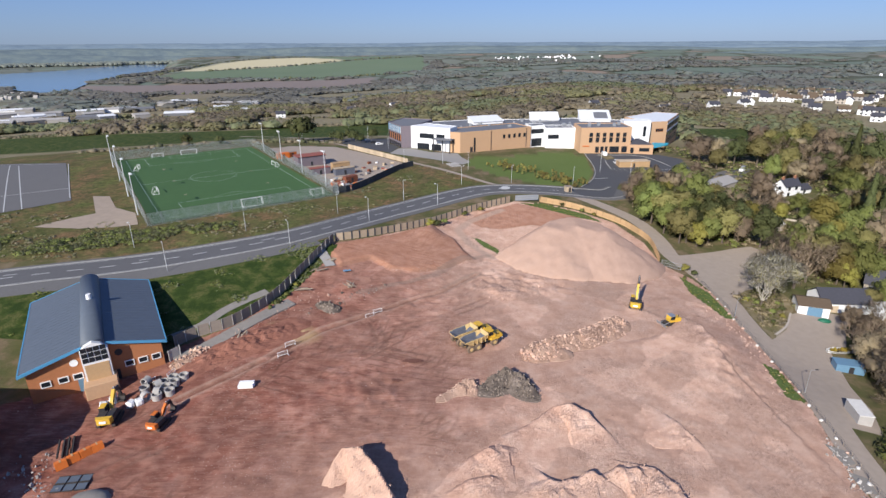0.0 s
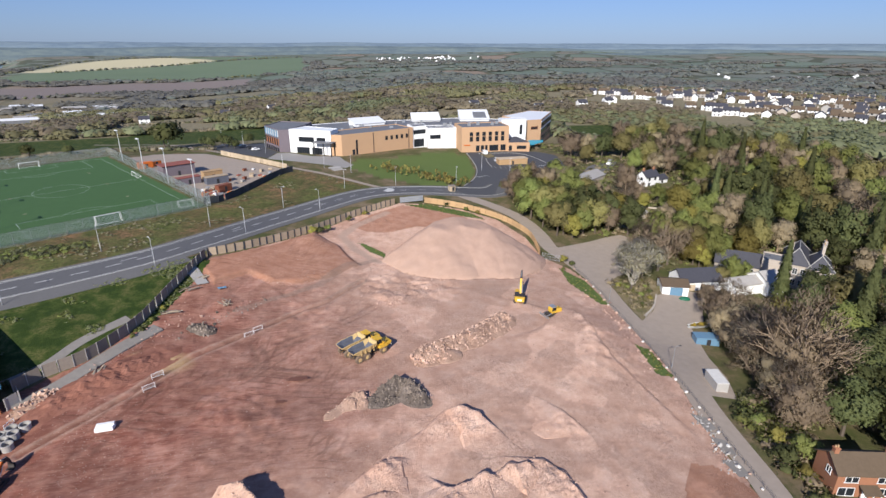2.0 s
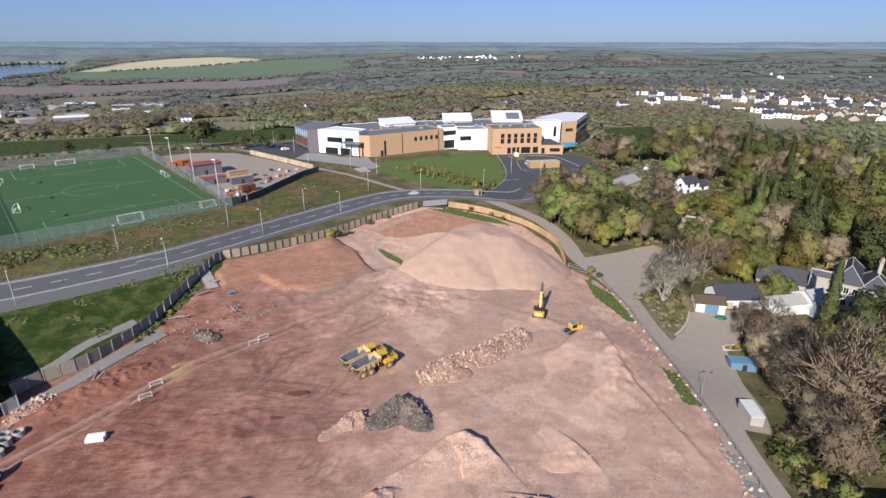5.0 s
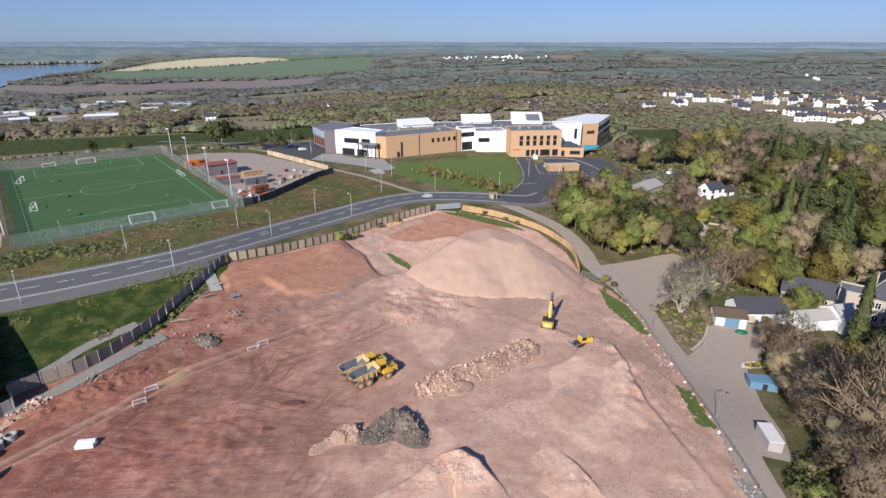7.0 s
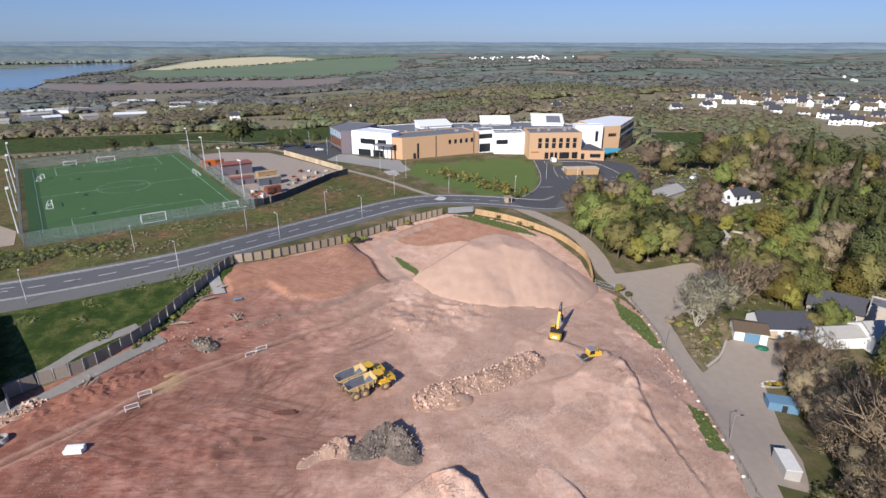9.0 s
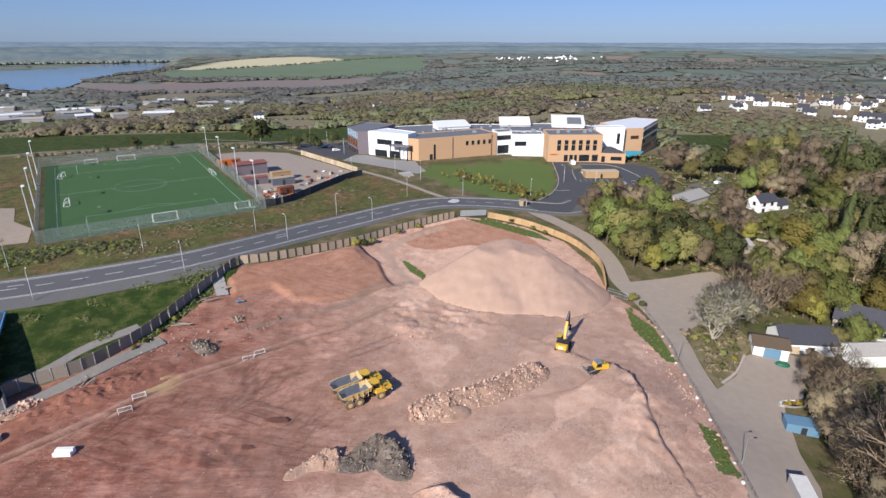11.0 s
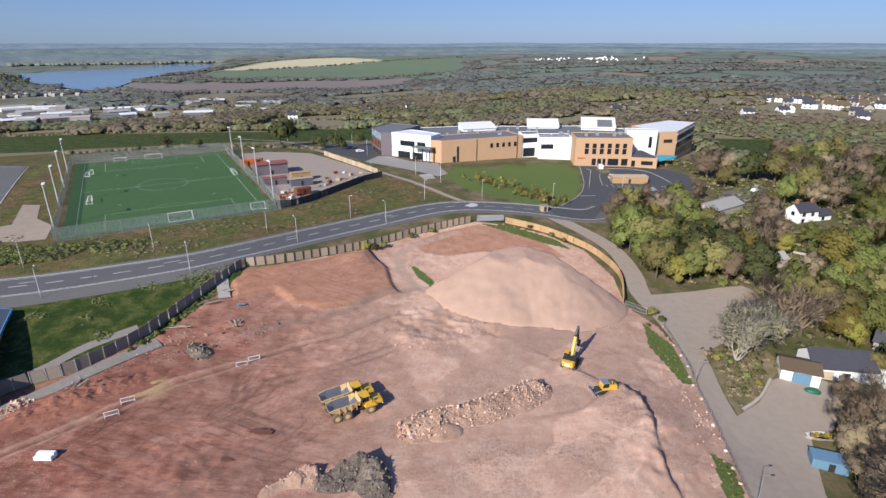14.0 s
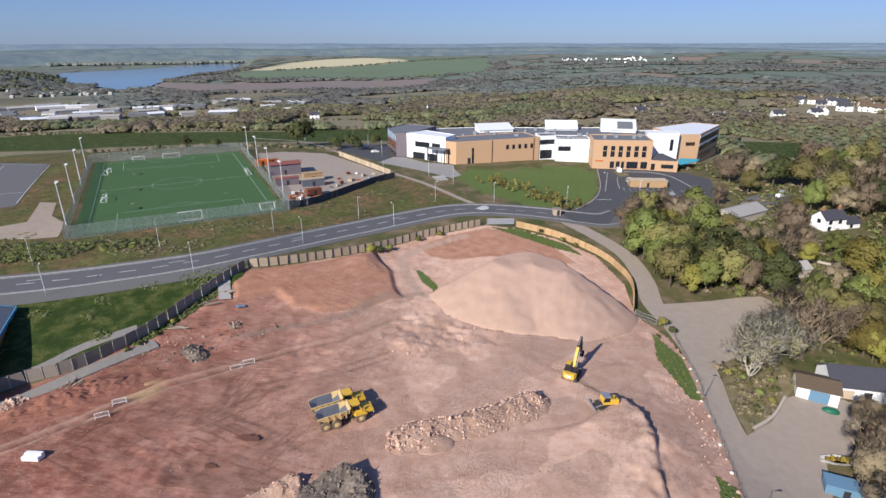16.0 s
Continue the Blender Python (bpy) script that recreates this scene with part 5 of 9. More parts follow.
def flat_on_pitch(bm, pts, lift):
    vs = [bm.verts.new((*pitch_point(u, v), pitch_z(u, v) + lift)) for u, v in pts]
    f = bm.faces.new(vs)
    f.normal_update()
    if f.normal.z < 0:
        f.normal_flip()


def pitch_line(bm, a, b, w=0.17):
    d = (Vector(b) - Vector(a)).normalized()
    n = Vector((d.y, -d.x)) * w / 2
    a, b = Vector(a), Vector(b)
    flat_on_pitch(bm, [a + n, b + n, b - n, a - n], 0.03)


def arc_line(bm, c, r, a0, a1, w=0.14, n=24):
    pts = [(c[0] + r * math.cos(radians(a0 + (a1 - a0) * k / n)), c[1] + r * math.sin(radians(a0 + (a1 - a0) * k / n))) for k in range(n + 1)]
    for p, q in zip(pts, pts[1:]):
        pitch_line(bm, p, q, w)


def make_pitch():
    bm = bmesh.new()
    top = [(0, 0), (PW, 0), (PW, PL), (0, PL)]
    lo = [bm.verts.new((*pitch_point(u, v), pitch_z(u, v) - 2.5)) for u, v in top]
    hi = [bm.verts.new((*pitch_point(u, v), pitch_z(u, v))) for u, v in top]
    bm.faces.new(hi)
    for i in range(4):
        bm.faces.new((lo[i], lo[(i + 1) % 4], hi[(i + 1) % 4], hi[i]))
    p = tagged(part("sports_pitch", bm, "turf"), "green artificial turf football pitch with white lines", "pitch", kind="structure")
    m = 3.5
    a, b, c, d = (m, m), (PW - m, m), (PW - m, PL - m), (m, PL - m)
    bm = bmesh.new()
    for s, e_ in ((a, b), (b, c), (c, d), (d, a), ((m, PL / 2), (PW - m, PL / 2))):
        pitch_line(bm, s, e_)
    arc_line(bm, (PW / 2, PL / 2), 9.15, 0, 360, n=40)
    for v0, s in ((m, 1), (PL - m, -1)):
        for hw, dp in ((20.1, 16.5), (9.2, 5.5)):
            q = [(PW / 2 - hw, v0), (PW / 2 - hw, v0 + s * dp), (PW / 2 + hw, v0 + s * dp), (PW / 2 + hw, v0)]
            for i in range(3):
                pitch_line(bm, q[i], q[i + 1])
        arc_line(bm, (PW / 2, v0 + s * 11), 9.15, 37 if s > 0 else 217, 143 if s > 0 else 323)
    part("line_marking", bm, "pitch_paint", p)
    bm = bmesh.new()
    for f_ in (0.28, 0.5, 0.72):
        for k in (0.25, 0.75):
            arc_line(bm, (PW * k, PL * f_), 0.4, 0, 360, 0.3, 8)
    part("spot_marking", bm, "timber", p)


make_pitch()


def wire_panel(name, a, b, h, mat, parent):
    """An upright sheet of mesh from a to b (3D), with wire spacing in metres on it."""
    a, b = Vector(a), Vector(b)
    me = bpy.data.meshes.new(name)
    me.from_pydata([a, b, b + Vector((0, 0, h)), a + Vector((0, 0, h))], [], [(0, 1, 2, 3)])
    uv = me.uv_layers.new(name="UVMap")
    L = (b - a).length
    for loop, c in zip(uv.data, ((0, 0), (L, 0), (L, h), (0, h))):
        loop.uv = c
    me.materials.append(MAT[mat])
    ob = new(name, me)
    ob.parent = parent
    return ob


def pitch_fence():
    f = thing("pitch_fence", "tall grey-green welded mesh fence round the pitch", "fence")
    bm = bmesh.new()
    tube(bm, (0, 0, 0), (0, 0, 4.3), 0.06, n=6)
    post = None
    corners = [(-1.5, -1.5), (PW + 1.5, -1.5), (PW + 1.5, PL + 1.5), (-1.5, PL + 1.5)]
    for i in range(4):
        a, b = Vector(corners[i]), Vector(corners[(i + 1) % 4])
        n = int((b - a).length / 4.2)
        for k in range(n):
            p, q = a.lerp(b, k / n), a.lerp(b, (k + 1) / n)
            tall = 4.2
            P0, P1 = (*pitch_point(*p), pitch_z(*p) - 0.1), (*pitch_point(*q), pitch_z(*q) - 0.1)
            if post is None:
                post = part("post", bm, "steel", f)
                post.location = P0
            else:
                again(post, f, Matrix.Translation(P0))
            wire_panel("mesh_panel", P0, P1, tall, "wire", f)
            if k % 1 == 0:
                bm2 = bmesh.new()
                tube(bm2, (P0[0], P0[1], P0[2] + tall), (P1[0], P1[1], P1[2] + tall), 0.04, n=5)
                part("top_rail", bm2, "steel", f)


pitch_fence()


def goal(at, turn, w=7.3, h=2.44, label="full-size white football goal"):
    g = thing("football_goal", label, "goal", at, turn, "goals on the pitch")
    for x in (-w / 2, w / 2):
        bm = bmesh.new()
        tube(bm, (x, 0, 0), (x, 0, h), 0.1)
        part("goalpost", bm, "white", g)
        bm = bmesh.new()
        tube(bm, (x, 0, h), (x, 1.0, h - 0.1), 0.06)
        tube(bm, (x, 1.0, h - 0.1), (x, 2.0, 0), 0.06)
        tube(bm, (x, 0, 0.06), (x, 2.0, 0.06), 0.06)
        part("side_frame", bm, "white", g)
    bm = bmesh.new()
    tube(bm, (-w / 2 - 0.1, 0, h), (w / 2 + 0.1, 0, h), 0.1)
    part("crossbar", bm, "white", g)
    bm = bmesh.new()
    tube(bm, (-w / 2, 2.0, 0.06), (w / 2, 2.0, 0.06), 0.06)
    part("ground_bar", bm, "white", g)
    return g


for u, v, a, w, lab in ((PW / 2 + 1.5, 3.5, 180, 7.3, ""), (PW / 2, PL - 3.5, 0, 7.3, ""), (PW / 2 - 14, PL - 2.5, 0, 4.9, "small white goal stored by the end fence"),
                        (7.5, 38, 90, 4.9, "small white goal at the pitch side"), (6.5, 82, 75, 4.9, "small white goal at the pitch side"),
                        (PW - 4, 58, 270, 4.9, "small white goal at the pitch side"), (PW - 5, 4.5, 180, 4.9, "small white goal by the corner")):
    goal((*pitch_point(u, v), pitch_z(u, v) + 0.03), PITCH_TURN + a, w, 2.44 if w > 6 else 1.9, lab or "full-size white football goal")


def floodlight(at, turn, h=14.0):
    f = thing("floodlight_mast", "slim galvanised floodlight mast beside the pitch", "floodlight", at, turn, "floodlight masts")
    bm = bmesh.new()
    tube(bm, (0, 0, -0.5), (0, 0, h), 0.2, 0.1, 10)
    part("mast", bm, "mast", f)
    bm = bmesh.new()
    box(bm, -0.3, 0.3, -0.3, 0.3, 0, 0.25, 0.05)
    part("base", bm, "concrete", f)
    bm = bmesh.new()
    tube(bm, (-1.1, 0, h), (1.1, 0, h), 0.07)
    part("crossarm", bm, "steel", f)
    for x in (-0.75, 0.75):
        bm = bmesh.new()
        box(bm, x - 0.5, x + 0.5, -0.1, 0.75, h - 0.12, h + 0.22, 0.06)
        lamp = part("lamp_head", bm, "white", f)
    return f


mast = floodlight((*pitch_point(-2.6, 13), pitch_z(0, 13)), PITCH_TURN - 90)
for u, v, a in [(-2.6, q, -90) for q in (39, 66, 93)] + [(PW + 2.6, q, 90) for q in (13, 39, 66, 93)]:
    copy_thing(mast, pose(*pitch_point(u, v), pitch_z(u, v), 0, 0, PITCH_TURN + a))
# hard court beyond the pitch
COURT = [(-235, 262), (-178.8, 255.4), (-135.4, 191.2), (-158, 168), (-190, 200)]
drape("court_surface", COURT, 0.12, "asphalt_pale", "grey tarmac games court with white lines", "court")
drape("bare_track", [(-130.8, 196.6), (-124.9, 197.2), (-115.3, 183.9), (-105.4, 178.1), (-98.5, 166.7), (-105.3, 164.2), (-115.0, 162.4), (-130, 163), (-124.0, 171.1), (-118.4, 177.3)], 0.1, "sand_track", "bare dusty track beside the court", "track")
for (ax, ay), (bx, by), w in (((-203.7, 253.2), (-149.5, 177.3), 0.35), ((-197.9, 251), (-145.5, 180.5), 0.35), ((-172, 191), (-146.2, 207.6), 0.35), ((-176, 253), (-137.5, 194), 0.3), ((-222, 258), (-180, 252.6), 0.3)):
    ribbon("court_line", [Vector((ax, ay, 0)).lerp(Vector((bx, by, 0)), i / 20) for i in range(21)], 0, w, 0.17, "paint", "white line on the court", "marking")


# ---- earth heaps on the site ----
def heap(name, label, crest, near, far, mat, rough=0.25, step=0.5, seed=1, stones=0, stone_mat="rock", stone=(0.2, 0.7), flat=0.0, uneven=1.0, toe=0.0, ragged=0.0, category="heap", even=False):
    """A heap along a crest line of (x, y, height): near is the slope's width on the line's right, far on its left."""
    pts = [Vector(p) for p in crest]
    m = max(near, far) + 2
    xs = np.arange(min(p.x for p in pts) - m, max(p.x for p in pts) + m, step)
    ys = np.arange(min(p.y for p in pts) - m, max(p.y for p in pts) + m, step)
    gx, gy = np.meshgrid(xs, ys)
    warp = patchy(gx, gy, 6, seed + 20) * 0.9 + patchy(gx, gy, 2.4, seed + 21) * 0.5
    best, nearest = np.full(gx.shape, -9.0), np.full(gx.shape, 1e9)
    jag = patchy(gx, gy, 2.6, seed + 30) + 0.5 * patchy(gx, gy, 1.1, seed + 31)
    segs = list(zip(pts, pts[1:])) if len(pts) > 1 else [(pts[0], pts[0] + Vector((0.01, 0, 0)))]
    for a, b in segs:
        d = b - a
        L2 = d.x ** 2 + d.y ** 2
        t = np.clip(((gx - a.x) * d.x + (gy - a.y) * d.y) / L2, 0, 1)
        px, py = gx - (a.x + t * d.x), gy - (a.y + t * d.y)
        dist = np.hypot(px, py)
        side = d.x * py - d.y * px  # left of the line is positive
        w = np.where(side > 0, far, near)
        k = 0.5 + 0.5 * np.tanh(side / (np.sqrt(L2) * 0.6 + 1e-6))
        w = near * (1 - k) + far * k
        hgt = a.z + t * (b.z - a.z)
        if even:  # the slope keeps its steepness where the heap is lower
            w = w * np.clip(hgt / max(p.z for p in pts), 0.45, 1)
        e_ = np.clip(1 - (dist + uneven * warp * 0.12 * w) / w, -0.3, 1)
        if flat:
            e_ = np.minimum(e_, 1 - flat) / (1 - flat)
        curve = np.maximum(e_, 0) ** (1.0 + toe * (1 - k))
        rise = hgt * (1 + ragged * jag) * np.where(e_ > 0, curve, e_)
        key = dist - 0.004 * np.abs(side) / np.sqrt(L2)
        best, nearest = np.where(key < nearest, rise, best), np.minimum(key, nearest)
    bumps = patchy(gx, gy, 2.2, seed) * rough * 0.9 + patchy(gx, gy, 1.0, seed + 3) * rough * 0.6 + np.random.RandomState(seed).normal(0, rough * 0.22, gx.shape)
    top = height(gx, gy) + best + np.where(best > 0.05, bumps * np.clip(best, 0, 1), 0)
    keep = best > -0.22
    idx = -np.ones(gx.shape, int)
    idx[keep] = np.arange(keep.sum())
    z = np.where(best <= 0, height(gx, gy) - 0.55 + best, top)
    verts = np.stack([gx[keep], gy[keep], z[keep]], -1)
    i = idx
    quads = np.stack([i[:-1, :-1], i[:-1, 1:], i[1:, 1:], i[1:, :-1]], -1).reshape(-1, 4)
    quads = quads[(quads >= 0).all(1)]
    root = thing(name, label, category)
    body = raw("earth_body", verts.tolist(), quads.tolist(), mat, root, smooth=rough < 0.2 and mat != "ground")
    if mat == "ground":  # the site's own soil, pushed up
        for key, value in (("soil", np.ones(len(verts))), ("pale", paleness(verts[:, 0], verts[:, 1]))):
            body.data.attributes.new(key, "FLOAT", "POINT").data.foreach_set("value", np.ascontiguousarray(value, dtype=np.float32))
    if stones:
        g = np.random.RandomState(seed + 50)
        cells = np.argwhere(best > 0.12)
        shapes = [rock_mesh(k, stone_mat) for k in range(4)]
        for n in range(stones):
            r_, c_ = cells[g.randint(len(cells))]
            s = g.uniform(*stone) * (1.6 if n % 11 == 0 else 1)
            o = new("rock", shapes[n % 4])
            o.parent = root
            o.matrix_basis = Matrix.LocRotScale((gx[r_, c_] + g.uniform(-.3, .3), gy[r_, c_] + g.uniform(-.3, .3), z[r_, c_] + s * 0.12), Euler(g.uniform(0, 6.28, 3)), (s, s * g.uniform(0.6, 1), s * g.uniform(0.5, 0.9)))
    return root


ROCKS = {}


def rock_mesh(k, mat):
    if (k, mat) not in ROCKS:
        g = random.Random(90 + k)
        bm = bmesh.new()
        bmesh.ops.create_cube(bm, size=0.9)
        for v in bm.verts:
            v.co = Vector((v.co.x * g.uniform(0.6, 1.2), v.co.y * g.uniform(0.5, 1.1), v.co.z * g.uniform(0.4, 0.9)))
        bmesh.ops.bisect_plane(bm, geom=bm.verts[:] + bm.edges[:] + bm.faces[:], plane_co=(0.22, 0.1, 0.15), plane_no=(g.uniform(0.3, 1), g.uniform(0.2, 1), g.uniform(0.3, 1)), clear_outer=True)
        bmesh.ops.holes_fill(bm, edges=[e_ for e_ in bm.edges if e_.is_boundary])
        me = bpy.data.meshes.new("rock")
        bm.to_mesh(me)
        bm.free()
        me.materials.append(MAT[mat])
        ROCKS[k, mat] = me
    return ROCKS[k, mat]


heap("gravel_mound", "large pale pink mound of crushed stone", [(36.5, 164.5, 9.0), (42, 166.5, 9.8), (49, 165, 9.2)], 22.5, 12.5, "gravel_pink", 0.11, 0.6, 3, flat=0.22, uneven=0.2, toe=-0.12)
heap("rubble_heap", "long low heap of pale broken stone and rubble", [(19.8, 102.6, 1.4), (23.2, 104.6, 2.1), (31, 108.5, 1.8), (37, 112.5, 1.7), (41.5, 116.6, 2.0)], 4.4, 3.0, "rubble", 0.26, 0.3, 7, 300, "rock", (0.2, 0.62), flat=0.15)
heap("broken_slabs", "tumbled heap of large pink stone slabs", [(19.0, 101.2, 0.8), (21.2, 102.4, 1.6), (23.0, 103.0, 1.7)], 3.2, 2.4, "rubble", 0.45, 0.35, 8, 130, "rock_red", (0.35, 1.0))
heap("sand_heap", "small reddish sandy flank on the rubble", [(24.2, 102.0, 1.1), (25.4, 102.8, 1.3)], 3.0, 1.6, "rubble", 0.18, 0.35, 10)
heap("tarmac_heap", "heap of dark broken tarmac and grey stone", [(9.8, 91.2, 1.7), (12.4, 92.4, 2.5), (15.2, 91.6, 2.4), (16.4, 90.0, 1.8)], 5.2, 1.6, "gravel_dark", 0.5, 0.35, 9, 290, "rock_dark", (0.14, 0.42), toe=0.0)
heap("sand_heap", "small pale heap of sandy gravel", [(-0.8, 86.4, 0.5), (2.2, 88.6, 1.2), (4.2, 90.2, 1.9), (5.8, 90.0, 1.8), (6.2, 88.6, 1.2)], 4.4, 1.0, "rubble", 0.3, 0.3, 11, 60, "rock", (0.1, 0.3), ragged=0.35, even=True)
heap("spoil_heap", "pale gravel spoil heap with a steep shaded back", [(10.8, 75.4, 0.19), (15, 77.8, 0.51), (20, 82.0, 1.09), (23.4, 82.6, 1.73), (26, 79.8, 1.60), (28.4, 76.4, 0.32)], 16.8, 1.2, "ground", 0.14, 0.35, 13, 40, "rock", (0.1, 0.3), toe=0.25, ragged=0.2, even=True)
heap("spoil_heap", "pale gravel spoil heap with terraced edge", [(1, 66.5, 0.16), (4.5, 69.8, 0.72), (7.6, 71.6, 1.20), (10.6, 72.4, 0.72), (12.4, 72.2, 0.16)], 9.8, 0.8, "ground", 0.19, 0.35, 15, 30, "rock", (0.1, 0.3), toe=0.3, ragged=0.3, even=True)
heap("spoil_heap", "low terraced gravel step", [(0, 62.5, 0.16), (4, 65.0, 0.56), (7, 65.6, 0.64), (9.5, 66, 0.16)], 7, 0.7, "ground", 0.19, 0.35, 16, 20, "rock", (0.1, 0.3), toe=0.3, ragged=0.4, even=True)
heap("spoil_heap", "pale gravel spoil heap with a ragged crest", [(15.0, 67.0, 0.24), (16.0, 65.2, 1.12), (17.8, 64.2, 1.44), (20.5, 65.0, 0.96), (23.3, 66.4, 1.44), (25.2, 65.6, 0.64)], 9.8, 1.1, "ground", 0.19, 0.35, 17, 40, "rock", (0.1, 0.3), toe=0.3, ragged=0.3, even=True)
heap("spoil_heap", "short pale gravel heap with a dark back", [(25.4, 66.8, 0.32), (28, 67.8, 1.60), (30.4, 67.2, 1.44), (32.6, 66.0, 0.40)], 9.8, 1.1, "ground", 0.19, 0.35, 18, 20, "rock", (0.1, 0.3), toe=0.3, ragged=0.25, even=True)
heap("spoil_heap", "pale gravel ridge falling away steeply", [(27.4, 70.2, 0.16), (31, 69.2, 0.64), (34.0, 68.2, 0.96), (35.6, 65.0, 1.44), (36.6, 61, 1.52), (37, 57, 0.96)], 9.8, 1.0, "ground", 0.19, 0.35, 19, 30, "rock", (0.1, 0.3), toe=0.3, ragged=0.25, even=True)
heap("spoil_heap", "low pale gravel ridge", [(40.5, 83.5, 0.16), (42.0, 80.8, 0.72), (43.6, 77.4, 0.64), (44.8, 74.6, 0.16)], 8.4, 0.7, "ground", 0.12, 0.4, 23, 20, "rock", (0.1, 0.3), toe=0.3, ragged=0.4, even=True)
heap("spoil_cone", "tall pointed heap of pale gravel", [(-17.2, 67.6, 2.2), (-16, 68.8, 3.4), (-13.4, 69.0, 3.9), (-10.5, 65.1, 3.5), (-7.9, 61, 2.9), (-7, 58, 2.0)], 6.5, 1.5, "site_gravel", 0.2, 0.35, 25, 40, "rock", (0.12, 0.35), toe=0.1, ragged=0.14, even=True)
heap("soil_bank", "rough dark red soil bank beside the hoarding", [(-52, 96, 0.6), (-46, 101.5, 1.3), (-40, 107, 1.2), (-35, 111, 0.5)], 5, 4, "dark_soil", 0.42, 0.5, 29, category="bank")
heap("debris_heap", "small heap of grey broken debris", [(-29.5, 121, 0.9), (-27, 119.5, 1.1)], 2.4, 2.2, "gravel_dark", 0.6, 0.35, 31, 70, "rock_dark", (0.2, 0.7))
heap("debris_heap", "grey heap of broken concrete by the hoarding", [(-55, 97, 0.9), (-52, 101, 1.0)], 2.6, 2.2, "rubble", 0.6, 0.4, 33, 90, "rock", (0.2, 0.8))


# ---- plant and machines ----
def wheel(parent, x, y, r, w, rim="dusty_yellow"):
    bm = bmesh.new()
    tube(bm, (0, -w / 2, 0), (0, w / 2, 0), r, n=22)
    es = [e_ for e_ in bm.edges if abs(e_.verts[0].co.y - e_.verts[1].co.y) < 1e-4]
    bmesh.ops.bevel(bm, geom=es, offset=0.12 * r, segments=2, affect="EDGES")
    t = part("wheel", bm, "rubber", parent, "dusty earthmover tyre")
    t.location = (x, y, r)
    bm = bmesh.new()
    tube(bm, (0, -w / 2 - 0.02, 0), (0, w / 2 + 0.02, 0), r * 0.5, n=16)
    tube(bm, (0, -w / 2 - 0.1, 0), (0, w / 2 + 0.1, 0), r * 0.2, n=10)
    part("rim", bm, rim, t)
    for k in range(18):
        a = k * math.tau / 18
        bm = bmesh.new()
        box(bm, -0.05, 0.05, -w / 2, w / 2, r - 0.03, r + 0.05, 0, Matrix.Rotation(a, 4, "Y"))
        part("tread_lug", bm, "rubber", t)
    return t


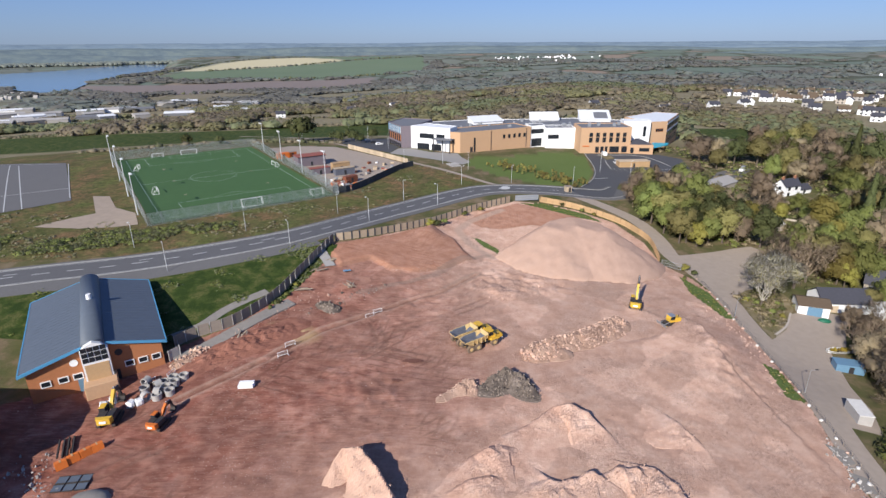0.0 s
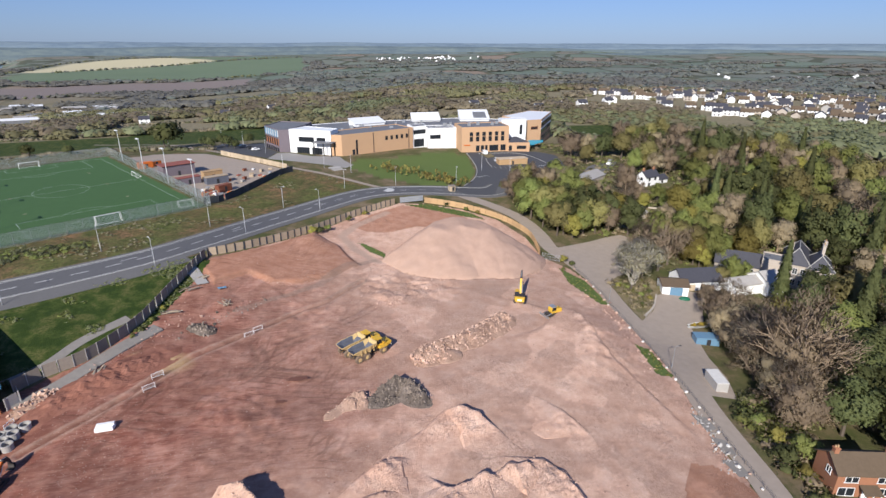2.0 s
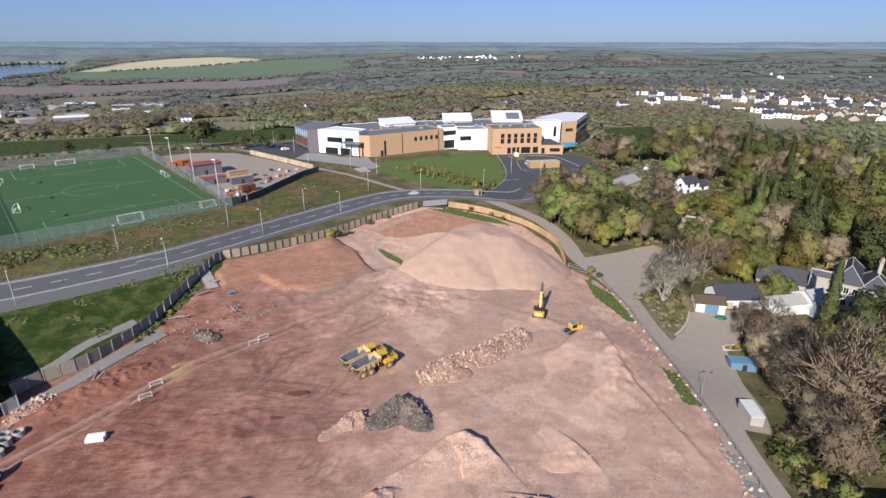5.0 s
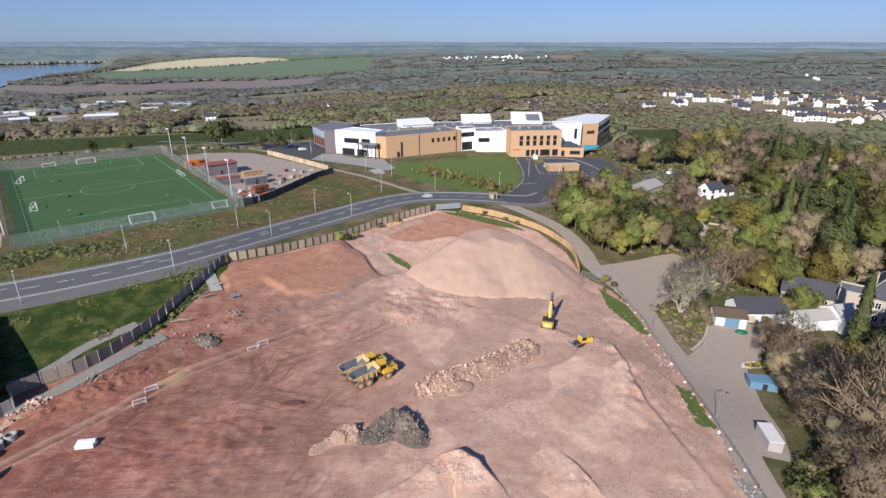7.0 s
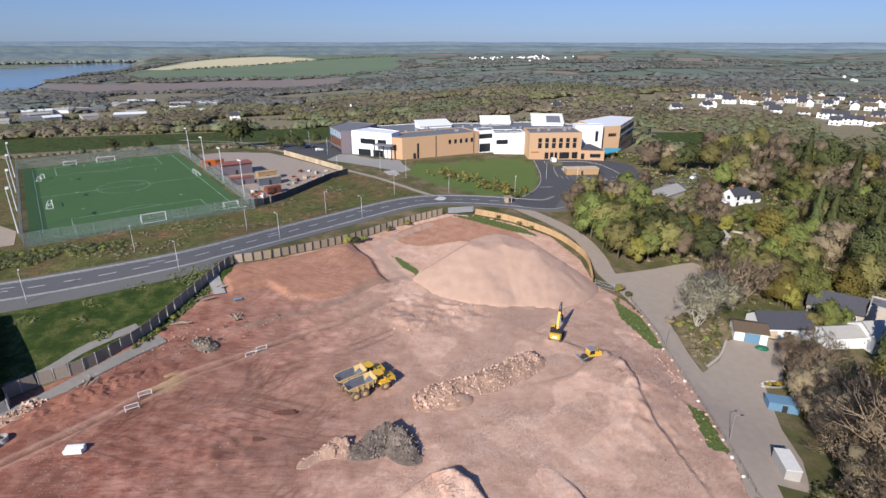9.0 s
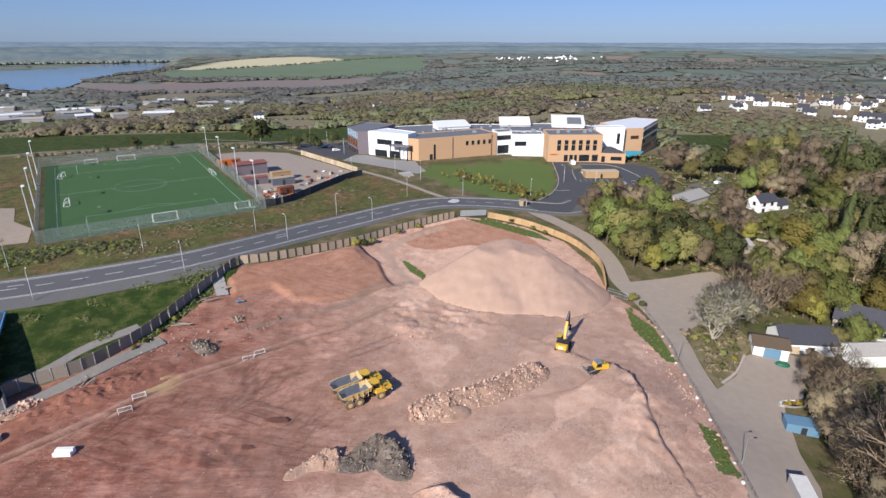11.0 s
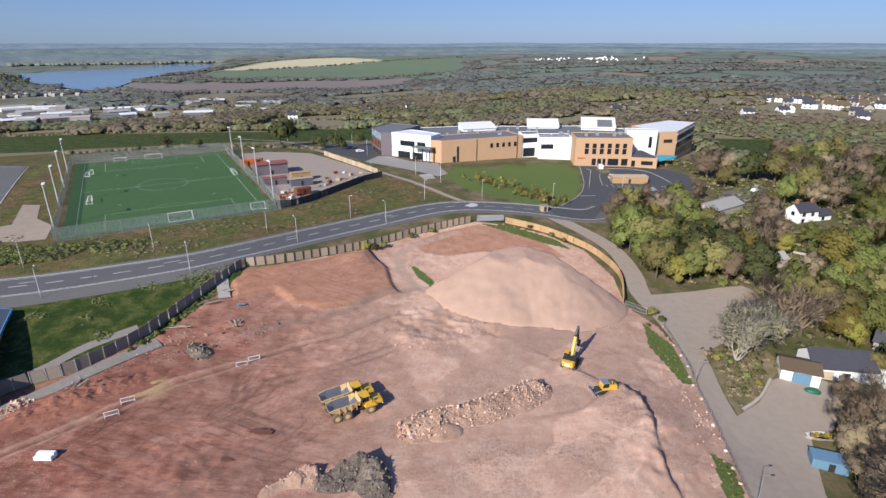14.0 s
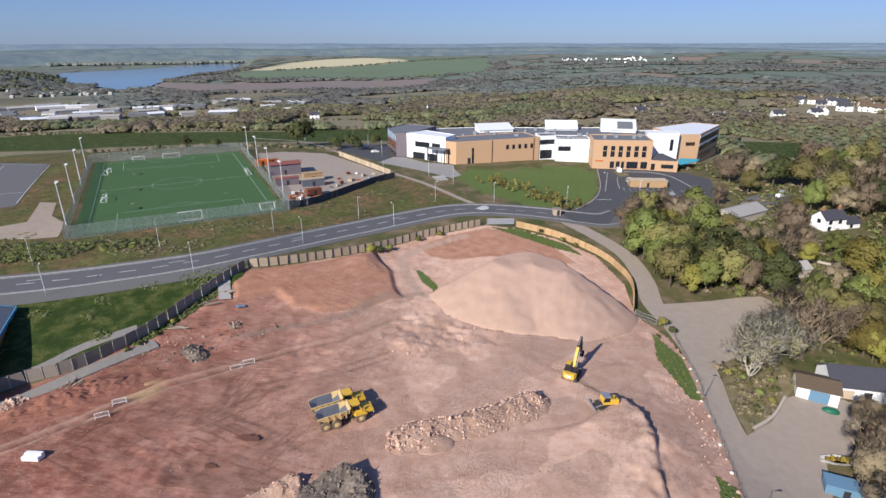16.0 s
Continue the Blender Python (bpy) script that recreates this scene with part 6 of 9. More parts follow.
def dump_truck(at, turn):
    """Articulated hauler, 10.4 m long, front towards +x."""
    d = thing("dump_truck", "yellow articulated dump truck with an empty steel body", "dump truck", at, turn, "parked dump trucks")
    for x in (-3.6, -1.75, 2.65):
        for y in (-1.22, 1.22):
            wheel(d, x, y, 0.88, 0.68)
    # tipping body: hollow, tapering to the tail
    bm = bmesh.new()
    sec = {  # x: (half width, floor, rim)
        -4.9: (1.42, 2.35, 2.75), -3.6: (1.5, 1.75, 3.0), -0.7: (1.55, 1.7, 3.15), 0.55: (1.55, 2.5, 3.3)}
    rows = []
    for x, (w, lo, hi) in sec.items():
        rows.append([(x, -w, hi), (x, -w * 0.78, lo), (x, w * 0.78, lo), (x, w, hi), (x, w - 0.14, hi), (x, w * 0.78 - 0.12, lo + 0.14), (x, -w * 0.78 + 0.12, lo + 0.14), (x, -w + 0.14, hi)])
    vs = [[bm.verts.new(p) for p in r] for r in rows]
    for a, b in zip(vs, vs[1:]):
        for i in range(8):
            bm.faces.new((a[i], a[(i + 1) % 8], b[(i + 1) % 8], b[i]))
    for r in (vs[0], vs[-1]):
        for q in ((0, 1, 6, 7), (1, 2, 5, 6), (2, 3, 4, 5)):
            bm.faces.new([r[i] for i in q])
    bmesh.ops.recalc_face_normals(bm, faces=bm.faces[:])
    body = part("tipping_body", bm, "dusty_yellow", d)
    bm = bmesh.new()
    rows = [[(x, -w + 0.15, hi - 0.02), (x, -w * 0.78 + 0.13, lo + 0.16), (x, w * 0.78 - 0.13, lo + 0.16), (x, w - 0.15, hi - 0.02)] for x, (w, lo, hi) in sec.items()]
    vs = [[bm.verts.new(p) for p in r] for r in rows]
    for a, b in zip(vs, vs[1:]):
        for i in range(3):
            bm.faces.new((a[i], a[i + 1], b[i + 1], b[i]))
    part("bed_lining", bm, "bed", body, "worn dark steel bed")
    bm = bmesh.new()
    prism(bm, [(0.45, 2.4), (0.6, 2.4), (0.95, 3.55), (0.8, 3.55)], -1.45, 1.45, "y")
    part("headboard", bm, "dusty_yellow", body)
    for y in (-1.56, 1.56):
        for x in (-3.2, -2.1, -1.0, 0.0):
            bm = bmesh.new()
            prism(bm, [(-0.07, 1.75), (0.07, 1.75), (0.07, 3.05), (-0.07, 3.05)], y - 0.06, y + 0.06, "y", pose(x, 0, 0))
            part("rib", bm, "dusty_yellow", body)
    for y in (-0.5, 0.5):
        bm = bmesh.new()
        box(bm, -4.4, 1.4, y - 0.14, y + 0.14, 1.0, 1.45, 0.03)
        part("chassis_rail", bm, "track_steel", d)
    bm = bmesh.new()
    box(bm, 1.0, 4.3, -0.62, 0.62, 0.75, 1.35, 0.05)
    part("front_frame", bm, "track_steel", d)
    bm = bmesh.new()
    tube(bm, (0.9, 0, 0.8), (0.9, 0, 1.9), 0.32, n=12)
    part("articulation_joint", bm, "track_steel", d)
    bm = bmesh.new()
    prism(bm, [(2.75, 1.35), (5.0, 1.35), (5.2, 1.6), (5.1, 2.2), (2.75, 2.6)], -1.0, 1.0, "y")
    bmesh.ops.bevel(bm, geom=bm.edges[:], offset=0.09, segments=2, affect="EDGES")
    hood = part("bonnet", bm, "yellow", d)
    bm = bmesh.new()
    for k in range(5):
        box(bm, 5.06, 5.2, -0.75, 0.75, 1.45 + k * 0.14, 1.52 + k * 0.14)
    part("grille", bm, "dark", hood)
    for y in (-0.8, 0.8):
        bm = bmesh.new()
        box(bm, 5.05, 5.2, y - 0.15, y + 0.15, 1.1, 1.32, 0.02)
        part("headlight", bm, "white", hood)
    bm = bmesh.new()
    prism(bm, [(1.15, 1.4), (2.85, 1.4), (2.9, 2.5), (2.6, 3.5), (1.2, 3.5)], -0.85, 0.85, "y")
    bmesh.ops.bevel(bm, geom=bm.edges[:], offset=0.07, segments=1, affect="EDGES")
    cab = part("cab", bm, "yellow", d)
    for y in (-0.9, 0.86):
        bm = bmesh.new()
        prism(bm, [(1.35, 2.35), (2.65, 2.35), (2.48, 3.3), (1.35, 3.3)], y, y + 0.04, "y")
        part("side_window", bm, "glass", cab)
    bm = bmesh.new()
    prism(bm, [(2.92, 2.6), (2.96, 2.6), (2.7, 3.35), (2.66, 3.35)], -0.7, 0.7, "y")
    part("windscreen", bm, "glass", cab)
    bm = bmesh.new()
    box(bm, 1.1, 2.75, -0.92, 0.92, 3.5, 3.62, 0.03)
    part("cab_roof", bm, "yellow", cab)
    for y in (-1.2, 1.2):
        bm = bmesh.new()
        prism(bm, [(1.5, 1.7), (1.75, 2.0), (3.55, 2.0), (3.85, 1.7), (3.85, 1.62), (1.5, 1.62)], y - 0.42, y + 0.42, "y")
        part("mudguard", bm, "yellow", d)
        bm = bmesh.new()
        tube(bm, (3.0, y, 2.0), (3.05, y * 1.1, 3.0), 0.04)
        box(bm, 2.96, 3.1, y * 1.1 - 0.15, y * 1.1 + 0.15, 2.75, 3.2)
        part("mirror", bm, "dark", d)
    bm = bmesh.new()
    tube(bm, (1.0, -0.95, 1.6), (1.0, -0.95, 3.7), 0.1)
    part("exhaust", bm, "track_steel", d)
    for y in (-1.05, 1.05):
        bm = bmesh.new()
        tube(bm, (-0.2, y * 0.7, 1.3), (-1.9, y * 0.7, 1.75), 0.1)
        part("tipping_ram", bm, "steel", d)
    return d


TRUCK_TURN = 31
dump_truck((8.4, 105.4, gz(8.4, 105.4) - 0.05), TRUCK_TURN)
dump_truck((6.2, 108.2, gz(6.2, 108.2) - 0.05), TRUCK_TURN)


def crawler(parent, length, gauge, h, w):
    for y in (-gauge / 2, gauge / 2):
        bm = bmesh.new()
        r = h / 2
        out = [(-length / 2 + r + r * math.cos(a), r + r * math.sin(a)) for a in [math.pi / 2 + math.pi * k / 6 for k in range(7)]]
        out += [(length / 2 - r + r * math.cos(a), r + r * math.sin(a)) for a in [-math.pi / 2 + math.pi * k / 6 for k in range(7)]]
        prism(bm, out, y - w / 2, y + w / 2, "y")
        t = part("crawler_track", bm, "track_steel", parent)
        n = int(length / 0.28)
        for k in range(n):
            x = -length / 2 + r + (length - 2 * r) * k / (n - 1)
            bm = bmesh.new()
            box(bm, x - 0.04, x + 0.04, y - w / 2 - 0.02, y + w / 2 + 0.02, h - 0.02, h + 0.05)
            part("track_pad", bm, "track_steel", t)
        bm = bmesh.new()
        for k in range(4):
            x = -length / 2 + r + (length - 2 * r) * k / 3
            s = 1 if y > 0 else -1
            tube(bm, (x, y + s * w / 2, r), (x, y + s * (w / 2 + 0.06), r), r * 0.6, n=12)
        part("roller", bm, "dark", t)


def arm_piece(bm, a, b, w, d0, d1):
    a, b = Vector(a), Vector(b)
    t = (b - a).normalized()
    n = Vector((-t.z, 0, t.x))
    mid = a.lerp(b, 0.5)
    pts = [a + n * d0 / 2, mid + n * max(d0, d1) * 0.62, b + n * d1 / 2, b - n * d1 / 2, mid - n * max(d0, d1) * 0.45, a - n * d0 / 2]
    prism(bm, [(p.x, p.z) for p in pts], -w / 2, w / 2, "y")


def excavator(at, turn, slew, name, label, color="yellow", size=1.0, boom=((1.2, 1.9), (4.2, 5.2), (6.6, 4.4)), stick_end=(7.6, 1.6)):
    """Tracked excavator, front towards +x before slewing."""
    e_ = thing(name, label, "excavator", at, turn)
    e_.matrix_basis = pose(*at, 0, 0, turn) @ Matrix.Diagonal((size, size, size, 1))
    crawler(e_, 4.4, 2.5, 0.95, 0.6)
    bm = bmesh.new()
    box(bm, -1.0, 1.0, -0.95, 0.95, 0.45, 1.0, 0.06)
    part("car_body", bm, "track_steel", e_)
    bm = bmesh.new()
    tube(bm, (0, 0, 0.95), (0, 0, 1.2), 0.75, n=20)
    part("slew_ring", bm, "track_steel", e_)
    S = pose(0, 0, 0, 0, 0, slew)
    bm = bmesh.new()
    box(bm, -2.3, 1.3, -1.4, 1.4, 1.2, 1.5, 0.05)
    box(bm, -2.1, 0.6, -1.4, -0.2, 1.5, 2.35, 0.08)
    bmesh.ops.transform(bm, matrix=S, verts=bm.verts[:])
    house_ = part("upper_house", bm, "track_steel", e_)
    bm = bmesh.new()
    out = [(-2.0, -1.42), (-2.0, 1.42), (-2.75, 1.1), (-2.95, 0), (-2.75, -1.1)]
    prism(bm, out, 1.25, 2.45, "z", S)
    cw = part("counterweight", bm, color, e_)
    bm = bmesh.new()
    box(bm, -2.98, -2.9, -0.55, 0.55, 1.6, 2.05, 0, S)
    part("rear_panel", bm, "white", cw)
    for y0, y1 in ((-1.38, -0.25), (-0.2, 1.36)):
        bm = bmesh.new()
        box(bm, -1.95, -0.45 if y0 < -1 else -0.2, y0, y1, 1.5, 2.4, 0.08, S)
        part("engine_cover", bm, "track_steel" if y0 > -1 else "dark", e_)
    bm = bmesh.new()
    prism(bm, [(-0.35, 1.5), (1.45, 1.5), (1.5, 2.2), (1.15, 3.05), (-0.35, 3.05)], 0.42, 1.4, "y", S)
    cab = part("cab", bm, "dark", e_)
    for y in (0.38, 1.4):
        bm = bmesh.new()
        prism(bm, [(-0.15, 1.95), (1.3, 2.0), (1.02, 2.9), (-0.15, 2.9)], y, y + 0.04, "y", S)
        part("side_window", bm, "glass", cab)
    bm = bmesh.new()
    box(bm, -0.4, 1.2, 0.4, 1.42, 3.05, 3.12, 0.02, S)
    part("cab_roof", bm, color, cab)
    (b0, b1, b2) = [(p[0], 0, p[1]) for p in boom]
    bm = bmesh.new()
    arm_piece(bm, b0, b1, 0.55, 0.55, 0.75)
    bmesh.ops.transform(bm, matrix=S, verts=bm.verts[:])
    bo = part("boom", bm, color, e_)
    bm = bmesh.new()
    arm_piece(bm, b1, b2, 0.55, 0.75, 0.5)
    bmesh.ops.transform(bm, matrix=S, verts=bm.verts[:])
    part("boom_tip", bm, "track_steel", e_)
    bm = bmesh.new()
    se = (stick_end[0], 0, stick_end[1])
    back = Vector(b2) + (Vector(b2) - Vector(se)).normalized() * 0.7
    arm_piece(bm, back, se, 0.4, 0.55, 0.32)
    bmesh.ops.transform(bm, matrix=S, verts=bm.verts[:])
    st = part("dipper_arm", bm, "track_steel", e_)
    for y in (-0.42, 0.42):
        bm = bmesh.new()
        tube(bm, (1.5, y, 1.6), Vector(b0).lerp(Vector(b1), 0.75) + Vector((0.2, y, 0)), 0.09)
        bmesh.ops.transform(bm, matrix=S, verts=bm.verts[:])
        part("boom_ram", bm, "steel", bo)
    bm = bmesh.new()
    tube(bm, Vector(b1) + Vector((0, 0, 0.5)), back, 0.09)
    bmesh.ops.transform(bm, matrix=S, verts=bm.verts[:])
    part("arm_ram", bm, "steel", st)
    bm = bmesh.new()
    x, z = stick_end
    prism(bm, [(x - 0.15, z + 0.15), (x + 0.25, z + 0.1), (x + 0.35, z - 0.6), (x - 0.1, z - 1.15), (x - 0.8, z - 1.05), (x - 0.95, z - 0.75), (x - 0.25, z - 0.8), (x - 0.05, z - 0.3)], -0.6, 0.6, "y", S)
    bk = part("bucket", bm, "track_steel", e_)
    for k in range(5):
        bm = bmesh.new()
        y = -0.5 + k * 0.25
        prism(bm, [(x - 0.9, z - 0.95), (x - 1.15, z - 0.75), (x - 0.92, z - 0.8)], y - 0.05, y + 0.05, "y", S)
        part("bucket_tooth", bm, "steel", bk)
    return e_


excavator((50.3, 127.2, gz(50.3, 127.2) - 0.05), 68, 0, "excavator", "yellow tracked excavator with its boom folded over the track", boom=((1.2, 1.8), (3.4, 5.3), (5.4, 6.2)), stick_end=(6.3, 3.0))
excavator((-60.3, 80.8, gz(-60.3, 80.8) - 0.05), 100, 0, "excavator", "yellow tracked excavator beside white material bags", boom=((1.2, 1.9), (3.6, 4.2), (5.2, 3.4)), stick_end=(5.8, 1.5))
excavator((-50.6, 79.0, gz(-50.6, 79) - 0.05), 82, 0, "mini_digger", "small orange tracked digger near the concrete rings", "orange", 0.8, ((1.2, 1.8), (3.4, 3.5), (4.8, 2.9)), (5.3, 1.5))


def bulldozer(at, turn):
    d = thing("bulldozer", "yellow and grey tracked bulldozer with a wide front blade", "bulldozer", at, turn)
    crawler(d, 4.0, 2.3, 1.05, 0.6)
    bm = bmesh.new()
    box(bm, -1.2, 2.0, -0.75, 0.75, 0.6, 1.5, 0.06)
    part("chassis", bm, "track_steel", d)
    bm = bmesh.new()
    prism(bm, [(-2.2, 1.3), (-0.4, 1.3), (-0.4, 2.5), (-2.1, 2.35)], -0.8, 0.8, "y")
    bmesh.ops.bevel(bm, geom=bm.edges[:], offset=0.06, segments=1, affect="EDGES")
    part("engine_cover", bm, "yellow", d)
    bm = bmesh.new()
    prism(bm, [(-0.4, 1.4), (1.0, 1.4), (1.1, 2.2), (0.85, 3.0), (-0.4, 3.0)], -0.8, 0.8, "y")
    cab = part("cab", bm, "yellow", d)
    for y in (-0.84, 0.8):
        bm = bmesh.new()
        prism(bm, [(-0.3, 2.0), (1.0, 2.05), (0.8, 2.9), (-0.3, 2.9)], y, y + 0.04, "y")
        part("side_window", bm, "glass", cab)
    bm = bmesh.new()
    box(bm, -0.5, 1.05, -0.9, 0.9, 3.0, 3.1, 0.03)
    part("cab_roof", bm, "steel", cab)
    bm = bmesh.new()
    prism(bm, [(2.75, 0.1), (2.95, 0.1), (2.75, 0.6), (2.95, 1.2), (2.75, 1.2), (2.58, 0.6)], -1.85, 1.85, "y")
    part("blade", bm, "steel", d)
    for y in (-1.25, 1.25):
        bm = bmesh.new()
        box(bm, -0.4, 2.65, y - 0.09, y + 0.09, 0.5, 0.75, 0.02)
        part("push_arm", bm, "yellow", d)
        bm = bmesh.new()
        tube(bm, (0.9, y * 0.6, 1.5), (2.6, y * 0.6, 1.0), 0.08)
        part("blade_ram", bm, "steel", d)
    bm = bmesh.new()
    tube(bm, (-1.4, 0.4, 2.3), (-1.4, 0.4, 3.1), 0.08)
    part("exhaust", bm, "dark", d)
    return d


bulldozer((55.8, 117.6, gz(55.8, 117.6)), 195)


# ---- clutter on the site ----
def white_box(at, turn):
    b = thing("block_stack", "stack of white concrete blocks on the earth", "blocks", at, turn)
    for k in range(2):
        bm = bmesh.new()
        box(bm, -1.45 + 0.12 * k, 1.45 + 0.12 * k, -0.75 + k * 0.65, -0.1 + k * 0.75, 0, 0.75 + 0.25 * k, 0.05)
        part("block", bm, "white", b)


white_box((-38.6, 89.6, gz(-38.6, 89.6)), 4)


def barrier(at, turn):
    b = thing("pedestrian_barrier", "light metal crowd barrier standing on the earth", "barrier", at, turn, "barriers along the trench")
    for x in (-1.1, 1.1):
        bm = bmesh.new()
        tube(bm, (x, 0, 0), (x, 0, 1.1), 0.05)
        part("upright", bm, "white", b)
        bm = bmesh.new()
        tube(bm, (x, -0.35, 0.04), (x, 0.35, 0.04), 0.05)
        part("foot", bm, "white", b)
    for z in (0.25, 1.08):
        bm = bmesh.new()
        tube(bm, (-1.1, 0, z), (1.1, 0, z), 0.05)
        part("rail", bm, "white", b)
    for k in range(9):
        bm = bmesh.new()
        tube(bm, (-0.88 + k * 0.22, 0, 0.25), (-0.88 + k * 0.22, 0, 1.08), 0.018, n=5)
        part("bar", bm, "steel", b)
    return b


first = None
for x, y, a in ((-34.2, 99.8, 33), (-33.6, 103.6, 33), (-16.2, 119.4, 30), (-17.9, 117.2, 30), (-58, 91, 60), (-55, 93.5, 75)):
    m = pose(x, y, gz(x, y), 0, 0, a)
    if first is None:
        first = barrier((x, y, gz(x, y)), a)
    else:
        copy_thing(first, m)


def concrete_ring(at, tilt):
    r = thing("concrete_ring", "grey precast concrete drainage ring", "pipe", at, 0, "drainage rings by the hall")
    r.matrix_basis = pose(*at, tilt, 0, random.uniform(0, 180))
    bm = bmesh.new()
    n = 18
    for r0, r1, z0, z1 in ((0.72, 0.9, 0, 1.15),):
        ring = [[bm.verts.new((rr * math.cos(k * math.tau / n), rr * math.sin(k * math.tau / n), z)) for k in range(n)] for rr, z in ((r1, z0), (r1, z1), (r0, z1), (r0, z0))]
        for a, b in zip(ring, ring[1:] + ring[:1]):
            for k in range(n):
                bm.faces.new((a[k], a[(k + 1) % n], b[(k + 1) % n], b[k]))
    bmesh.ops.recalc_face_normals(bm, faces=bm.faces[:])
    part("ring_wall", bm, "concrete", r)
    bm = bmesh.new()
    ring = [[bm.verts.new((rr * math.cos(k * math.tau / n), rr * math.sin(k * math.tau / n), z)) for k in range(n)] for rr, z in ((0.95, 1.0), (0.95, 1.22), (0.74, 1.22), (0.74, 1.17))]
    for a, b in zip(ring, ring[1:]):
        for k in range(n):
            bm.faces.new((a[k], a[(k + 1) % n], b[(k + 1) % n], b[k]))
    part("collar", bm, "concrete", r)


for k, (x, y) in enumerate(((-58.3, 88.6), (-56.2, 89.4), (-54.4, 90.6), (-52.8, 92.2), (-55.0, 87.4), (-53.0, 89.0), (-51.6, 90.6), (-57.0, 86.4), (-53.8, 86.2), (-51.2, 87.6), (-59.5, 90.4), (-50.2, 92.6))):
    x, y = -57 + (x + 57) * 0.75, 88.6 + (y - 88.6) * 0.9
    concrete_ring((x, y, gz(x, y) + (0.85 if k % 3 == 1 else 0.0)), 90 if k % 3 == 1 else 0)


def bag(at):
    b = thing("material_bag", "white bulk bag of building material", "bag", at, random.uniform(0, 90), "bulk bags by the excavator")
    bm = bmesh.new()
    bmesh.ops.create_cube(bm, size=1.0)
    bmesh.ops.subdivide_edges(bm, edges=bm.edges[:], cuts=2, use_grid_fill=True)
    for v in bm.verts:
        v.co = Vector((v.co.x * 1.25, v.co.y * 1.25, v.co.z * 1.1 + 0.52)) * random.uniform(0.96, 1.05)
        v.co.x *= 1.12 - 0.25 * abs(v.co.z - 0.5)
    part("sack", bm, "white", b, smooth=True)
    for sx in (-0.5, 0.5):
        bm = bmesh.new()
        tube(bm, (sx, -0.5, 1.0), (sx, 0, 1.3), 0.04, n=5)
        tube(bm, (sx, 0, 1.3), (sx, 0.5, 1.0), 0.04, n=5)
        part("strap", bm, "white", b)


for x, y in ((-63.6, 84.4), (-62.6, 85.8), (-58.6, 84.6), (-57.3, 85.2)):
    bag((x, y, gz(x, y)))


def orange_blocks(at, turn, n):
    """A row of moulded orange blocks, each with a raised rib and a paler strap."""
    b = thing("barrier_row", "row of orange plastic barrier blocks on the ground", "barrier", at, turn)
    for k in range(n):
        bm = bmesh.new()
        prism(bm, [(-0.75, 0), (0.75, 0), (0.5, 0.7), (0.35, 1.15), (-0.35, 1.15), (-0.5, 0.7)], 0, 1.7, "x", pose(k * 1.8, 0.12 * (k % 2), 0, 0, 0, 4 * (k % 3) - 3))
        block_ = part("block", bm, "orange", b)
        bm = bmesh.new()
        box(bm, 0.7, 0.95, -0.4, 0.4, 1.15, 1.2, 0.02, pose(k * 1.8, 0.12 * (k % 2), 0, 0, 0, 4 * (k % 3) - 3))
        part("strap", bm, "timber_new", block_)
    return b


orange_blocks((-62.6, 69.0, gz(-62, 69) + 0.1), 49, 4)


def steel_beam(at, turn, n, label):
    s = thing("steel_frame", label, "scrap", at, turn)
    for k in range(n):
        bm = bmesh.new()
        box(bm, -2.5, 2.5, k * 0.7, k * 0.7 + 0.25, 0.05 + 0.1 * (k % 2), 0.4 + 0.1 * (k % 2), 0.02)
        part("beam", bm, "track_steel", s)


steel_beam((-63.0, 74.5, gz(-63, 75)), 118, 4, "dark steel frames laid on the ground")
rack = thing("formwork_set", "six flat grey formwork panels laid on the red earth", "formwork", (-58.0, 66.0, gz(-58, 66) + 0.1), 8)
for k in range(6):
    x, y = -1.75 + 1.75 * (k % 3), -0.9 + 1.75 * (k // 3)
    bm = bmesh.new()
    box(bm, x - 0.75, x + 0.75, y - 0.75, y + 0.75, 0, 0.14, 0.02)
    board = part("board", bm, "roof_blue", rack)
    bm = bmesh.new()
    for y0 in (-0.78, 0.7):
        box(bm, x - 0.78, x + 0.78, y + y0, y + y0 + 0.08, 0.02, 0.2)
    part("edge_rail", bm, "track_steel", board)
cover = thing("covered_heap", "low heap under a pale grey sheet", "heap", (-53.4, 62.4, gz(-53.4, 62.4)), 15)
bm = bmesh.new()
bmesh.ops.create_uvsphere(bm, u_segments=20, v_segments=10, radius=1)
for v in bm.verts:
    v.co = Vector((v.co.x * 3.2, v.co.y * 2.2, max(v.co.z, -0.1) * 1.2)) * (1 + 0.07 * noise.noise(v.co * 3))
part("sheet", bm, "old_concrete", cover, smooth=True)


def mud_pool(at, rx, ry, seed):
    g = random.Random(seed)
    bm = bmesh.new()
    out = [(rx * math.cos(a) * g.uniform(0.6, 1.15), ry * math.sin(a) * g.uniform(0.6, 1.15)) for a in [k * math.tau / 20 for k in range(20)]]
    f = bm.faces.new([bm.verts.new((at[0] + x, at[1] + y, 0)) for x, y in out])
    bmesh.ops.triangulate(bm, faces=[f])
    for v in bm.verts:
        v.co.z = gz(v.co.x, v.co.y) + 0.32
    tagged(part("mud_patch", bm, "mud"), "dark damp patch of red mud", "mud", kind="structure")


mud_pool((-6.6, 98.6), 2.3, 1.0, 1)
mud_pool((-9.4, 91.6), 1.2, 0.6, 2)


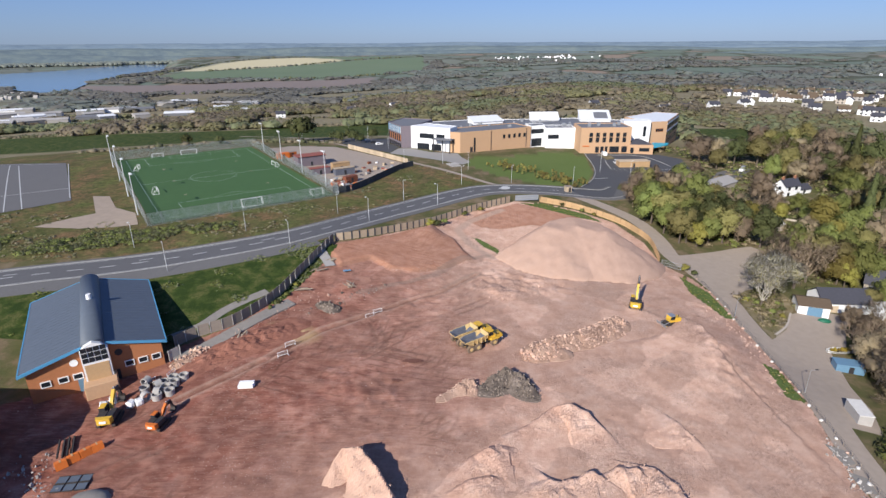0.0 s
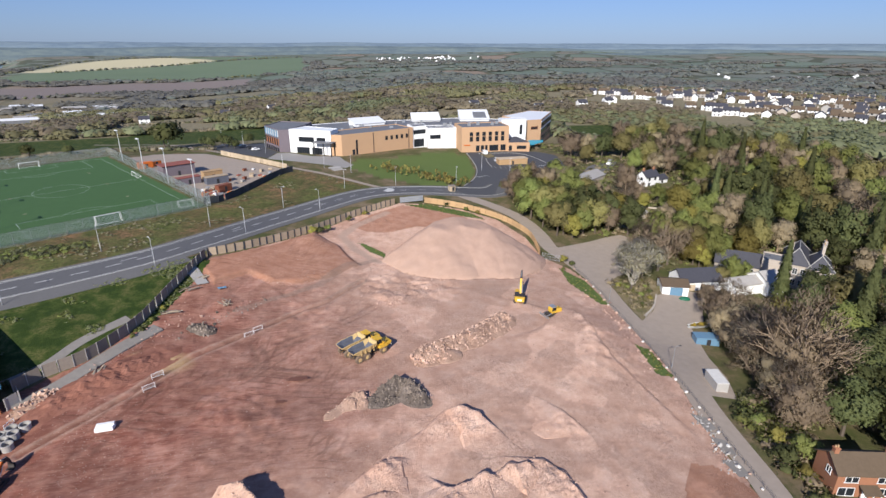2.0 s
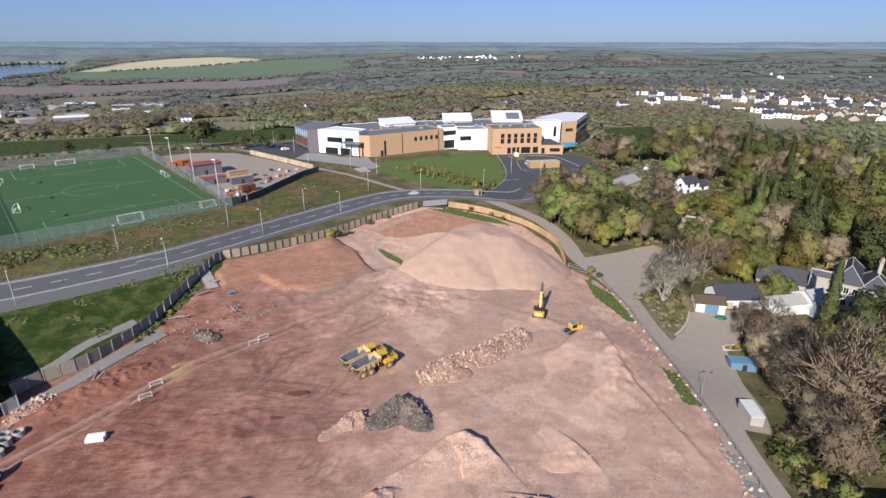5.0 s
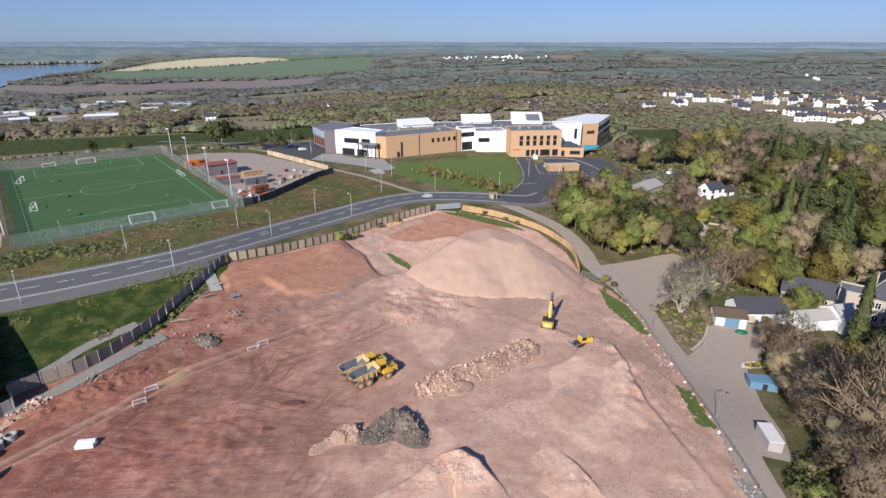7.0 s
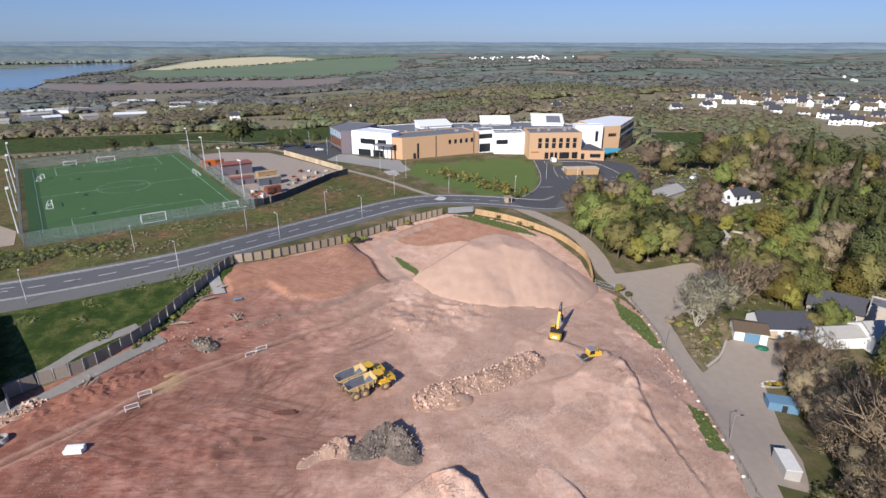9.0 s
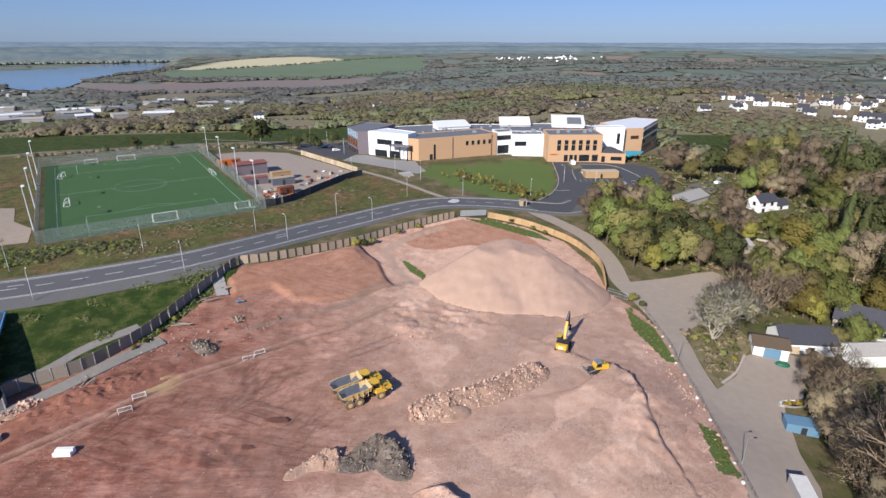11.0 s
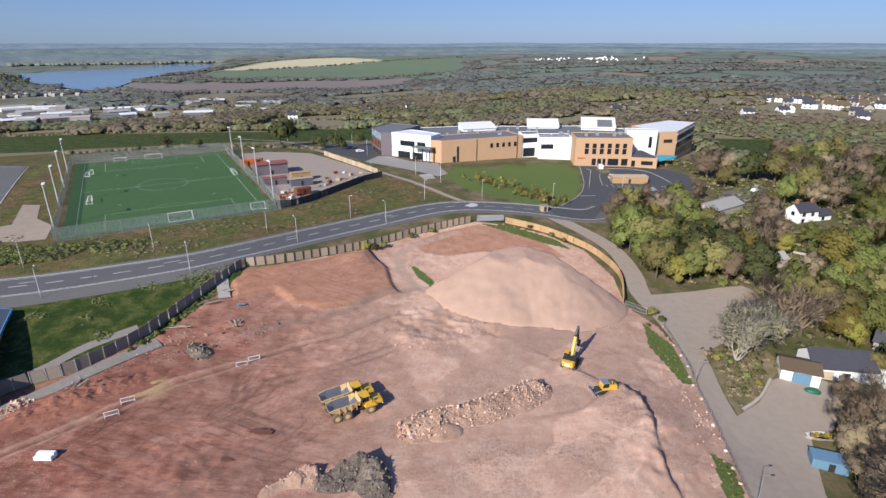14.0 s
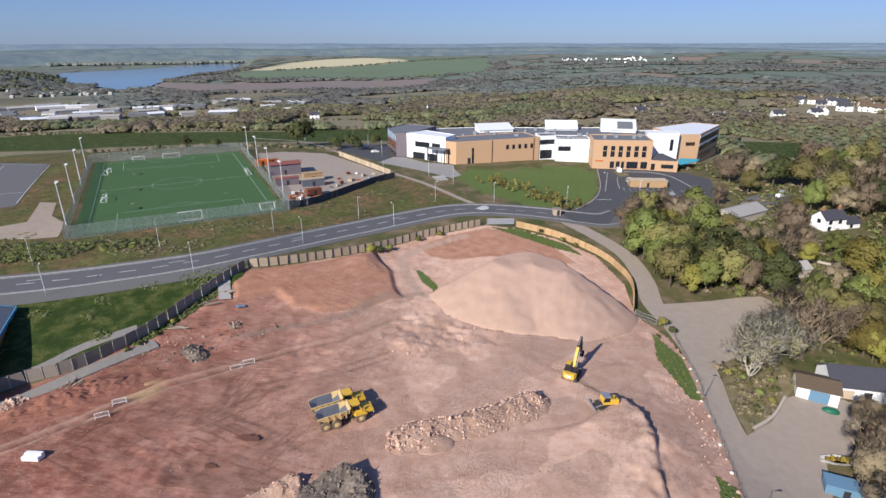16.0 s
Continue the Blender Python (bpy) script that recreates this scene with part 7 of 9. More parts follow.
def loose_stones(label, line, spread, count, size, mat, seed):
    """Broken stone and rubble strewn along a line."""
    g = np.random.RandomState(seed)
    root = thing("loose_stones", label, "rubble")
    pts = smooth_line(line, 0.8)
    shapes = [rock_mesh(k, mat) for k in range(4)]
    for n in range(count):
        q = pts[g.randint(len(pts))]
        x, y, s = q.x + g.normal(0, spread), q.y + g.normal(0, spread), g.uniform(*size) * (2.0 if n % 13 == 0 else 1)
        o = new("rock", shapes[n % 4])
        o.parent = root
        o.matrix_basis = Matrix.LocRotScale((x, y, gz(x, y) + 0.12 + s * 0.1), Euler(g.uniform(0, 6.28, 3)), (s, s * g.uniform(0.6, 1), s * g.uniform(0.4, 0.8)))


loose_stones("broken brick and stone strewn below the hoarding", [(-55, 96), (-48, 104), (-42, 112), (-36, 122), (-28, 126)], 1.8, 100, (0.12, 0.4), "rock", 3)
loose_stones("dark broken debris strewn on the red earth", [(-34, 118), (-28, 121), (-22, 127), (-14, 132)], 1.5, 70, (0.15, 0.6), "rock_dark", 4)
loose_stones("grey rubble in the shade of the hall", [(-68, 70), (-65, 67), (-61, 64)], 1.6, 70, (0.15, 0.5), "concrete", 8)
loose_stones("pale stones spilled along the site edge", [(70, 96), (73, 108), (74, 120), (72, 134)], 1.6, 70, (0.12, 0.4), "rock", 5)
loose_stones("pale crumbled stone on the rough ground before the mound", [(9, 137), (16, 131), (24, 137), (33, 139)], 3.0, 160, (0.1, 0.34), "rock", 7)
loose_stones("grey and white rubble by the lane", [(71, 80), (70.5, 76), (69.5, 70), (68, 65)], 1.2, 110, (0.15, 0.5), "concrete", 6)


def plank_pile(at, turn, n, seed):
    g = random.Random(seed)
    p_ = thing("plank_pile", "weathered planks and poles dropped on the soil", "planks", at, turn)
    for k in range(n):
        bm = bmesh.new()
        box(bm, -1.8, 1.8, -0.12, 0.12, 0, 0.07, 0, pose(g.uniform(-1, 1), g.uniform(-1, 1), 0.25 + 0.05 * k, 0, g.uniform(-3, 3), g.uniform(-50, 50)))
        part("plank", bm, g.choice(("timber", "timber_dark")), p_)


for k, (x, y) in enumerate(((-36.5, 127), (-34, 137), (-31, 143), (-45, 106), (-25, 131))):
    plank_pile((x, y, gz(x, y)), 30 * k, 6, k)


def tarpaulin(at):
    g = random.Random(9)
    t_ = thing("tarpaulin", "crumpled blue sheet lying on the red earth", "sheet", at, 20)
    bm = bmesh.new()
    bmesh.ops.create_grid(bm, x_segments=8, y_segments=6, size=1.0)
    for v in bm.verts:
        v.co = Vector((v.co.x * 1.0 + g.uniform(-0.15, 0.15), v.co.y * 0.5 + g.uniform(-0.15, 0.15), 0.3 + g.uniform(0, 0.3)))
    part("sheet", bm, "blue", t_)


tarpaulin((-26.5, 137.5, gz(-26.5, 137.5)))


# ---- hoardings, rails and street furniture ----
def hoarding(name, label, line, panel_mat, post_mat, h, bay, half=0.1):
    """Boarded fence: a board panel and a post to each bay, following the ground."""
    f = thing(name, label, "fence")
    pts = smooth_line(line, 0.4)
    along_, last = [pts[0]], pts[0]
    for p in pts[1:]:
        if (p - last).length >= bay:
            along_.append(p)
            last = p
    bm = bmesh.new()
    box(bm, 0.07, bay + 0.1, -0.03, 0.03, -0.35, h, 0.01)
    panel = part("panel", bm, panel_mat, f)
    bm = bmesh.new()
    box(bm, -half, half, -0.12, 0.12, -0.6, h + 0.05, 0.01)
    post = part("post", bm, post_mat, f)
    first_ = True
    for a, b in zip(along_, along_[1:]):
        d = b - a
        ang = math.degrees(math.atan2(d.y, d.x))
        za, zb = gz(a.x, a.y), gz(b.x, b.y)
        slope = math.degrees(math.atan2(zb - za, d.length))
        m = pose(a.x, a.y, za, 0, -slope, ang)
        mp = pose(a.x, a.y, za, 0, 0, ang)
        if first_:
            panel.matrix_basis, post.matrix_basis, first_ = m, mp, False
        else:
            again(panel, f, m)
            again(post, f, mp)
    return f


hoarding("site_hoarding", "dark weathered timber site hoarding with pale posts beside the verge", [(-58.5, 103), (-54.8, 106.6), (-48.5, 110.8), (-42.4, 121.6), (-38.6, 134.6), (-33.0, 154.6)], "timber_dark", "concrete", 2.7, 2.4, 0.07)
hoarding("site_hoarding", "low pale concrete panel wall beside the hall", [(-57.5, 98.2), (-56.0, 100.4), (-58.3, 103)], "concrete", "concrete", 2.4, 2.2)
hoarding("pale_hoarding", "pale boarded timber fence along the road", [(-32.6, 155.2), (-23.6, 160.7), (-4.6, 177.6), (9.7, 192.0), (27.5, 206.4)], "timber", "fence_dark", 2.4, 2.4, 0.2)
hoarding("timber_fence", "fresh timber board fence curving round the mound", [(38.6, 208.4), (52.4, 204.4), (64.7, 195.2), (70.6, 184), (71.9, 175), (69.4, 160.4)], "timber_new", "timber_new", 2.2, 2.4)


def gate(at, turn, w, sheet=False):
    g = thing("site_gate", "grey sheeted steel site gate" if sheet else "grey steel mesh site gate", "gate", at, turn)
    if sheet:
        bm = bmesh.new()
        box(bm, 0.1, w - 0.1, 0.06, 0.1, 0.15, 2.2)
        part("sheet", bm, "gate_sheet", g)
    for x in (0, w):
        bm = bmesh.new()
        tube(bm, (x, 0, 0), (x, 0, 2.1), 0.08)
        part("gatepost", bm, "steel", g)
    for z in (0.15, 1.1, 1.95):
        bm = bmesh.new()
        tube(bm, (0, 0, z), (w, 0, z), 0.05)
        part("rail", bm, "steel", g)
    for k in range(int(w / 0.3)):
        bm = bmesh.new()
        tube(bm, (0.15 + k * 0.3, 0, 0.15), (0.15 + k * 0.3, 0, 1.95), 0.025, n=5)
        part("bar", bm, "steel", g)


gate((69.6, 159.6, gz(69.6, 159.6)), -42, 6.0)
gate((28.6, 207.0, gz(28.6, 207)), 8, 9.4, True)


def street_lamp(at, turn, h=8.0, label="slim grey street lamp beside the road", col="mast", head="white"):
    l = thing("street_lamp", label, "street lamp", at, turn, "street lamps")
    bm = bmesh.new()
    tube(bm, (0, 0, -0.3), (0, 0, 1.2), 0.1, n=8)
    part("base_door", bm, "steel", l)
    bm = bmesh.new()
    tube(bm, (0, 0, 1.1), (0, 0, h), 0.075, 0.05, 8)
    part("column", bm, col, l)
    bm = bmesh.new()
    tube(bm, (0, 0, h - 0.05), (0, 1.0, h + 0.12), 0.04, n=6)
    part("bracket", bm, "steel", l)
    bm = bmesh.new()
    box(bm, -0.14, 0.14, 0.9, 1.55, h + 0.06, h + 0.2, 0.04)
    part("lantern", bm, head, l)
    return l


lamp0 = None
for x, y, a in ((-90, 148, 200), (-62, 161.5, 210), (-36.5, 180.5, 225), (-15, 201, 225), (8, 226, 225), (-74, 134, 30), (-45, 149.5, 35), (-25, 175, 45), (-2, 197.5, 45), (30, 232, 200), (58, 236, 180), (76, 258, 90), (88, 250, 180), (-18, 252, 0), (0, 262, 0), (12, 252, 0), (-30, 300, 0), (-45, 330, 0), (-60, 352, 0), (-90, 350, 0)):
    if lamp0 is None:
        lamp0 = street_lamp((x, y, gz(x, y)), a)
    else:
        copy_thing(lamp0, pose(x, y, gz(x, y), 0, 0, a))
for x, y in ((77.6, 128.5), (76.2, 96)):
    street_lamp((x, y, gz(x, y)), -90, 5.6, "short dark lamp post beside the lane", "steel", "dark")

# boundary stones along the lane
g = random.Random(4)
for x, y in ((77.2, 151), (77.0, 146), (77.3, 142.6), (77.7, 138.4), (77.9, 134.2), (76.9, 130), (76.6, 127), (76.8, 122.6), (76.4, 118.4), (76.2, 114.6), (76.1, 111), (75.8, 107.6), (75.2, 103), (74.9, 99.4), (74.6, 95.6), (73.8, 91), (73.4, 86.6), (73.0, 81.6), (72.6, 78), (72.0, 74.4), (71.3, 70.8), (69.4, 65.8), (70.3, 64), (69.9, 60.6), (69.2, 56.8)):
    b = thing("boundary_stone", "pale boulder set along the lane edge", "boulder", (x, y, gz(x, y)), g.uniform(0, 180), "boulders along the lane")
    s = g.uniform(0.45, 0.9)
    bm = bmesh.new()
    bmesh.ops.create_icosphere(bm, subdivisions=2, radius=0.55)
    for v in bm.verts:
        v.co = Vector((v.co.x * s, v.co.y * s * 0.8, max(v.co.z * 0.7 * s, -0.25) + 0.25)) * (1 + 0.22 * noise.noise(v.co * 2 + Vector((x, y, 0))))
    part("stone_body", bm, "rock_white" if g.random() < 0.35 else "rock", b)


def lane_fence(line, bay=2.6):
    """Low post-and-wire fence beside the boulders."""
    f = thing("wire_fence", "low dark post-and-wire fence along the lane", "fence")
    pts = [q for q in smooth_line(line, bay)]
    bm = bmesh.new()
    tube(bm, (0, 0, -0.3), (0, 0, 1.15), 0.055, n=6)
    post = part("post", bm, "timber_dark", f)
    post.location = (pts[0].x, pts[0].y, gz(pts[0].x, pts[0].y))
    for a, b in zip(pts, pts[1:]):
        again(post, f, Matrix.Translation((b.x, b.y, gz(b.x, b.y))))
        za, zb = gz(a.x, a.y), gz(b.x, b.y)
        for k in (0.4, 0.75, 1.08):
            bm = bmesh.new()
            tube(bm, (a.x, a.y, za + k), (b.x, b.y, zb + k), 0.022, n=4)
            part("wire", bm, "fence_dark", f)


lane_fence([(77.6, 152), (77.9, 142), (78.2, 134), (77.2, 126), (76.9, 115), (75.8, 104), (74.6, 92), (73.2, 80), (71.6, 69), (70.2, 58)])
for k, pts in enumerate(([(69.6, 80), (72.4, 78.6), (72.4, 75.4), (69.8, 74.6)], [(69.4, 73.4), (72, 72.2), (71.4, 68.6), (69, 68.8)], [(67.4, 67.6), (70.4, 67.2), (70.2, 63.6), (67.8, 63.4)])):
    drape("concrete_slab", pts, 0.16, "old_concrete", "broken pale concrete pad beside the lane", "slab", 2.0)
# concrete strips beside the hoarding
ribbon("concrete_strip", smooth_line([(-57, 98.5), (-51.5, 104.2), (-47, 110.4), (-43, 116.2), (-38.4, 122)], 1.5), -0.8, 2.4, 0.22, "old_concrete", "cracked pale concrete strip inside the hoarding", "slab", 0.6)
ribbon("outer_path", smooth_line([(-62, 106), (-56.5, 110.5), (-53, 117), (-49.5, 121.5), (-45.2, 126)], 1.5), -1.0, 1.6, 0.06, "old_concrete", "pale path outside the hoarding", "path", 0.3)


drape("concrete_slab", [(-37.2, 147), (-34.4, 148.2), (-30, 139.8), (-32.6, 138.8)], 0.35, "concrete", "cracked pale concrete slab beside the terrace", "slab", 2.0)


# ---- school grounds, compound and parked vehicles ----
drape("car_park", [(77.5, 294.5), (74.4, 262), (68.8, 244), (60, 232), (56, 226), (62, 218), (72, 222), (80, 240), (96, 244), (112, 250), (122, 262), (126, 284), (118, 293), (104, 295)], 0.1, "asphalt_new", "dark tarmac school drive and car park", "car park")
drape("plaza", [(-24, 300), (-28, 284), (-12, 276), (2, 268), (10, 262), (14, 268), (10, 278), (8, 288), (-6, 290), (-18, 300)], 0.08, "paving", "pale paved school forecourt", "paving")
drape("far_car_park", [(-24, 303), (-32, 320), (-30, 345), (-60, 350), (-62, 318), (-40, 296), (-28, 286)], 0.08, "asphalt_new", "grey car park beyond the school", "car park")
PATHWAY = smooth_line([(-150, 405), (-104, 372), (-60, 312), (-20, 268), (0, 250.5), (18, 231.5), (24, 227)])
ribbon("footpath", PATHWAY, -1.2, 1.2, 0.09, "track", "pale footpath from the school to the road", "path")
for k in range(5):
    bm = bmesh.new()
    z = gz(8, 262) + 0.1 + k * 0.16
    box(bm, -2.6, 2.6, k * 0.7, k * 0.7 + 6 - k * 0.7, z - 0.3, z, 0, pose(6.8, 257.5, 0, 0, 0, 28))
    tagged(part("stone_step", bm, "concrete"), "broad pale concrete step up to the school", "step", kind="structure")


def road_dashes():
    line = MAIN
    bm = bmesh.new()
    run, on = 0.0, True
    for side, w, dash, gap in ((0.0, 0.14, 4.0, 3.0),):
        pts = offset(line, side)
        acc = 0.0
        dense = []
        for a, b in zip(pts, pts[1:]):
            n = max(1, int((b - a).length / 0.5))
            dense += [a.lerp(b, k / n) for k in range(n)]
        i = 0
        while i + 8 < len(dense):
            seg = dense[i:i + 8]
            for a, b in zip(seg, seg[1:]):
                d = (b - a).normalized()
                n_ = Vector((d.y, -d.x, 0)) * w
                vs = [a + n_, b + n_, b - n_, a - n_]
                bm.faces.new([bm.verts.new((v.x, v.y, gz(v.x, v.y) + 0.09)) for v in vs][::-1])
            i += 14
    tagged(part("centre_line", bm, "paint"), "white dashed centre line of the road", "marking", kind="structure")
    for off in (-4.1, 4.1, -1.6):
        if abs(off) > 3:
            ribbon("edge_line", line[20:-6], off - 0.09, off + 0.09, 0.09, "paint", "worn white edge line", "marking")
        else:
            pts = offset(line, off)
            for k in range(30, len(pts) - 14, 11):
                ribbon("road_hatch", pts[k:k + 2], -0.13, 0.13, 0.09, "paint", "worn white hatching on the road", "marking")


road_dashes()
# give-way bars and crossing lines by the junctions
for (x, y, a, n) in ((69.5, 246.5, 5, 7), (108, 263, -8, 9), (-80, 132, 120, 6), (-38, 158, 125, 6)):
    for k in range(n):
        bm = bmesh.new()
        box(bm, k * 1.1, k * 1.1 + 0.6, -0.35, 0.35, 0, 0.02, 0, pose(x, y, gz(x + 2, y) + 0.16, 0, 0, a))
        tagged(part("crossing_bar", bm, "paint"), "white painted bar across the tarmac", "marking", kind="structure")
# roundabout at the road end
bm = bmesh.new()
tube(bm, (26, 224, gz(26, 224) + 0.02), (26, 224, gz(26, 224) + 0.16), 2.6, 2.4, 24)
tagged(part("mini_roundabout", bm, "paint"), "low white mini roundabout", "roundabout", kind="structure")


# bay lines and kerbs of the car park
for k in range(9):
    x = 84.5 + k * 2.5
    ribbon("bay_line", [Vector((x, 259.4 + 0.12 * k * 2.5 * 0.5, 0)), Vector((x - 0.3, 264 + 0.12 * k * 2.5 * 0.5, 0))], -0.07, 0.07, 0.13, "paint", "white parking bay line", "marking")
for k in range(7):
    x = 92 + k * 2.6
    ribbon("bay_line", [Vector((x, 253.2 + 0.14 * k * 2.6, 0)), Vector((x - 0.3, 257.8 + 0.14 * k * 2.6, 0))], -0.07, 0.07, 0.13, "paint", "white parking bay line", "marking")
for pts in ([(84.5, 279.5), (83.2, 272), (82.6, 262)], [(86, 292), (92, 290.5), (101, 290.5), (108, 286), (112, 276), (114, 268)], [(77.3, 294), (74.6, 263), (69.4, 245.6), (61, 233)]):
    ribbon("kerb", smooth_line(pts, 2.0), -0.15, 0.15, 0.24, "kerb", "pale concrete kerb of the car park", "kerb", 0.3)
drape("kerbed_lawn", [(83.6, 291), (90, 289), (90.4, 282), (85.6, 280)], 0.22, "planting", "small rough planted bed in the car park", "planting bed")


def car(at, turn, color, van=False, label="parked car"):
    L, W, H = (5.2, 1.95, 2.2) if van else (4.2, 1.75, 1.45)
    c = thing("van" if van else "car", label, "van" if van else "car", at, turn, "parked vehicles")
    bm = bmesh.new()
    side = [(-L / 2, 0.35), (L / 2, 0.35), (L / 2, 0.85), (L / 2 - 0.9, 1.0), (L / 2 - (1.3 if van else 1.6), H), (-L / 2 + (0.1 if van else 0.5), H), (-L / 2, 1.0)]
    prism(bm, side, -W / 2, W / 2, "y")
    bmesh.ops.bevel(bm, geom=bm.edges[:], offset=0.09, segments=2, affect="EDGES")
    b = part("body", bm, color, c)
    bm = bmesh.new()
    prism(bm, [(L / 2 - 0.95, 1.04), (L / 2 - 0.93, 1.08), (L / 2 - (1.3 if van else 1.58), H - 0.12), (L / 2 - (1.34 if van else 1.62), H - 0.14)], -W / 2 + 0.2, W / 2 - 0.2, "y")
    part("windscreen", bm, "glass", b)
    for y in (-W / 2 - 0.01, W / 2 - 0.02):
        bm = bmesh.new()
        prism(bm, [((-0.2 if van else -1.5), 1.02), (L / 2 - 1.2, 1.02), (L / 2 - 1.65, H - 0.15), ((-0.2 if van else -1.4), H - 0.15)], y, y + 0.03, "y")
        part("side_window", bm, "glass", b)
    for x in (-L / 2 + 0.85, L / 2 - 0.85):
        for y in (-W / 2 + 0.05, W / 2 - 0.05):
            bm = bmesh.new()
            tube(bm, (x, y - 0.11, 0.33), (x, y + 0.11, 0.33), 0.33, n=14)
            w = part("wheel", bm, "dark", c)
            bm = bmesh.new()
            tube(bm, (x, y - 0.12, 0.33), (x, y + 0.12, 0.33), 0.19, n=10)
            part("hub", bm, "steel", w)
    return c


for x, y, a, col, v, lab in ((86.5, 289.5, 92, "white", True, "white panel van parked by the school"), (88.2, 271.6, 95, "white", True, "white van beside the timber store"), (97.3, 256.3, 100, "white", False, "white car in a parking bay"),
                             (102.2, 257, 98, "steel", False, "silver car in a parking bay"), (112, 259, 98, "dark", False, "dark car in a parking bay"), (-40, 318, 20, "dark", False, "dark car in the far car park"),
                             (-44, 324, 20, "steel", False, "silver car in the far car park"), (-48, 330, 20, "blue", False, "blue car in the far car park"), (-52, 336, 20, "dark", False, "dark car in the far car park"), (-36, 310, 25, "white", False, "white car in the far car park"),
                             (147, 262, 40, "white", False, "white car on the lane through trees"), (151, 268, 40, "steel", False, "silver car on the lane through trees"), (20, 329, 0, "dark", False, "dark car behind the school"), (117, 170, 20, "dark", False, "dark car under the trees")):
    car((x, y, gz(x, y) + (0.1 if y > 240 and x < 125 else 0.06)), a, col, v, lab)


def cabin(name, label, at, turn, w, d, h, wall, roof, over=0.2, category="cabin", ribs=True):
    c = thing(name, label, category, at, turn)
    bm = bmesh.new()
    box(bm, 0, w, 0, d, -0.4, h, 0.03)
    part("wall", bm, wall, c)
    bm = bmesh.new()
    box(bm, -over, w + over, -over, d + over, h, h + 0.14, 0.03)
    part("roof", bm, roof, c)
    if ribs:
        for k in range(int(w / 1.2)):
            bm = bmesh.new()
            box(bm, 0.5 + k * 1.2, 0.62 + k * 1.2, -0.05, 0.0, 0.1, h - 0.1)
            part("rib", bm, wall, c)
    bm = bmesh.new()
    box(bm, w * 0.45, w * 0.45 + 1.0, -0.06, 0.01, 0.05, min(2.0, h - 0.3), 0.01)
    part("door", bm, "dark", c)
    return c


cabin("timber_store", "long timber-clad store with a flat roof", (87.5, 265.5, gz(95, 267)), 3, 15.5, 5, 2.9, "timber_new", "timber", category="store")
cabin("timber_hut", "small brown timber hut by the drive", (52.5, 224.5, gz(52.5, 224.5)), 10, 2.6, 2.2, 2.3, "timber", "timber_dark", category="hut")
# compound beside the pitch
drape("compound_yard", [(-42, 207), (-36.5, 212), (-16.5, 258), (-30, 272), (-60, 300), (-84, 300), (-92, 288)], 0.1, "track", "dusty hard standing of the works compound", "yard")
cabin("compound_office", "long red-roofed compound building", (-66, 246, gz(-60, 250)), 32, 13, 7, 4.6, "purple_wall", "red_roof", 0.5)
cabin("site_cabin", "brown site cabin stacked in the compound", (-57, 231, gz(-55, 232)), 32, 9, 3.5, 2.8, "purple_wall", "red_roof")
cabin("site_cabin", "cream site cabin with a pale roof", (-49, 240, gz(-48, 241)), 32, 8, 3, 3.4, "timber_new", "timber_new")
cabin("site_cabin", "dark site cabin in the compound", (-46.5, 232, gz(-46, 233)), 32, 9, 3, 2.9, "bed", "timber")
cabin("shipping_container", "rust-brown shipping container in the compound", (-40, 220, gz(-40, 220)), 45, 6, 2.5, 2.6, "rust", "rust", 0.0, "container")
cabin("shipping_container", "orange shipping container by the fence", (-80, 262, gz(-80, 262)), 35, 6, 2.5, 2.6, "orange", "orange", 0.0, "container")
cabin("shipping_container", "orange open-topped skip container", (-76, 266, gz(-76, 266)), 50, 5, 2.5, 2.3, "orange", "timber_dark", 0.0, "container")
hoarding("compound_fence", "dark solid fence round the works compound", [(-42.5, 204.6), (-39, 206.2), (-36, 209.5), (-28, 228), (-20, 247), (-13.5, 256.5)], "fence_dark", "fence_dark", 2.6, 2.4)
hoarding("compound_wall", "pale panel wall behind the works compound", [(-17, 261), (-26, 270), (-40, 284), (-52, 297)], "timber", "timber", 2.3, 2.4)
g = random.Random(12)
for k in range(46):
    x, y = g.uniform(-46, -35), g.uniform(210, 226)
    if k > 30:
        x, y = g.uniform(-40, -22), g.uniform(236, 262)
    c = g.choice(["white", "red_roof", "timber", "concrete", "orange", "rust", "steel"])
    p_ = thing("pallet_stack", "stacked building material in the compound", "materials", (x, y, gz(x, y) + 0.1), g.uniform(0, 90), "materials in the compound")
    hgt = g.uniform(0.5, 1.5)
    bm = bmesh.new()
    box(bm, -0.9, 0.9, -0.6, 0.6, 0.0, 0.15)
    part("pallet", bm, "timber", p_)
    bm = bmesh.new()
    box(bm, -0.85, 0.85, -0.55, 0.55, 0.15, hgt, 0.06)
    part("load", bm, c, p_)


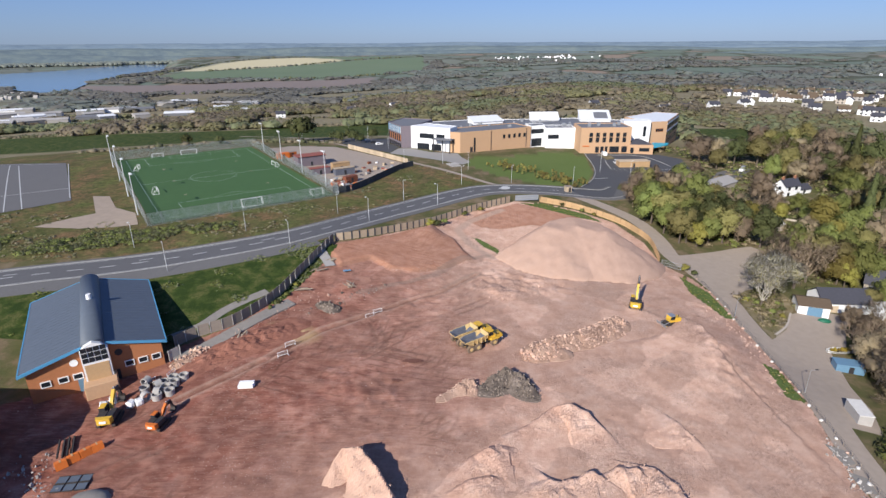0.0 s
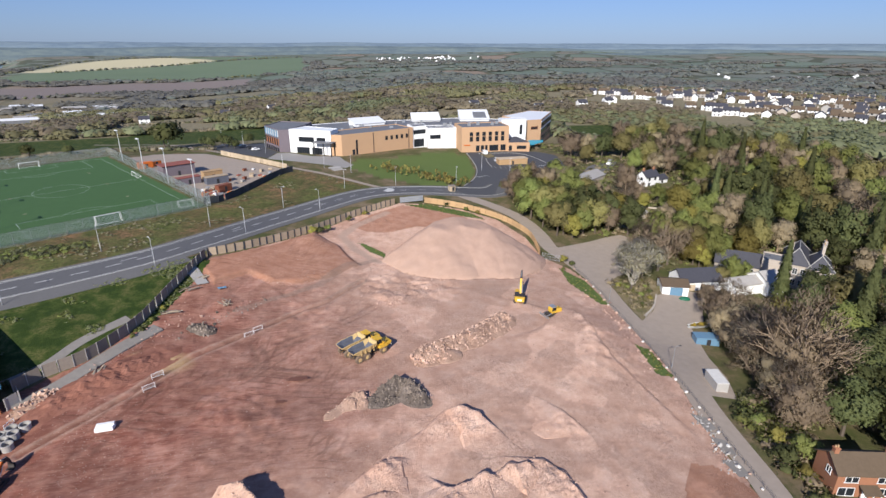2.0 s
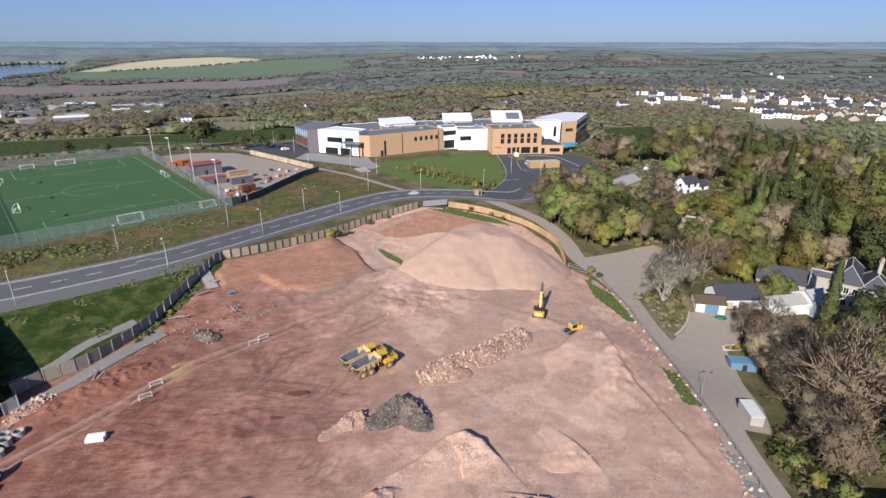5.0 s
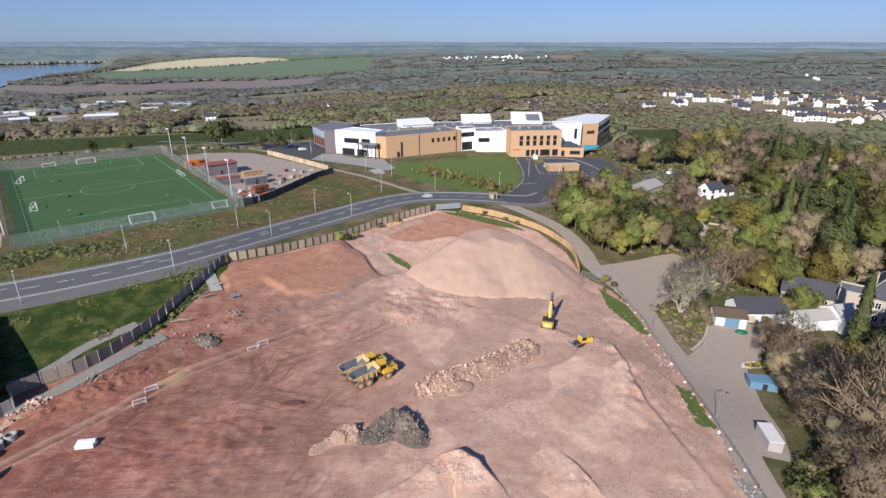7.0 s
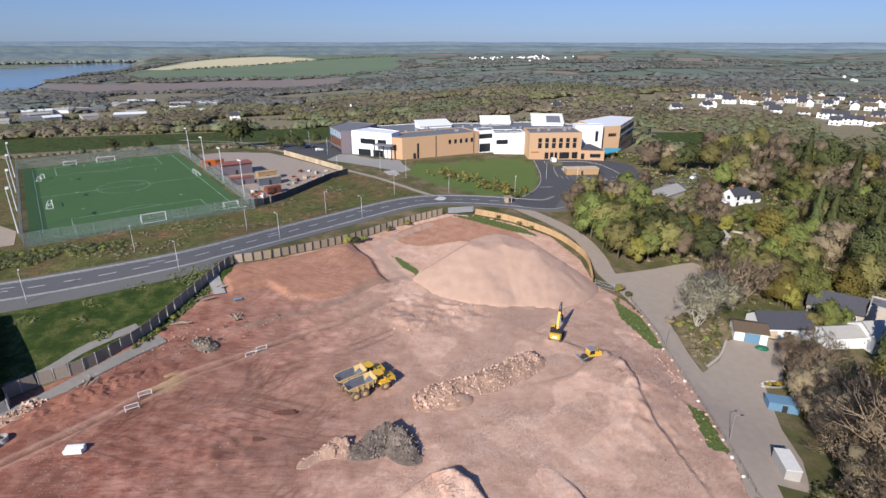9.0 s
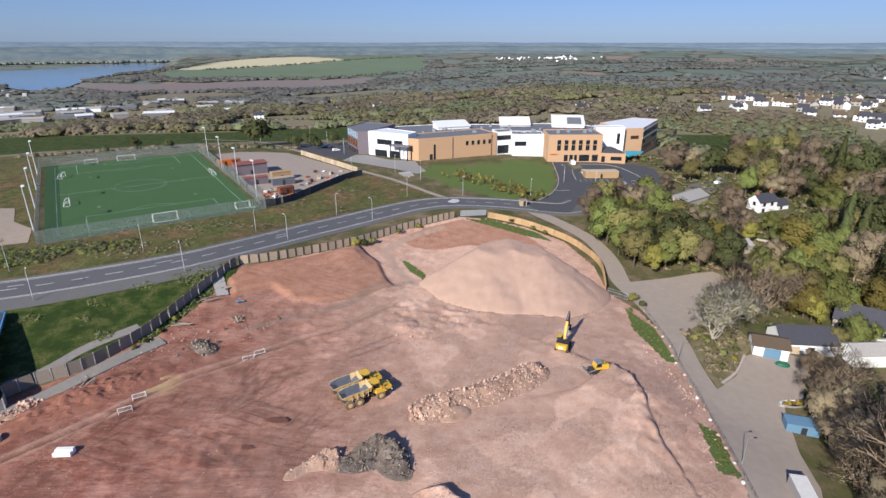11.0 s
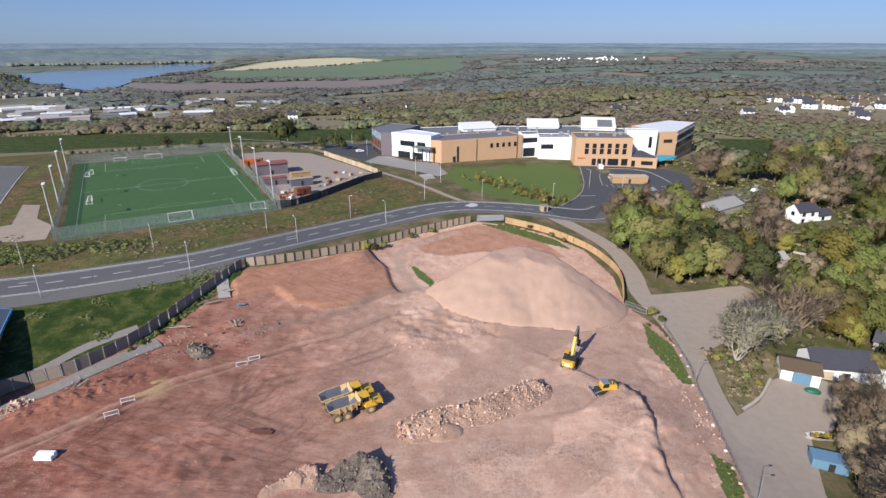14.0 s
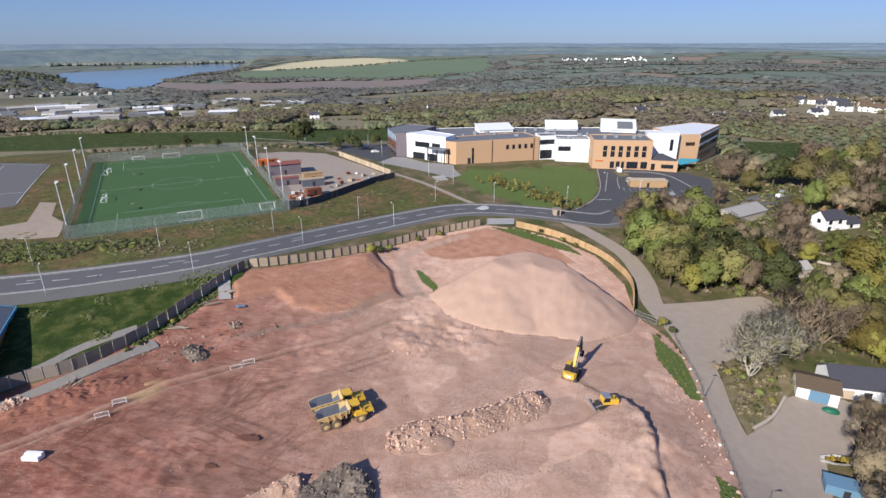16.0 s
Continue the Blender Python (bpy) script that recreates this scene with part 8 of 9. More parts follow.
# ---- lane side: cabin, boat, trailer ----
cabin("blue_cabin", "faded blue sheeted cabin beside the yard", (91.3, 107.8, gz(93, 108) - 0.2), -17, 5.8, 3.2, 2.0, "blue", "blue", 0.1)
cabin("grey_caravan", "pale green-grey box trailer beside the lane", (83.6, 86.4, gz(84, 87) - 0.1), 78, 5.6, 2.6, 2.4, "concrete", "rock_white", 0.05, "trailer")
b = thing("rowing_boat", "white-hulled boat full of weeds on the ground", "boat", (98, 115.6, gz(98, 115.6)), -3)
bm = bmesh.new()
rows = []
for k in range(9):
    s = k / 8
    w = 1.1 * math.sin(math.pi * min(1, 0.12 + s * 0.62 + 0.3 * s)) + 0.05
    rows.append([(-3.5 + 7 * s, -w, 0.95 + 0.25 * s * s), (-3.5 + 7 * s, -w * 0.55, 0.15), (-3.5 + 7 * s, w * 0.55, 0.15), (-3.5 + 7 * s, w, 0.95 + 0.25 * s * s)])
vs = [[bm.verts.new(p) for p in r] for r in rows]
for a, c in zip(vs, vs[1:]):
    for i in range(3):
        bm.faces.new((a[i], a[i + 1], c[i + 1], c[i]))
bm.faces.new(vs[0]), bm.faces.new(vs[-1])
bmesh.ops.solidify(bm, geom=bm.faces[:], thickness=0.07)
part("hull", bm, "white", b)
bm = bmesh.new()
g = random.Random(3)
for k in range(26):
    x = g.uniform(-2.8, 2.4)
    w = 0.75 - 0.08 * abs(x)
    bmesh.ops.create_icosphere(bm, subdivisions=1, radius=g.uniform(0.25, 0.5), matrix=Matrix.Translation((x, g.uniform(-w, w), g.uniform(0.6, 1.1))))
tagged(part("weed_cover", bm, "weeds", b), "brown and yellow weeds", kind="stuff")
s = thing("green_skip", "dark green dinghy cover in front of the garage", "cover", (103.4, 130.4, gz(103.4, 130.4)), -15)
bm = bmesh.new()
bmesh.ops.create_uvsphere(bm, u_segments=14, v_segments=8, radius=1)
bmesh.ops.transform(bm, matrix=Matrix.Diagonal((1.7, 1.0, 0.9, 1)), verts=bm.verts[:])
part("cover_sheet", bm, "green", s, smooth=True)
# low garden wall and rockery before the garage
for pts in ([(84.6, 121.2), (90.4, 126.2), (95.6, 133.0)], [(112, 183), (118, 186), (124, 184)], [(127, 196), (131, 202), (137, 200)]):
    ribbon_pts = smooth_line(pts, 1.0)
    ribbon("stone_wall", ribbon_pts, -0.25, 0.25, 0.6, "stone", "low rough stone garden wall", "wall", 1.0)


# ---- trees ----
def soft_mesh(name, verts, faces, normals, mat, parent=None):
    """Foliage in one mesh, lit by the round of its crown and clumps, not leaf by leaf."""
    ob = raw(name, verts.tolist(), faces.tolist(), mat, parent, True)
    normals = normals / (np.linalg.norm(normals, axis=1, keepdims=True) + 1e-9)
    ob.data.normals_split_custom_set_from_vertices(normals.tolist())
    return ob


def unit(v):
    return v / (np.linalg.norm(v, axis=1, keepdims=True) + 1e-9)


def leaf_cards(points, normals, size, g, spread=0.5, slim=0.75):
    """Small leaf sprays at the points, each turned its own way: corners, faces and the light's normals."""
    n = len(points)
    nrm = unit(normals)
    face = unit(nrm + g.normal(0, spread, (n, 3)))
    face *= np.sign((face * nrm).sum(1, keepdims=True) + 1e-9)
    t = unit(np.cross(face, g.normal(0, 1, (n, 3))))
    b = np.cross(face, t)
    s = (size * g.uniform(0.6, 1.5, n))[:, None]
    v = np.stack([points + t * s, points - t * s * 0.6 + b * s * slim, points - t * s * 0.6 - b * s * slim], 1).reshape(-1, 3)
    return v, np.arange(3 * n).reshape(-1, 3), np.repeat(unit(nrm + g.normal(0, 0.16, (n, 3))), 3, 0)


def lobes(g, n, rx, rz, cz, low=-0.5):
    """Centres, radii and outward directions of the clumps of an uneven crown."""
    d = g.normal(0, 1, (n * 6, 3))
    d = unit(d)
    d = d[d[:, 2] > low]
    kept = []
    for q in d:
        if all(np.dot(q, k) < 0.8 for k in kept):
            kept.append(q)
        if len(kept) == n:
            break
    d = np.array(kept)
    out = g.uniform(0.45, 0.86, (len(d), 1)) * (1 + 0.15 * np.sin(2 * np.arctan2(d[:, 1], d[:, 0]) + g.uniform(0, 6)))[:, None]
    c = d * out * np.array([rx, rx, rz]) + np.array([0, 0, cz])
    return np.concatenate([c, [[0, 0, cz]]]), np.append(g.uniform(0.22, 0.42, len(d)) * rx, 0.55 * rx), np.concatenate([d, [[0, 0, 1.0]]])


def limbs(bm, g, base, tip, r, depth, spread, tips):
    """Tapered, forking limbs."""
    mid = base.lerp(tip, 0.5) + Vector(g.normal(0, 0.06, 3)) * (tip - base).length
    n = 6 if r > 0.12 else 4 if r > 0.05 else 3
    if r > 0.06:
        tube(bm, base, mid, r, r * 0.8, n)
        tube(bm, mid, tip, r * 0.8, r * 0.55, n)
    else:
        tube(bm, base, tip, r, r * 0.55, 3)
    if depth == 0:
        tips.append(tip)
        return
    L = (tip - base).length
    for k in range(3 if depth > 1 else 4):
        d = ((tip - base).normalized() + Vector(g.normal(0, spread, 3)) + Vector((0, 0, 0.12))).normalized()
        start = mid.lerp(tip, g.uniform(0.3, 1.0))
        limbs(bm, g, start, start + d * L * g.uniform(0.6, 0.85), r * 0.55, depth - 1, spread, tips)


def ball(sub):
    bm = bmesh.new()
    bmesh.ops.create_icosphere(bm, subdivisions=sub, radius=1)
    out = np.array([v.co[:] for v in bm.verts]), np.array([[v.index for v in f.verts] for f in bm.faces])
    bm.free()
    return out


BALL, TRI = ball(1)


def leafy_tree(name, label, seed, h, rx, mat, n=22, leaves=2700, leaf=0.31, trunk_h=0.22, low=-0.6, core=0.82, slim=0.75, limb=""):
    g = np.random.RandomState(seed)
    t = thing(name, label, "tree")
    cz, rz = h * 0.56, h * 0.45
    bm = bmesh.new()
    tube(bm, (0, 0, -0.6), (0.1, 0.1, h * trunk_h), h * 0.032, h * 0.024, 6)
    tube(bm, (0.1, 0.1, h * trunk_h), (0.2, 0.0, h * 0.75), h * 0.024, h * 0.008, 5)
    part("trunk", bm, limb or "bark", t)
    c, r, d = lobes(g, n, rx, rz, cz, low)
    vs, fs, ns, count = [], [], [], 0
    share = r ** 2 / (r ** 2).sum()
    for q, rad, o, k in zip(c, r, d, share):
        m = max(8, int(leaves * k))
        a = unit(g.normal(0, 1, (m, 3)) + 0.5 * o)
        squash = np.array([1, 1, 0.85])
        p = q + a * squash * rad * (0.6 + 0.85 * g.uniform(0, 1, (m, 1)) ** 0.8)
        v, f, w = leaf_cards(p, 0.5 * a + 0.6 * o + [0, 0, 0.35], leaf, g, 0.38, slim)
        b = BALL * (1 + g.normal(0, 0.16, (len(BALL), 1))) * squash * rad * core + q
        vs += [v, b]
        fs += [f + count, TRI + count + len(v)]
        ns += [w, 0.5 * BALL + 0.6 * o + [0, 0, 0.2]]
        count += len(v) + len(b)
    tagged(soft_mesh("crown", np.concatenate(vs), np.concatenate(fs), np.concatenate(ns), mat, t), kind="stuff")
    if limb:  # pale limbs showing through the thin crown
        bm, tips = bmesh.new(), []
        for q in c[:7]:
            limbs(bm, g, Vector((0.1, 0.1, h * g.uniform(0.2, 0.4))), Vector(q) * 1.12, h * 0.009, 0, 0.4, tips)
        part("branch_crown", bm, limb, t)
    return t


def bare_tree(name, label, seed, h, rx, mat="twig", twigs=1500, bud_mat="leaf_dull"):
    g = np.random.RandomState(seed)
    t = thing(name, label, "tree")
    bm = bmesh.new()
    tube(bm, (0, 0, -0.6), (0, 0, h * 0.22), h * 0.035, h * 0.028, 8)
    part("trunk", bm, "bark", t)
    bm = bmesh.new()
    tips = []
    for k in range(7):
        a = k * 0.9 + g.uniform(0, 0.4)
        up = g.uniform(0.35, 0.8)
        out = 0.62 - 0.35 * up
        limbs(bm, g, Vector((0, 0, h * g.uniform(0.16, 0.24))), Vector((math.cos(a) * rx * out, math.sin(a) * rx * out, h * (0.22 + up * 0.55))), h * 0.013, 2, 0.4, tips)
    part("branch_crown", bm, mat, t)
    # fine twigs fanning out from the branch ends
    ends = np.array([tips[k][:] for k in g.randint(0, len(tips), twigs)])
    d = unit(unit(ends - [0, 0, h * 0.4]) + g.normal(0, 0.55, (twigs, 3)) + [0, 0, 0.2])
    p = ends + g.normal(0, rx * 0.08, (twigs, 3))
    side = unit(np.cross(d, g.normal(0, 1, (twigs, 3)))) * h * 0.0042
    L = (rx * g.uniform(0.12, 0.3, twigs))[:, None]
    v = np.stack([p - side, p + side, p + d * L], 1).reshape(-1, 3)
    o = unit(ends - [0, 0, h * 0.45] + [0, 0, 1.0])
    f = np.arange(3 * twigs).reshape(-1, 3)
    tagged(soft_mesh("twig_haze", v, f, np.repeat(o, 3, 0), mat, t), kind="stuff")
    m = twigs // 3
    v, f, w = leaf_cards(p[:m] + d[:m] * L[:m] * 0.6, o[:m], 0.15, g)
    tagged(soft_mesh("bud_haze", v, f, w, bud_mat, t), kind="stuff")
    return t


def conifer(name, label, seed, h, rx):
    g = np.random.RandomState(seed)
    t = thing(name, label, "tree")
    bm = bmesh.new()
    tube(bm, (0, 0, -0.5), (0, 0, h * 0.96), h * 0.022, 0.03, 8)
    part("trunk", bm, "bark", t)
    n = 1900
    k = g.uniform(0.1, 1, n) ** 0.75
    a = g.uniform(0, 6.28, n)
    whorl = 0.75 + 0.25 * np.sin(a * 5 + np.floor(k * 14) * 2.1)
    r = rx * (1 - k) * g.uniform(0.55, 1.05, n) * whorl + 0.15
    p = np.stack([np.cos(a) * r, np.sin(a) * r, h * k - r * 0.18], -1)
    v, f, w = leaf_cards(p, np.stack([np.cos(a), np.sin(a), 0 * a + 0.5], -1), 0.42, g)
    tagged(soft_mesh("crown", v, f, w, "leaf_dark", t), kind="stuff")
    return t


def kinds():
    made = {
        "green": [leafy_tree("broadleaf_tree", "broadleaf tree in fresh green spring leaf", 11 + k, 11 + k, 4.6 + 0.3 * k, ("leaf", "leaf_olive", "leaf")[k]) for k in range(3)],
        "olive": [leafy_tree("broadleaf_tree", "olive-green tree with a loose rounded crown", 21 + k, 12 + k, 4.8, "leaf_olive", 20, 2700, 0.32) for k in range(2)],
        "bright": [leafy_tree("broadleaf_tree", "yellow-green tree in young leaf", 31 + k, 10 + 2 * k, 4.4, "leaf_bright") for k in range(2)],
        "dull": [leafy_tree("budding_tree", "grey-brown tree just coming into bud", 41 + k, 11 + k, 4.8, "leaf_dull", 22, 2900, 0.3, core=0.8, slim=0.35, limb="twig") for k in range(3)],
        "dark": [leafy_tree("evergreen_tree", "dark evergreen tree with dense crown", 51 + k, 12 + k, 4.6, "leaf_dark", 20, 2600) for k in range(2)],
        "bare": [bare_tree("bare_tree", "leafless grey-brown tree with fine twigs", 61 + k, 10 + k, 5.2) for k in range(2)],
        "pale": [bare_tree("bare_tree", "pale lichened tree with a dense tangle of twigs", 66 + k, 9, 4.8, "twig_pale", 2200, "leaf_olive") for k in range(2)],
        "conifer": [conifer("conifer", "tall dark conifer in the wood", 71 + k, 16 + k, 3.4) for k in range(2)],
        "whip": [leafy_tree("young_tree", "thin yellow-green sapling planted on the school lawn", 91 + k, 3.0, 0.75, "whip_leaf", 4, 120, 0.17, 0.2, -0.9, 0.5) for k in range(2)],
        "shrub": [leafy_tree("shrub", "dense green shrub on rough ground", 81 + k, 3.2, 1.9, m_, 9, 420, 0.18, 0.15, -0.3) for k, m_ in enumerate(("leaf", "leaf_bright", "leaf_dark"))],
    }
    return made


KINDS = kinds()
USED = set()


def plant(kind, x, y, s=1.0, seed=0, sz=None):
    some = KINDS[kind]
    ob = some[seed % len(some)]
    m = pose(x, y, gz(x, y) - 0.1, 0, 0, (seed * 77) % 360) @ Matrix.Diagonal((s, s, sz or s, 1))
    if ob.name not in USED:
        USED.add(ob.name)
        ob.matrix_basis = m
        return ob
    o = copy_thing(ob, m)
    o.matrix_basis = m
    return o


# trees by the lane and the sheds
SINGLES = [
    ("green", 139, 197, 0.75), ("bright", 128, 197, 0.7), ("green", 146, 193, 0.8), ("green", 153, 201, 0.8), ("dull", 161, 207, 0.8), ("green", 169, 216, 0.9), ("green", 150, 183, 1.0), ("dull", 131, 205, 0.7),
    ("green", 141, 207, 0.6), ("green", 173, 228, 1.0), ("dull", 167, 241, 1.0), ("green", 151, 245, 0.8), ("bright", 142, 236, 0.7), ("green", 104, 186, 1.05), ("dark", 112, 178, 0.95), ("green", 127, 168, 0.95), ("bare", 118, 157, 1.0), ("green", 129, 162, 0.9),
    ("green", 87, 237, 0.5), ("green", 94, 239, 0.5), ("dull", 102, 241, 0.5), ("green", 110, 244, 0.5), ("dull", 118, 248, 0.6), ("bright", 91, 232, 0.6), ("green", 83, 230, 0.6), ("green", 120.5, 137.6, 0.5), ("green", 125, 138.4, 0.6), ("green", 130, 139, 0.5), ("bright", 121, 152, 0.9), ("green", 128, 153, 0.9), ("bright", 140, 152, 1.0), ("green", 83, 179, 0.95), ("bright", 88, 176.5, 0.8), ("green", 93, 178.5, 1.0), ("green", 99, 180.5, 1.0), ("dark", 104.5, 182.5, 0.9), ("green", 80.5, 187, 1.0), ("green", 82, 193, 1.1), ("dark", 95, 186, 1.1), ("green", 78.5, 203, 1.05), ("green", 88, 194, 1.15), ("green", 79, 196, 1.05), ("green", 84, 206, 1.0), ("dull", 77.5, 213, 1.0), ("dark", 92, 196, 1.05), ("green", 88.5, 188, 1.1), ("bright", 90, 212, 0.9), ("green", 98, 204, 1.1), ("dark", 101, 190, 1.15),
    ("green", 94, 182, 0.95), ("dull", 108, 197, 1.0), ("bright", 113, 192, 0.85), ("green", 106, 208, 1.05), ("dark", 86, 180, 0.9), ("dull", 96, 222, 1.0), ("green", 84, 224, 0.95), ("dull", 92, 232, 0.9), ("green", 104, 232, 1.0),
    ("pale", 92.4, 140, 1.25), ("pale", 97.5, 144.5, 1.25), ("pale", 94, 148, 1.0), ("pale", 101, 150, 1.1), ("pale", 89.5, 137, 1.0), ("dull", 103, 106, 1.0), ("dull", 100, 100, 0.9), ("bare", 104.5, 101, 1.1), ("green", 108, 104, 1.0), ("dull", 101, 92, 1.0), ("bare", 97, 93, 0.9), ("dull", 106, 120, 0.7), ("bare", 113, 124, 0.8), ("bare", 106, 149, 1.2), ("bare", 112, 153, 1.1), ("bare", 112.5, 163, 0.9), ("bare", 105, 157, 1.1), ("green", 116, 167, 1.0), ("green", 120, 162, 1.0), ("dark", 110, 176, 1.0), ("dull", 104, 180, 1.0), ("green", 98, 192, 1.0), ("dull", 86, 197, 1.0), ("green", 92, 204, 1.0), ("green", 80, 205, 1.0), ("dull", 100, 213, 1.0), ("green", 112, 203, 1.0), ("green", 124, 158, 0.95), ("bright", 122, 150, 0.7), ("green", 131, 152, 0.8),
    ("dull", 107.5, 126.5, 0.55), ("bare", 105, 122, 0.6), ("dull", 104.5, 112, 0.9), ("bare", 108, 117.5, 0.9), ("bright", 115.5, 107, 1.15), ("bare", 98.5, 85, 1.75), ("bare", 95, 77, 1.1), ("bare", 105, 91, 1.6), ("dull", 91.5, 74, 0.9),
    ("dull", 97.5, 103, 0.7), ("dull", 99, 110, 0.75), ("bare", 101, 114, 0.7), ("dull", 92, 84, 0.8), ("dull", 99.5, 88, 1.45), ("bare", 91, 78, 1.0), ("dull", 89, 75, 0.9), ("dull", 103, 86, 1.1), ("dull", 99, 78, 1.0), ("bare", 94, 91, 0.8), ("dull", 104, 80, 1.0), ("dark", 98, 71.5, 1.1), ("dark", 105, 66, 1.1), ("dark", 99.5, 49, 1.35), ("dark", 106, 55, 1.35), ("dark", 95, 45, 1.3), ("dark", 112, 62, 1.35), ("dark", 103, 76, 1.1), ("bare", 101, 96, 1.0), ("dull", 98, 98, 1.0), ("dull", 111, 97, 1.15), ("dark", 113, 84, 1.1), ("dark", 107, 73, 1.0), ("dark", 138, 119, 1.15), ("dark", 128, 112, 1.0), ("green", 125, 100, 1.1), ("dark", 148, 108, 1.2), ("dark", 122, 88, 1.2), ("dark", 118, 70, 1.2),
    ("bright", 131, 172, 1.05), ("green", 137, 166, 0.9), ("dull", 126, 178, 0.9), ("green", 140, 178, 1.1), ("dull", 148, 172, 1.1), ("dark", 154, 164, 1.15), ("dull", 158, 156, 1.1), ("dark", 166, 150, 1.2), ("conifer", 163, 170, 1.0), ("conifer", 152, 186, 1.1), ("conifer", 171, 160, 1.05),
      ("bare", 122, 200, 0.9),  ("bright", 118, 212, 0.6), ("green", 112, 219, 0.55), ("dull", 108, 240, 0.7),
]
for k, (kind, x, y, s) in enumerate(SINGLES):
    plant(kind, x, y, s, k, s * (1.0 if kind in ("bare", "pale") or y < 125 else 1.12 + 0.05 * (k % 4)))
for k, (x, y, w, h) in enumerate(((-86, 330, 1.8, 1.15), (-60, 322, 0.75, 0.5), (-52, 326, 0.7, 0.5), (-44, 340, 0.75, 0.55), (-56, 334, 0.8, 0.55), (-66, 330, 0.65, 0.45), (-130, 318, 0.6, 0.4), (-150, 322, 0.75, 0.5), (-48, 318, 0.6, 0.4))):
    plant("shrub", x, y, w * 2.6, 3 * k + 2, h * 4.2)
SHRUBS = [(84.5, 67, 1.4), (82.5, 71.5, 1.0), (79, 66, 1.2), (82, 76, 0.8), (80.3, 62.5, 0.8), (-40.5, 120.5, 0.4), (-39.5, 124, 0.4), (-38.4, 129, 0.35), (-36.6, 136, 0.35), (-42, 118, 0.35), (-4, 175.6, 0.9), (-2.2, 176.5, 0.8),
          (0.5, 178.8, 0.7), (92, 131, 0.5), (94.5, 135, 0.5), (90.5, 133, 0.5), (86, 139, 0.5), (88, 128, 0.35), (73, 150, 0.4), (76, 156.5, 0.8), (77.5, 154, 0.6), (132, 160, 1.2), (137, 156, 1.4), (-60, 104.5, 0.6), (54, 202, 0.5), (58, 199, 0.5), (47, 206, 0.5), (8, 188, 0.6), (14, 193.5, 0.6)]
for k, (x, y, s) in enumerate(SHRUBS):
    plant("shrub", x, y, s, k)
# young whips planted on the school lawn
g = random.Random(8)
for k in range(90):
    u, v = g.random(), g.random()
    x, y = 20 + 37 * u + 9 * v + g.uniform(-0.5, 0.5), 259 - 29 * u + 7 * v + g.uniform(-0.5, 0.5)
    plant("whip", x, y, g.uniform(0.8, 1.3), k)


CLEAR = [(108, 142, 216, 256), (130, 166, 204, 238), (128, 150, 190, 214), (112, 134, 226, 262), (110, 136, 176, 206), (120, 160, 122, 152), (84, 122, 80, 178), (139, 156, 240, 275), (120, 129, 183, 196), (62, 130, 236, 300)]


def clear(x, y):
    return any(a < x < b and c < y < d for a, b, c, d in CLEAR)


# wood on the slope beyond the sheds
g = random.Random(21)
placed, k = [(x, y) for _, x, y, _ in SINGLES], 0
for _ in range(5200):
    x, y = g.uniform(92, 262), g.uniform(62, 352)
    if clear(x, y) or x < 78 + 0.1 * y or (y < 100 and x < 118) or (x < 112 and y < 186) or (x < 178 and y > 282) or (165 < x < 216 and y > 330):
        continue
    d = math.hypot(x, y)
    if d > 360 or any((x - a) ** 2 + (y - b) ** 2 < 8.0 ** 2 for a, b in placed):
        continue
    placed.append((x, y))
    k += 1
    kind = g.choices(["green", "olive", "dull", "bare", "dark", "bright", "conifer"], [16, 18, 34, 8, 14, 5, 5])[0]
    if x > 138 and y < 170 and g.random() < 0.45:
        kind = "dark"
    s_ = g.uniform(0.9, 1.4)
    plant(kind, x, y, s_, g.randrange(99), s_ * g.uniform(0.95, 1.3))
print("wood trees", k)


def woodland(name, label, mats, spots, cards, core, seed, squash=0.5, zone=0.0, up=0.35, close=False):
    """Crowns too far off to tell apart, in one mesh to each tone: a lumpy core under leaf sprays."""
    groups = [[] for _ in mats]
    g = np.random.RandomState(seed)
    for x, y, z, r in spots:
        k = g.uniform(0, len(mats))
        if zone:
            k = (0.5 + 0.6 * float(patchy(x, y, zone, seed))) * len(mats) + g.normal(0, 0.55)
        groups[int(np.clip(k, 0, len(mats) - 1))].append((x, y, z, r))
    core_v, core_f = ball(1)
    for m_, some in zip(mats, groups):
        vs, fs, ns, n = [], [], [], 0
        for x, y, z, r in some:
            at = np.array([x, y, z])
            vs.append(core_v * (1 + g.normal(0, 0.16, (len(core_v), 1))) * [r * core, r * core, r * squash * core] + at + [0, 0, r * 0.8 * squash])
            fs.append(core_f + n)
            ns.append(core_v + [0, 0, up])
            n += len(core_v)
            if cards:
                d = g.normal(0, 1, (cards, 3))
                d[:, 2] = np.abs(d[:, 2]) - 0.3
                d = unit(d)
                p = d * [r, r, r * squash * 1.1] * ((0.8 if close else 0.7) + g.uniform(0, 0.25 if close else 0.6, (cards, 1))) + at + [0, 0, r * 0.8 * squash]
                v, f, w = leaf_cards(p, d + [0, 0, up], r * (0.2 if cards > 20 else 0.27), g, 0.25 if close else 0.7)
                vs.append(v)
                fs.append(f + n)
                ns.append(w)
                n += len(v)
        if vs:
            tagged(soft_mesh(name, np.concatenate(vs), np.concatenate(fs), np.concatenate(ns), m_), label, "woodland", kind="stuff")


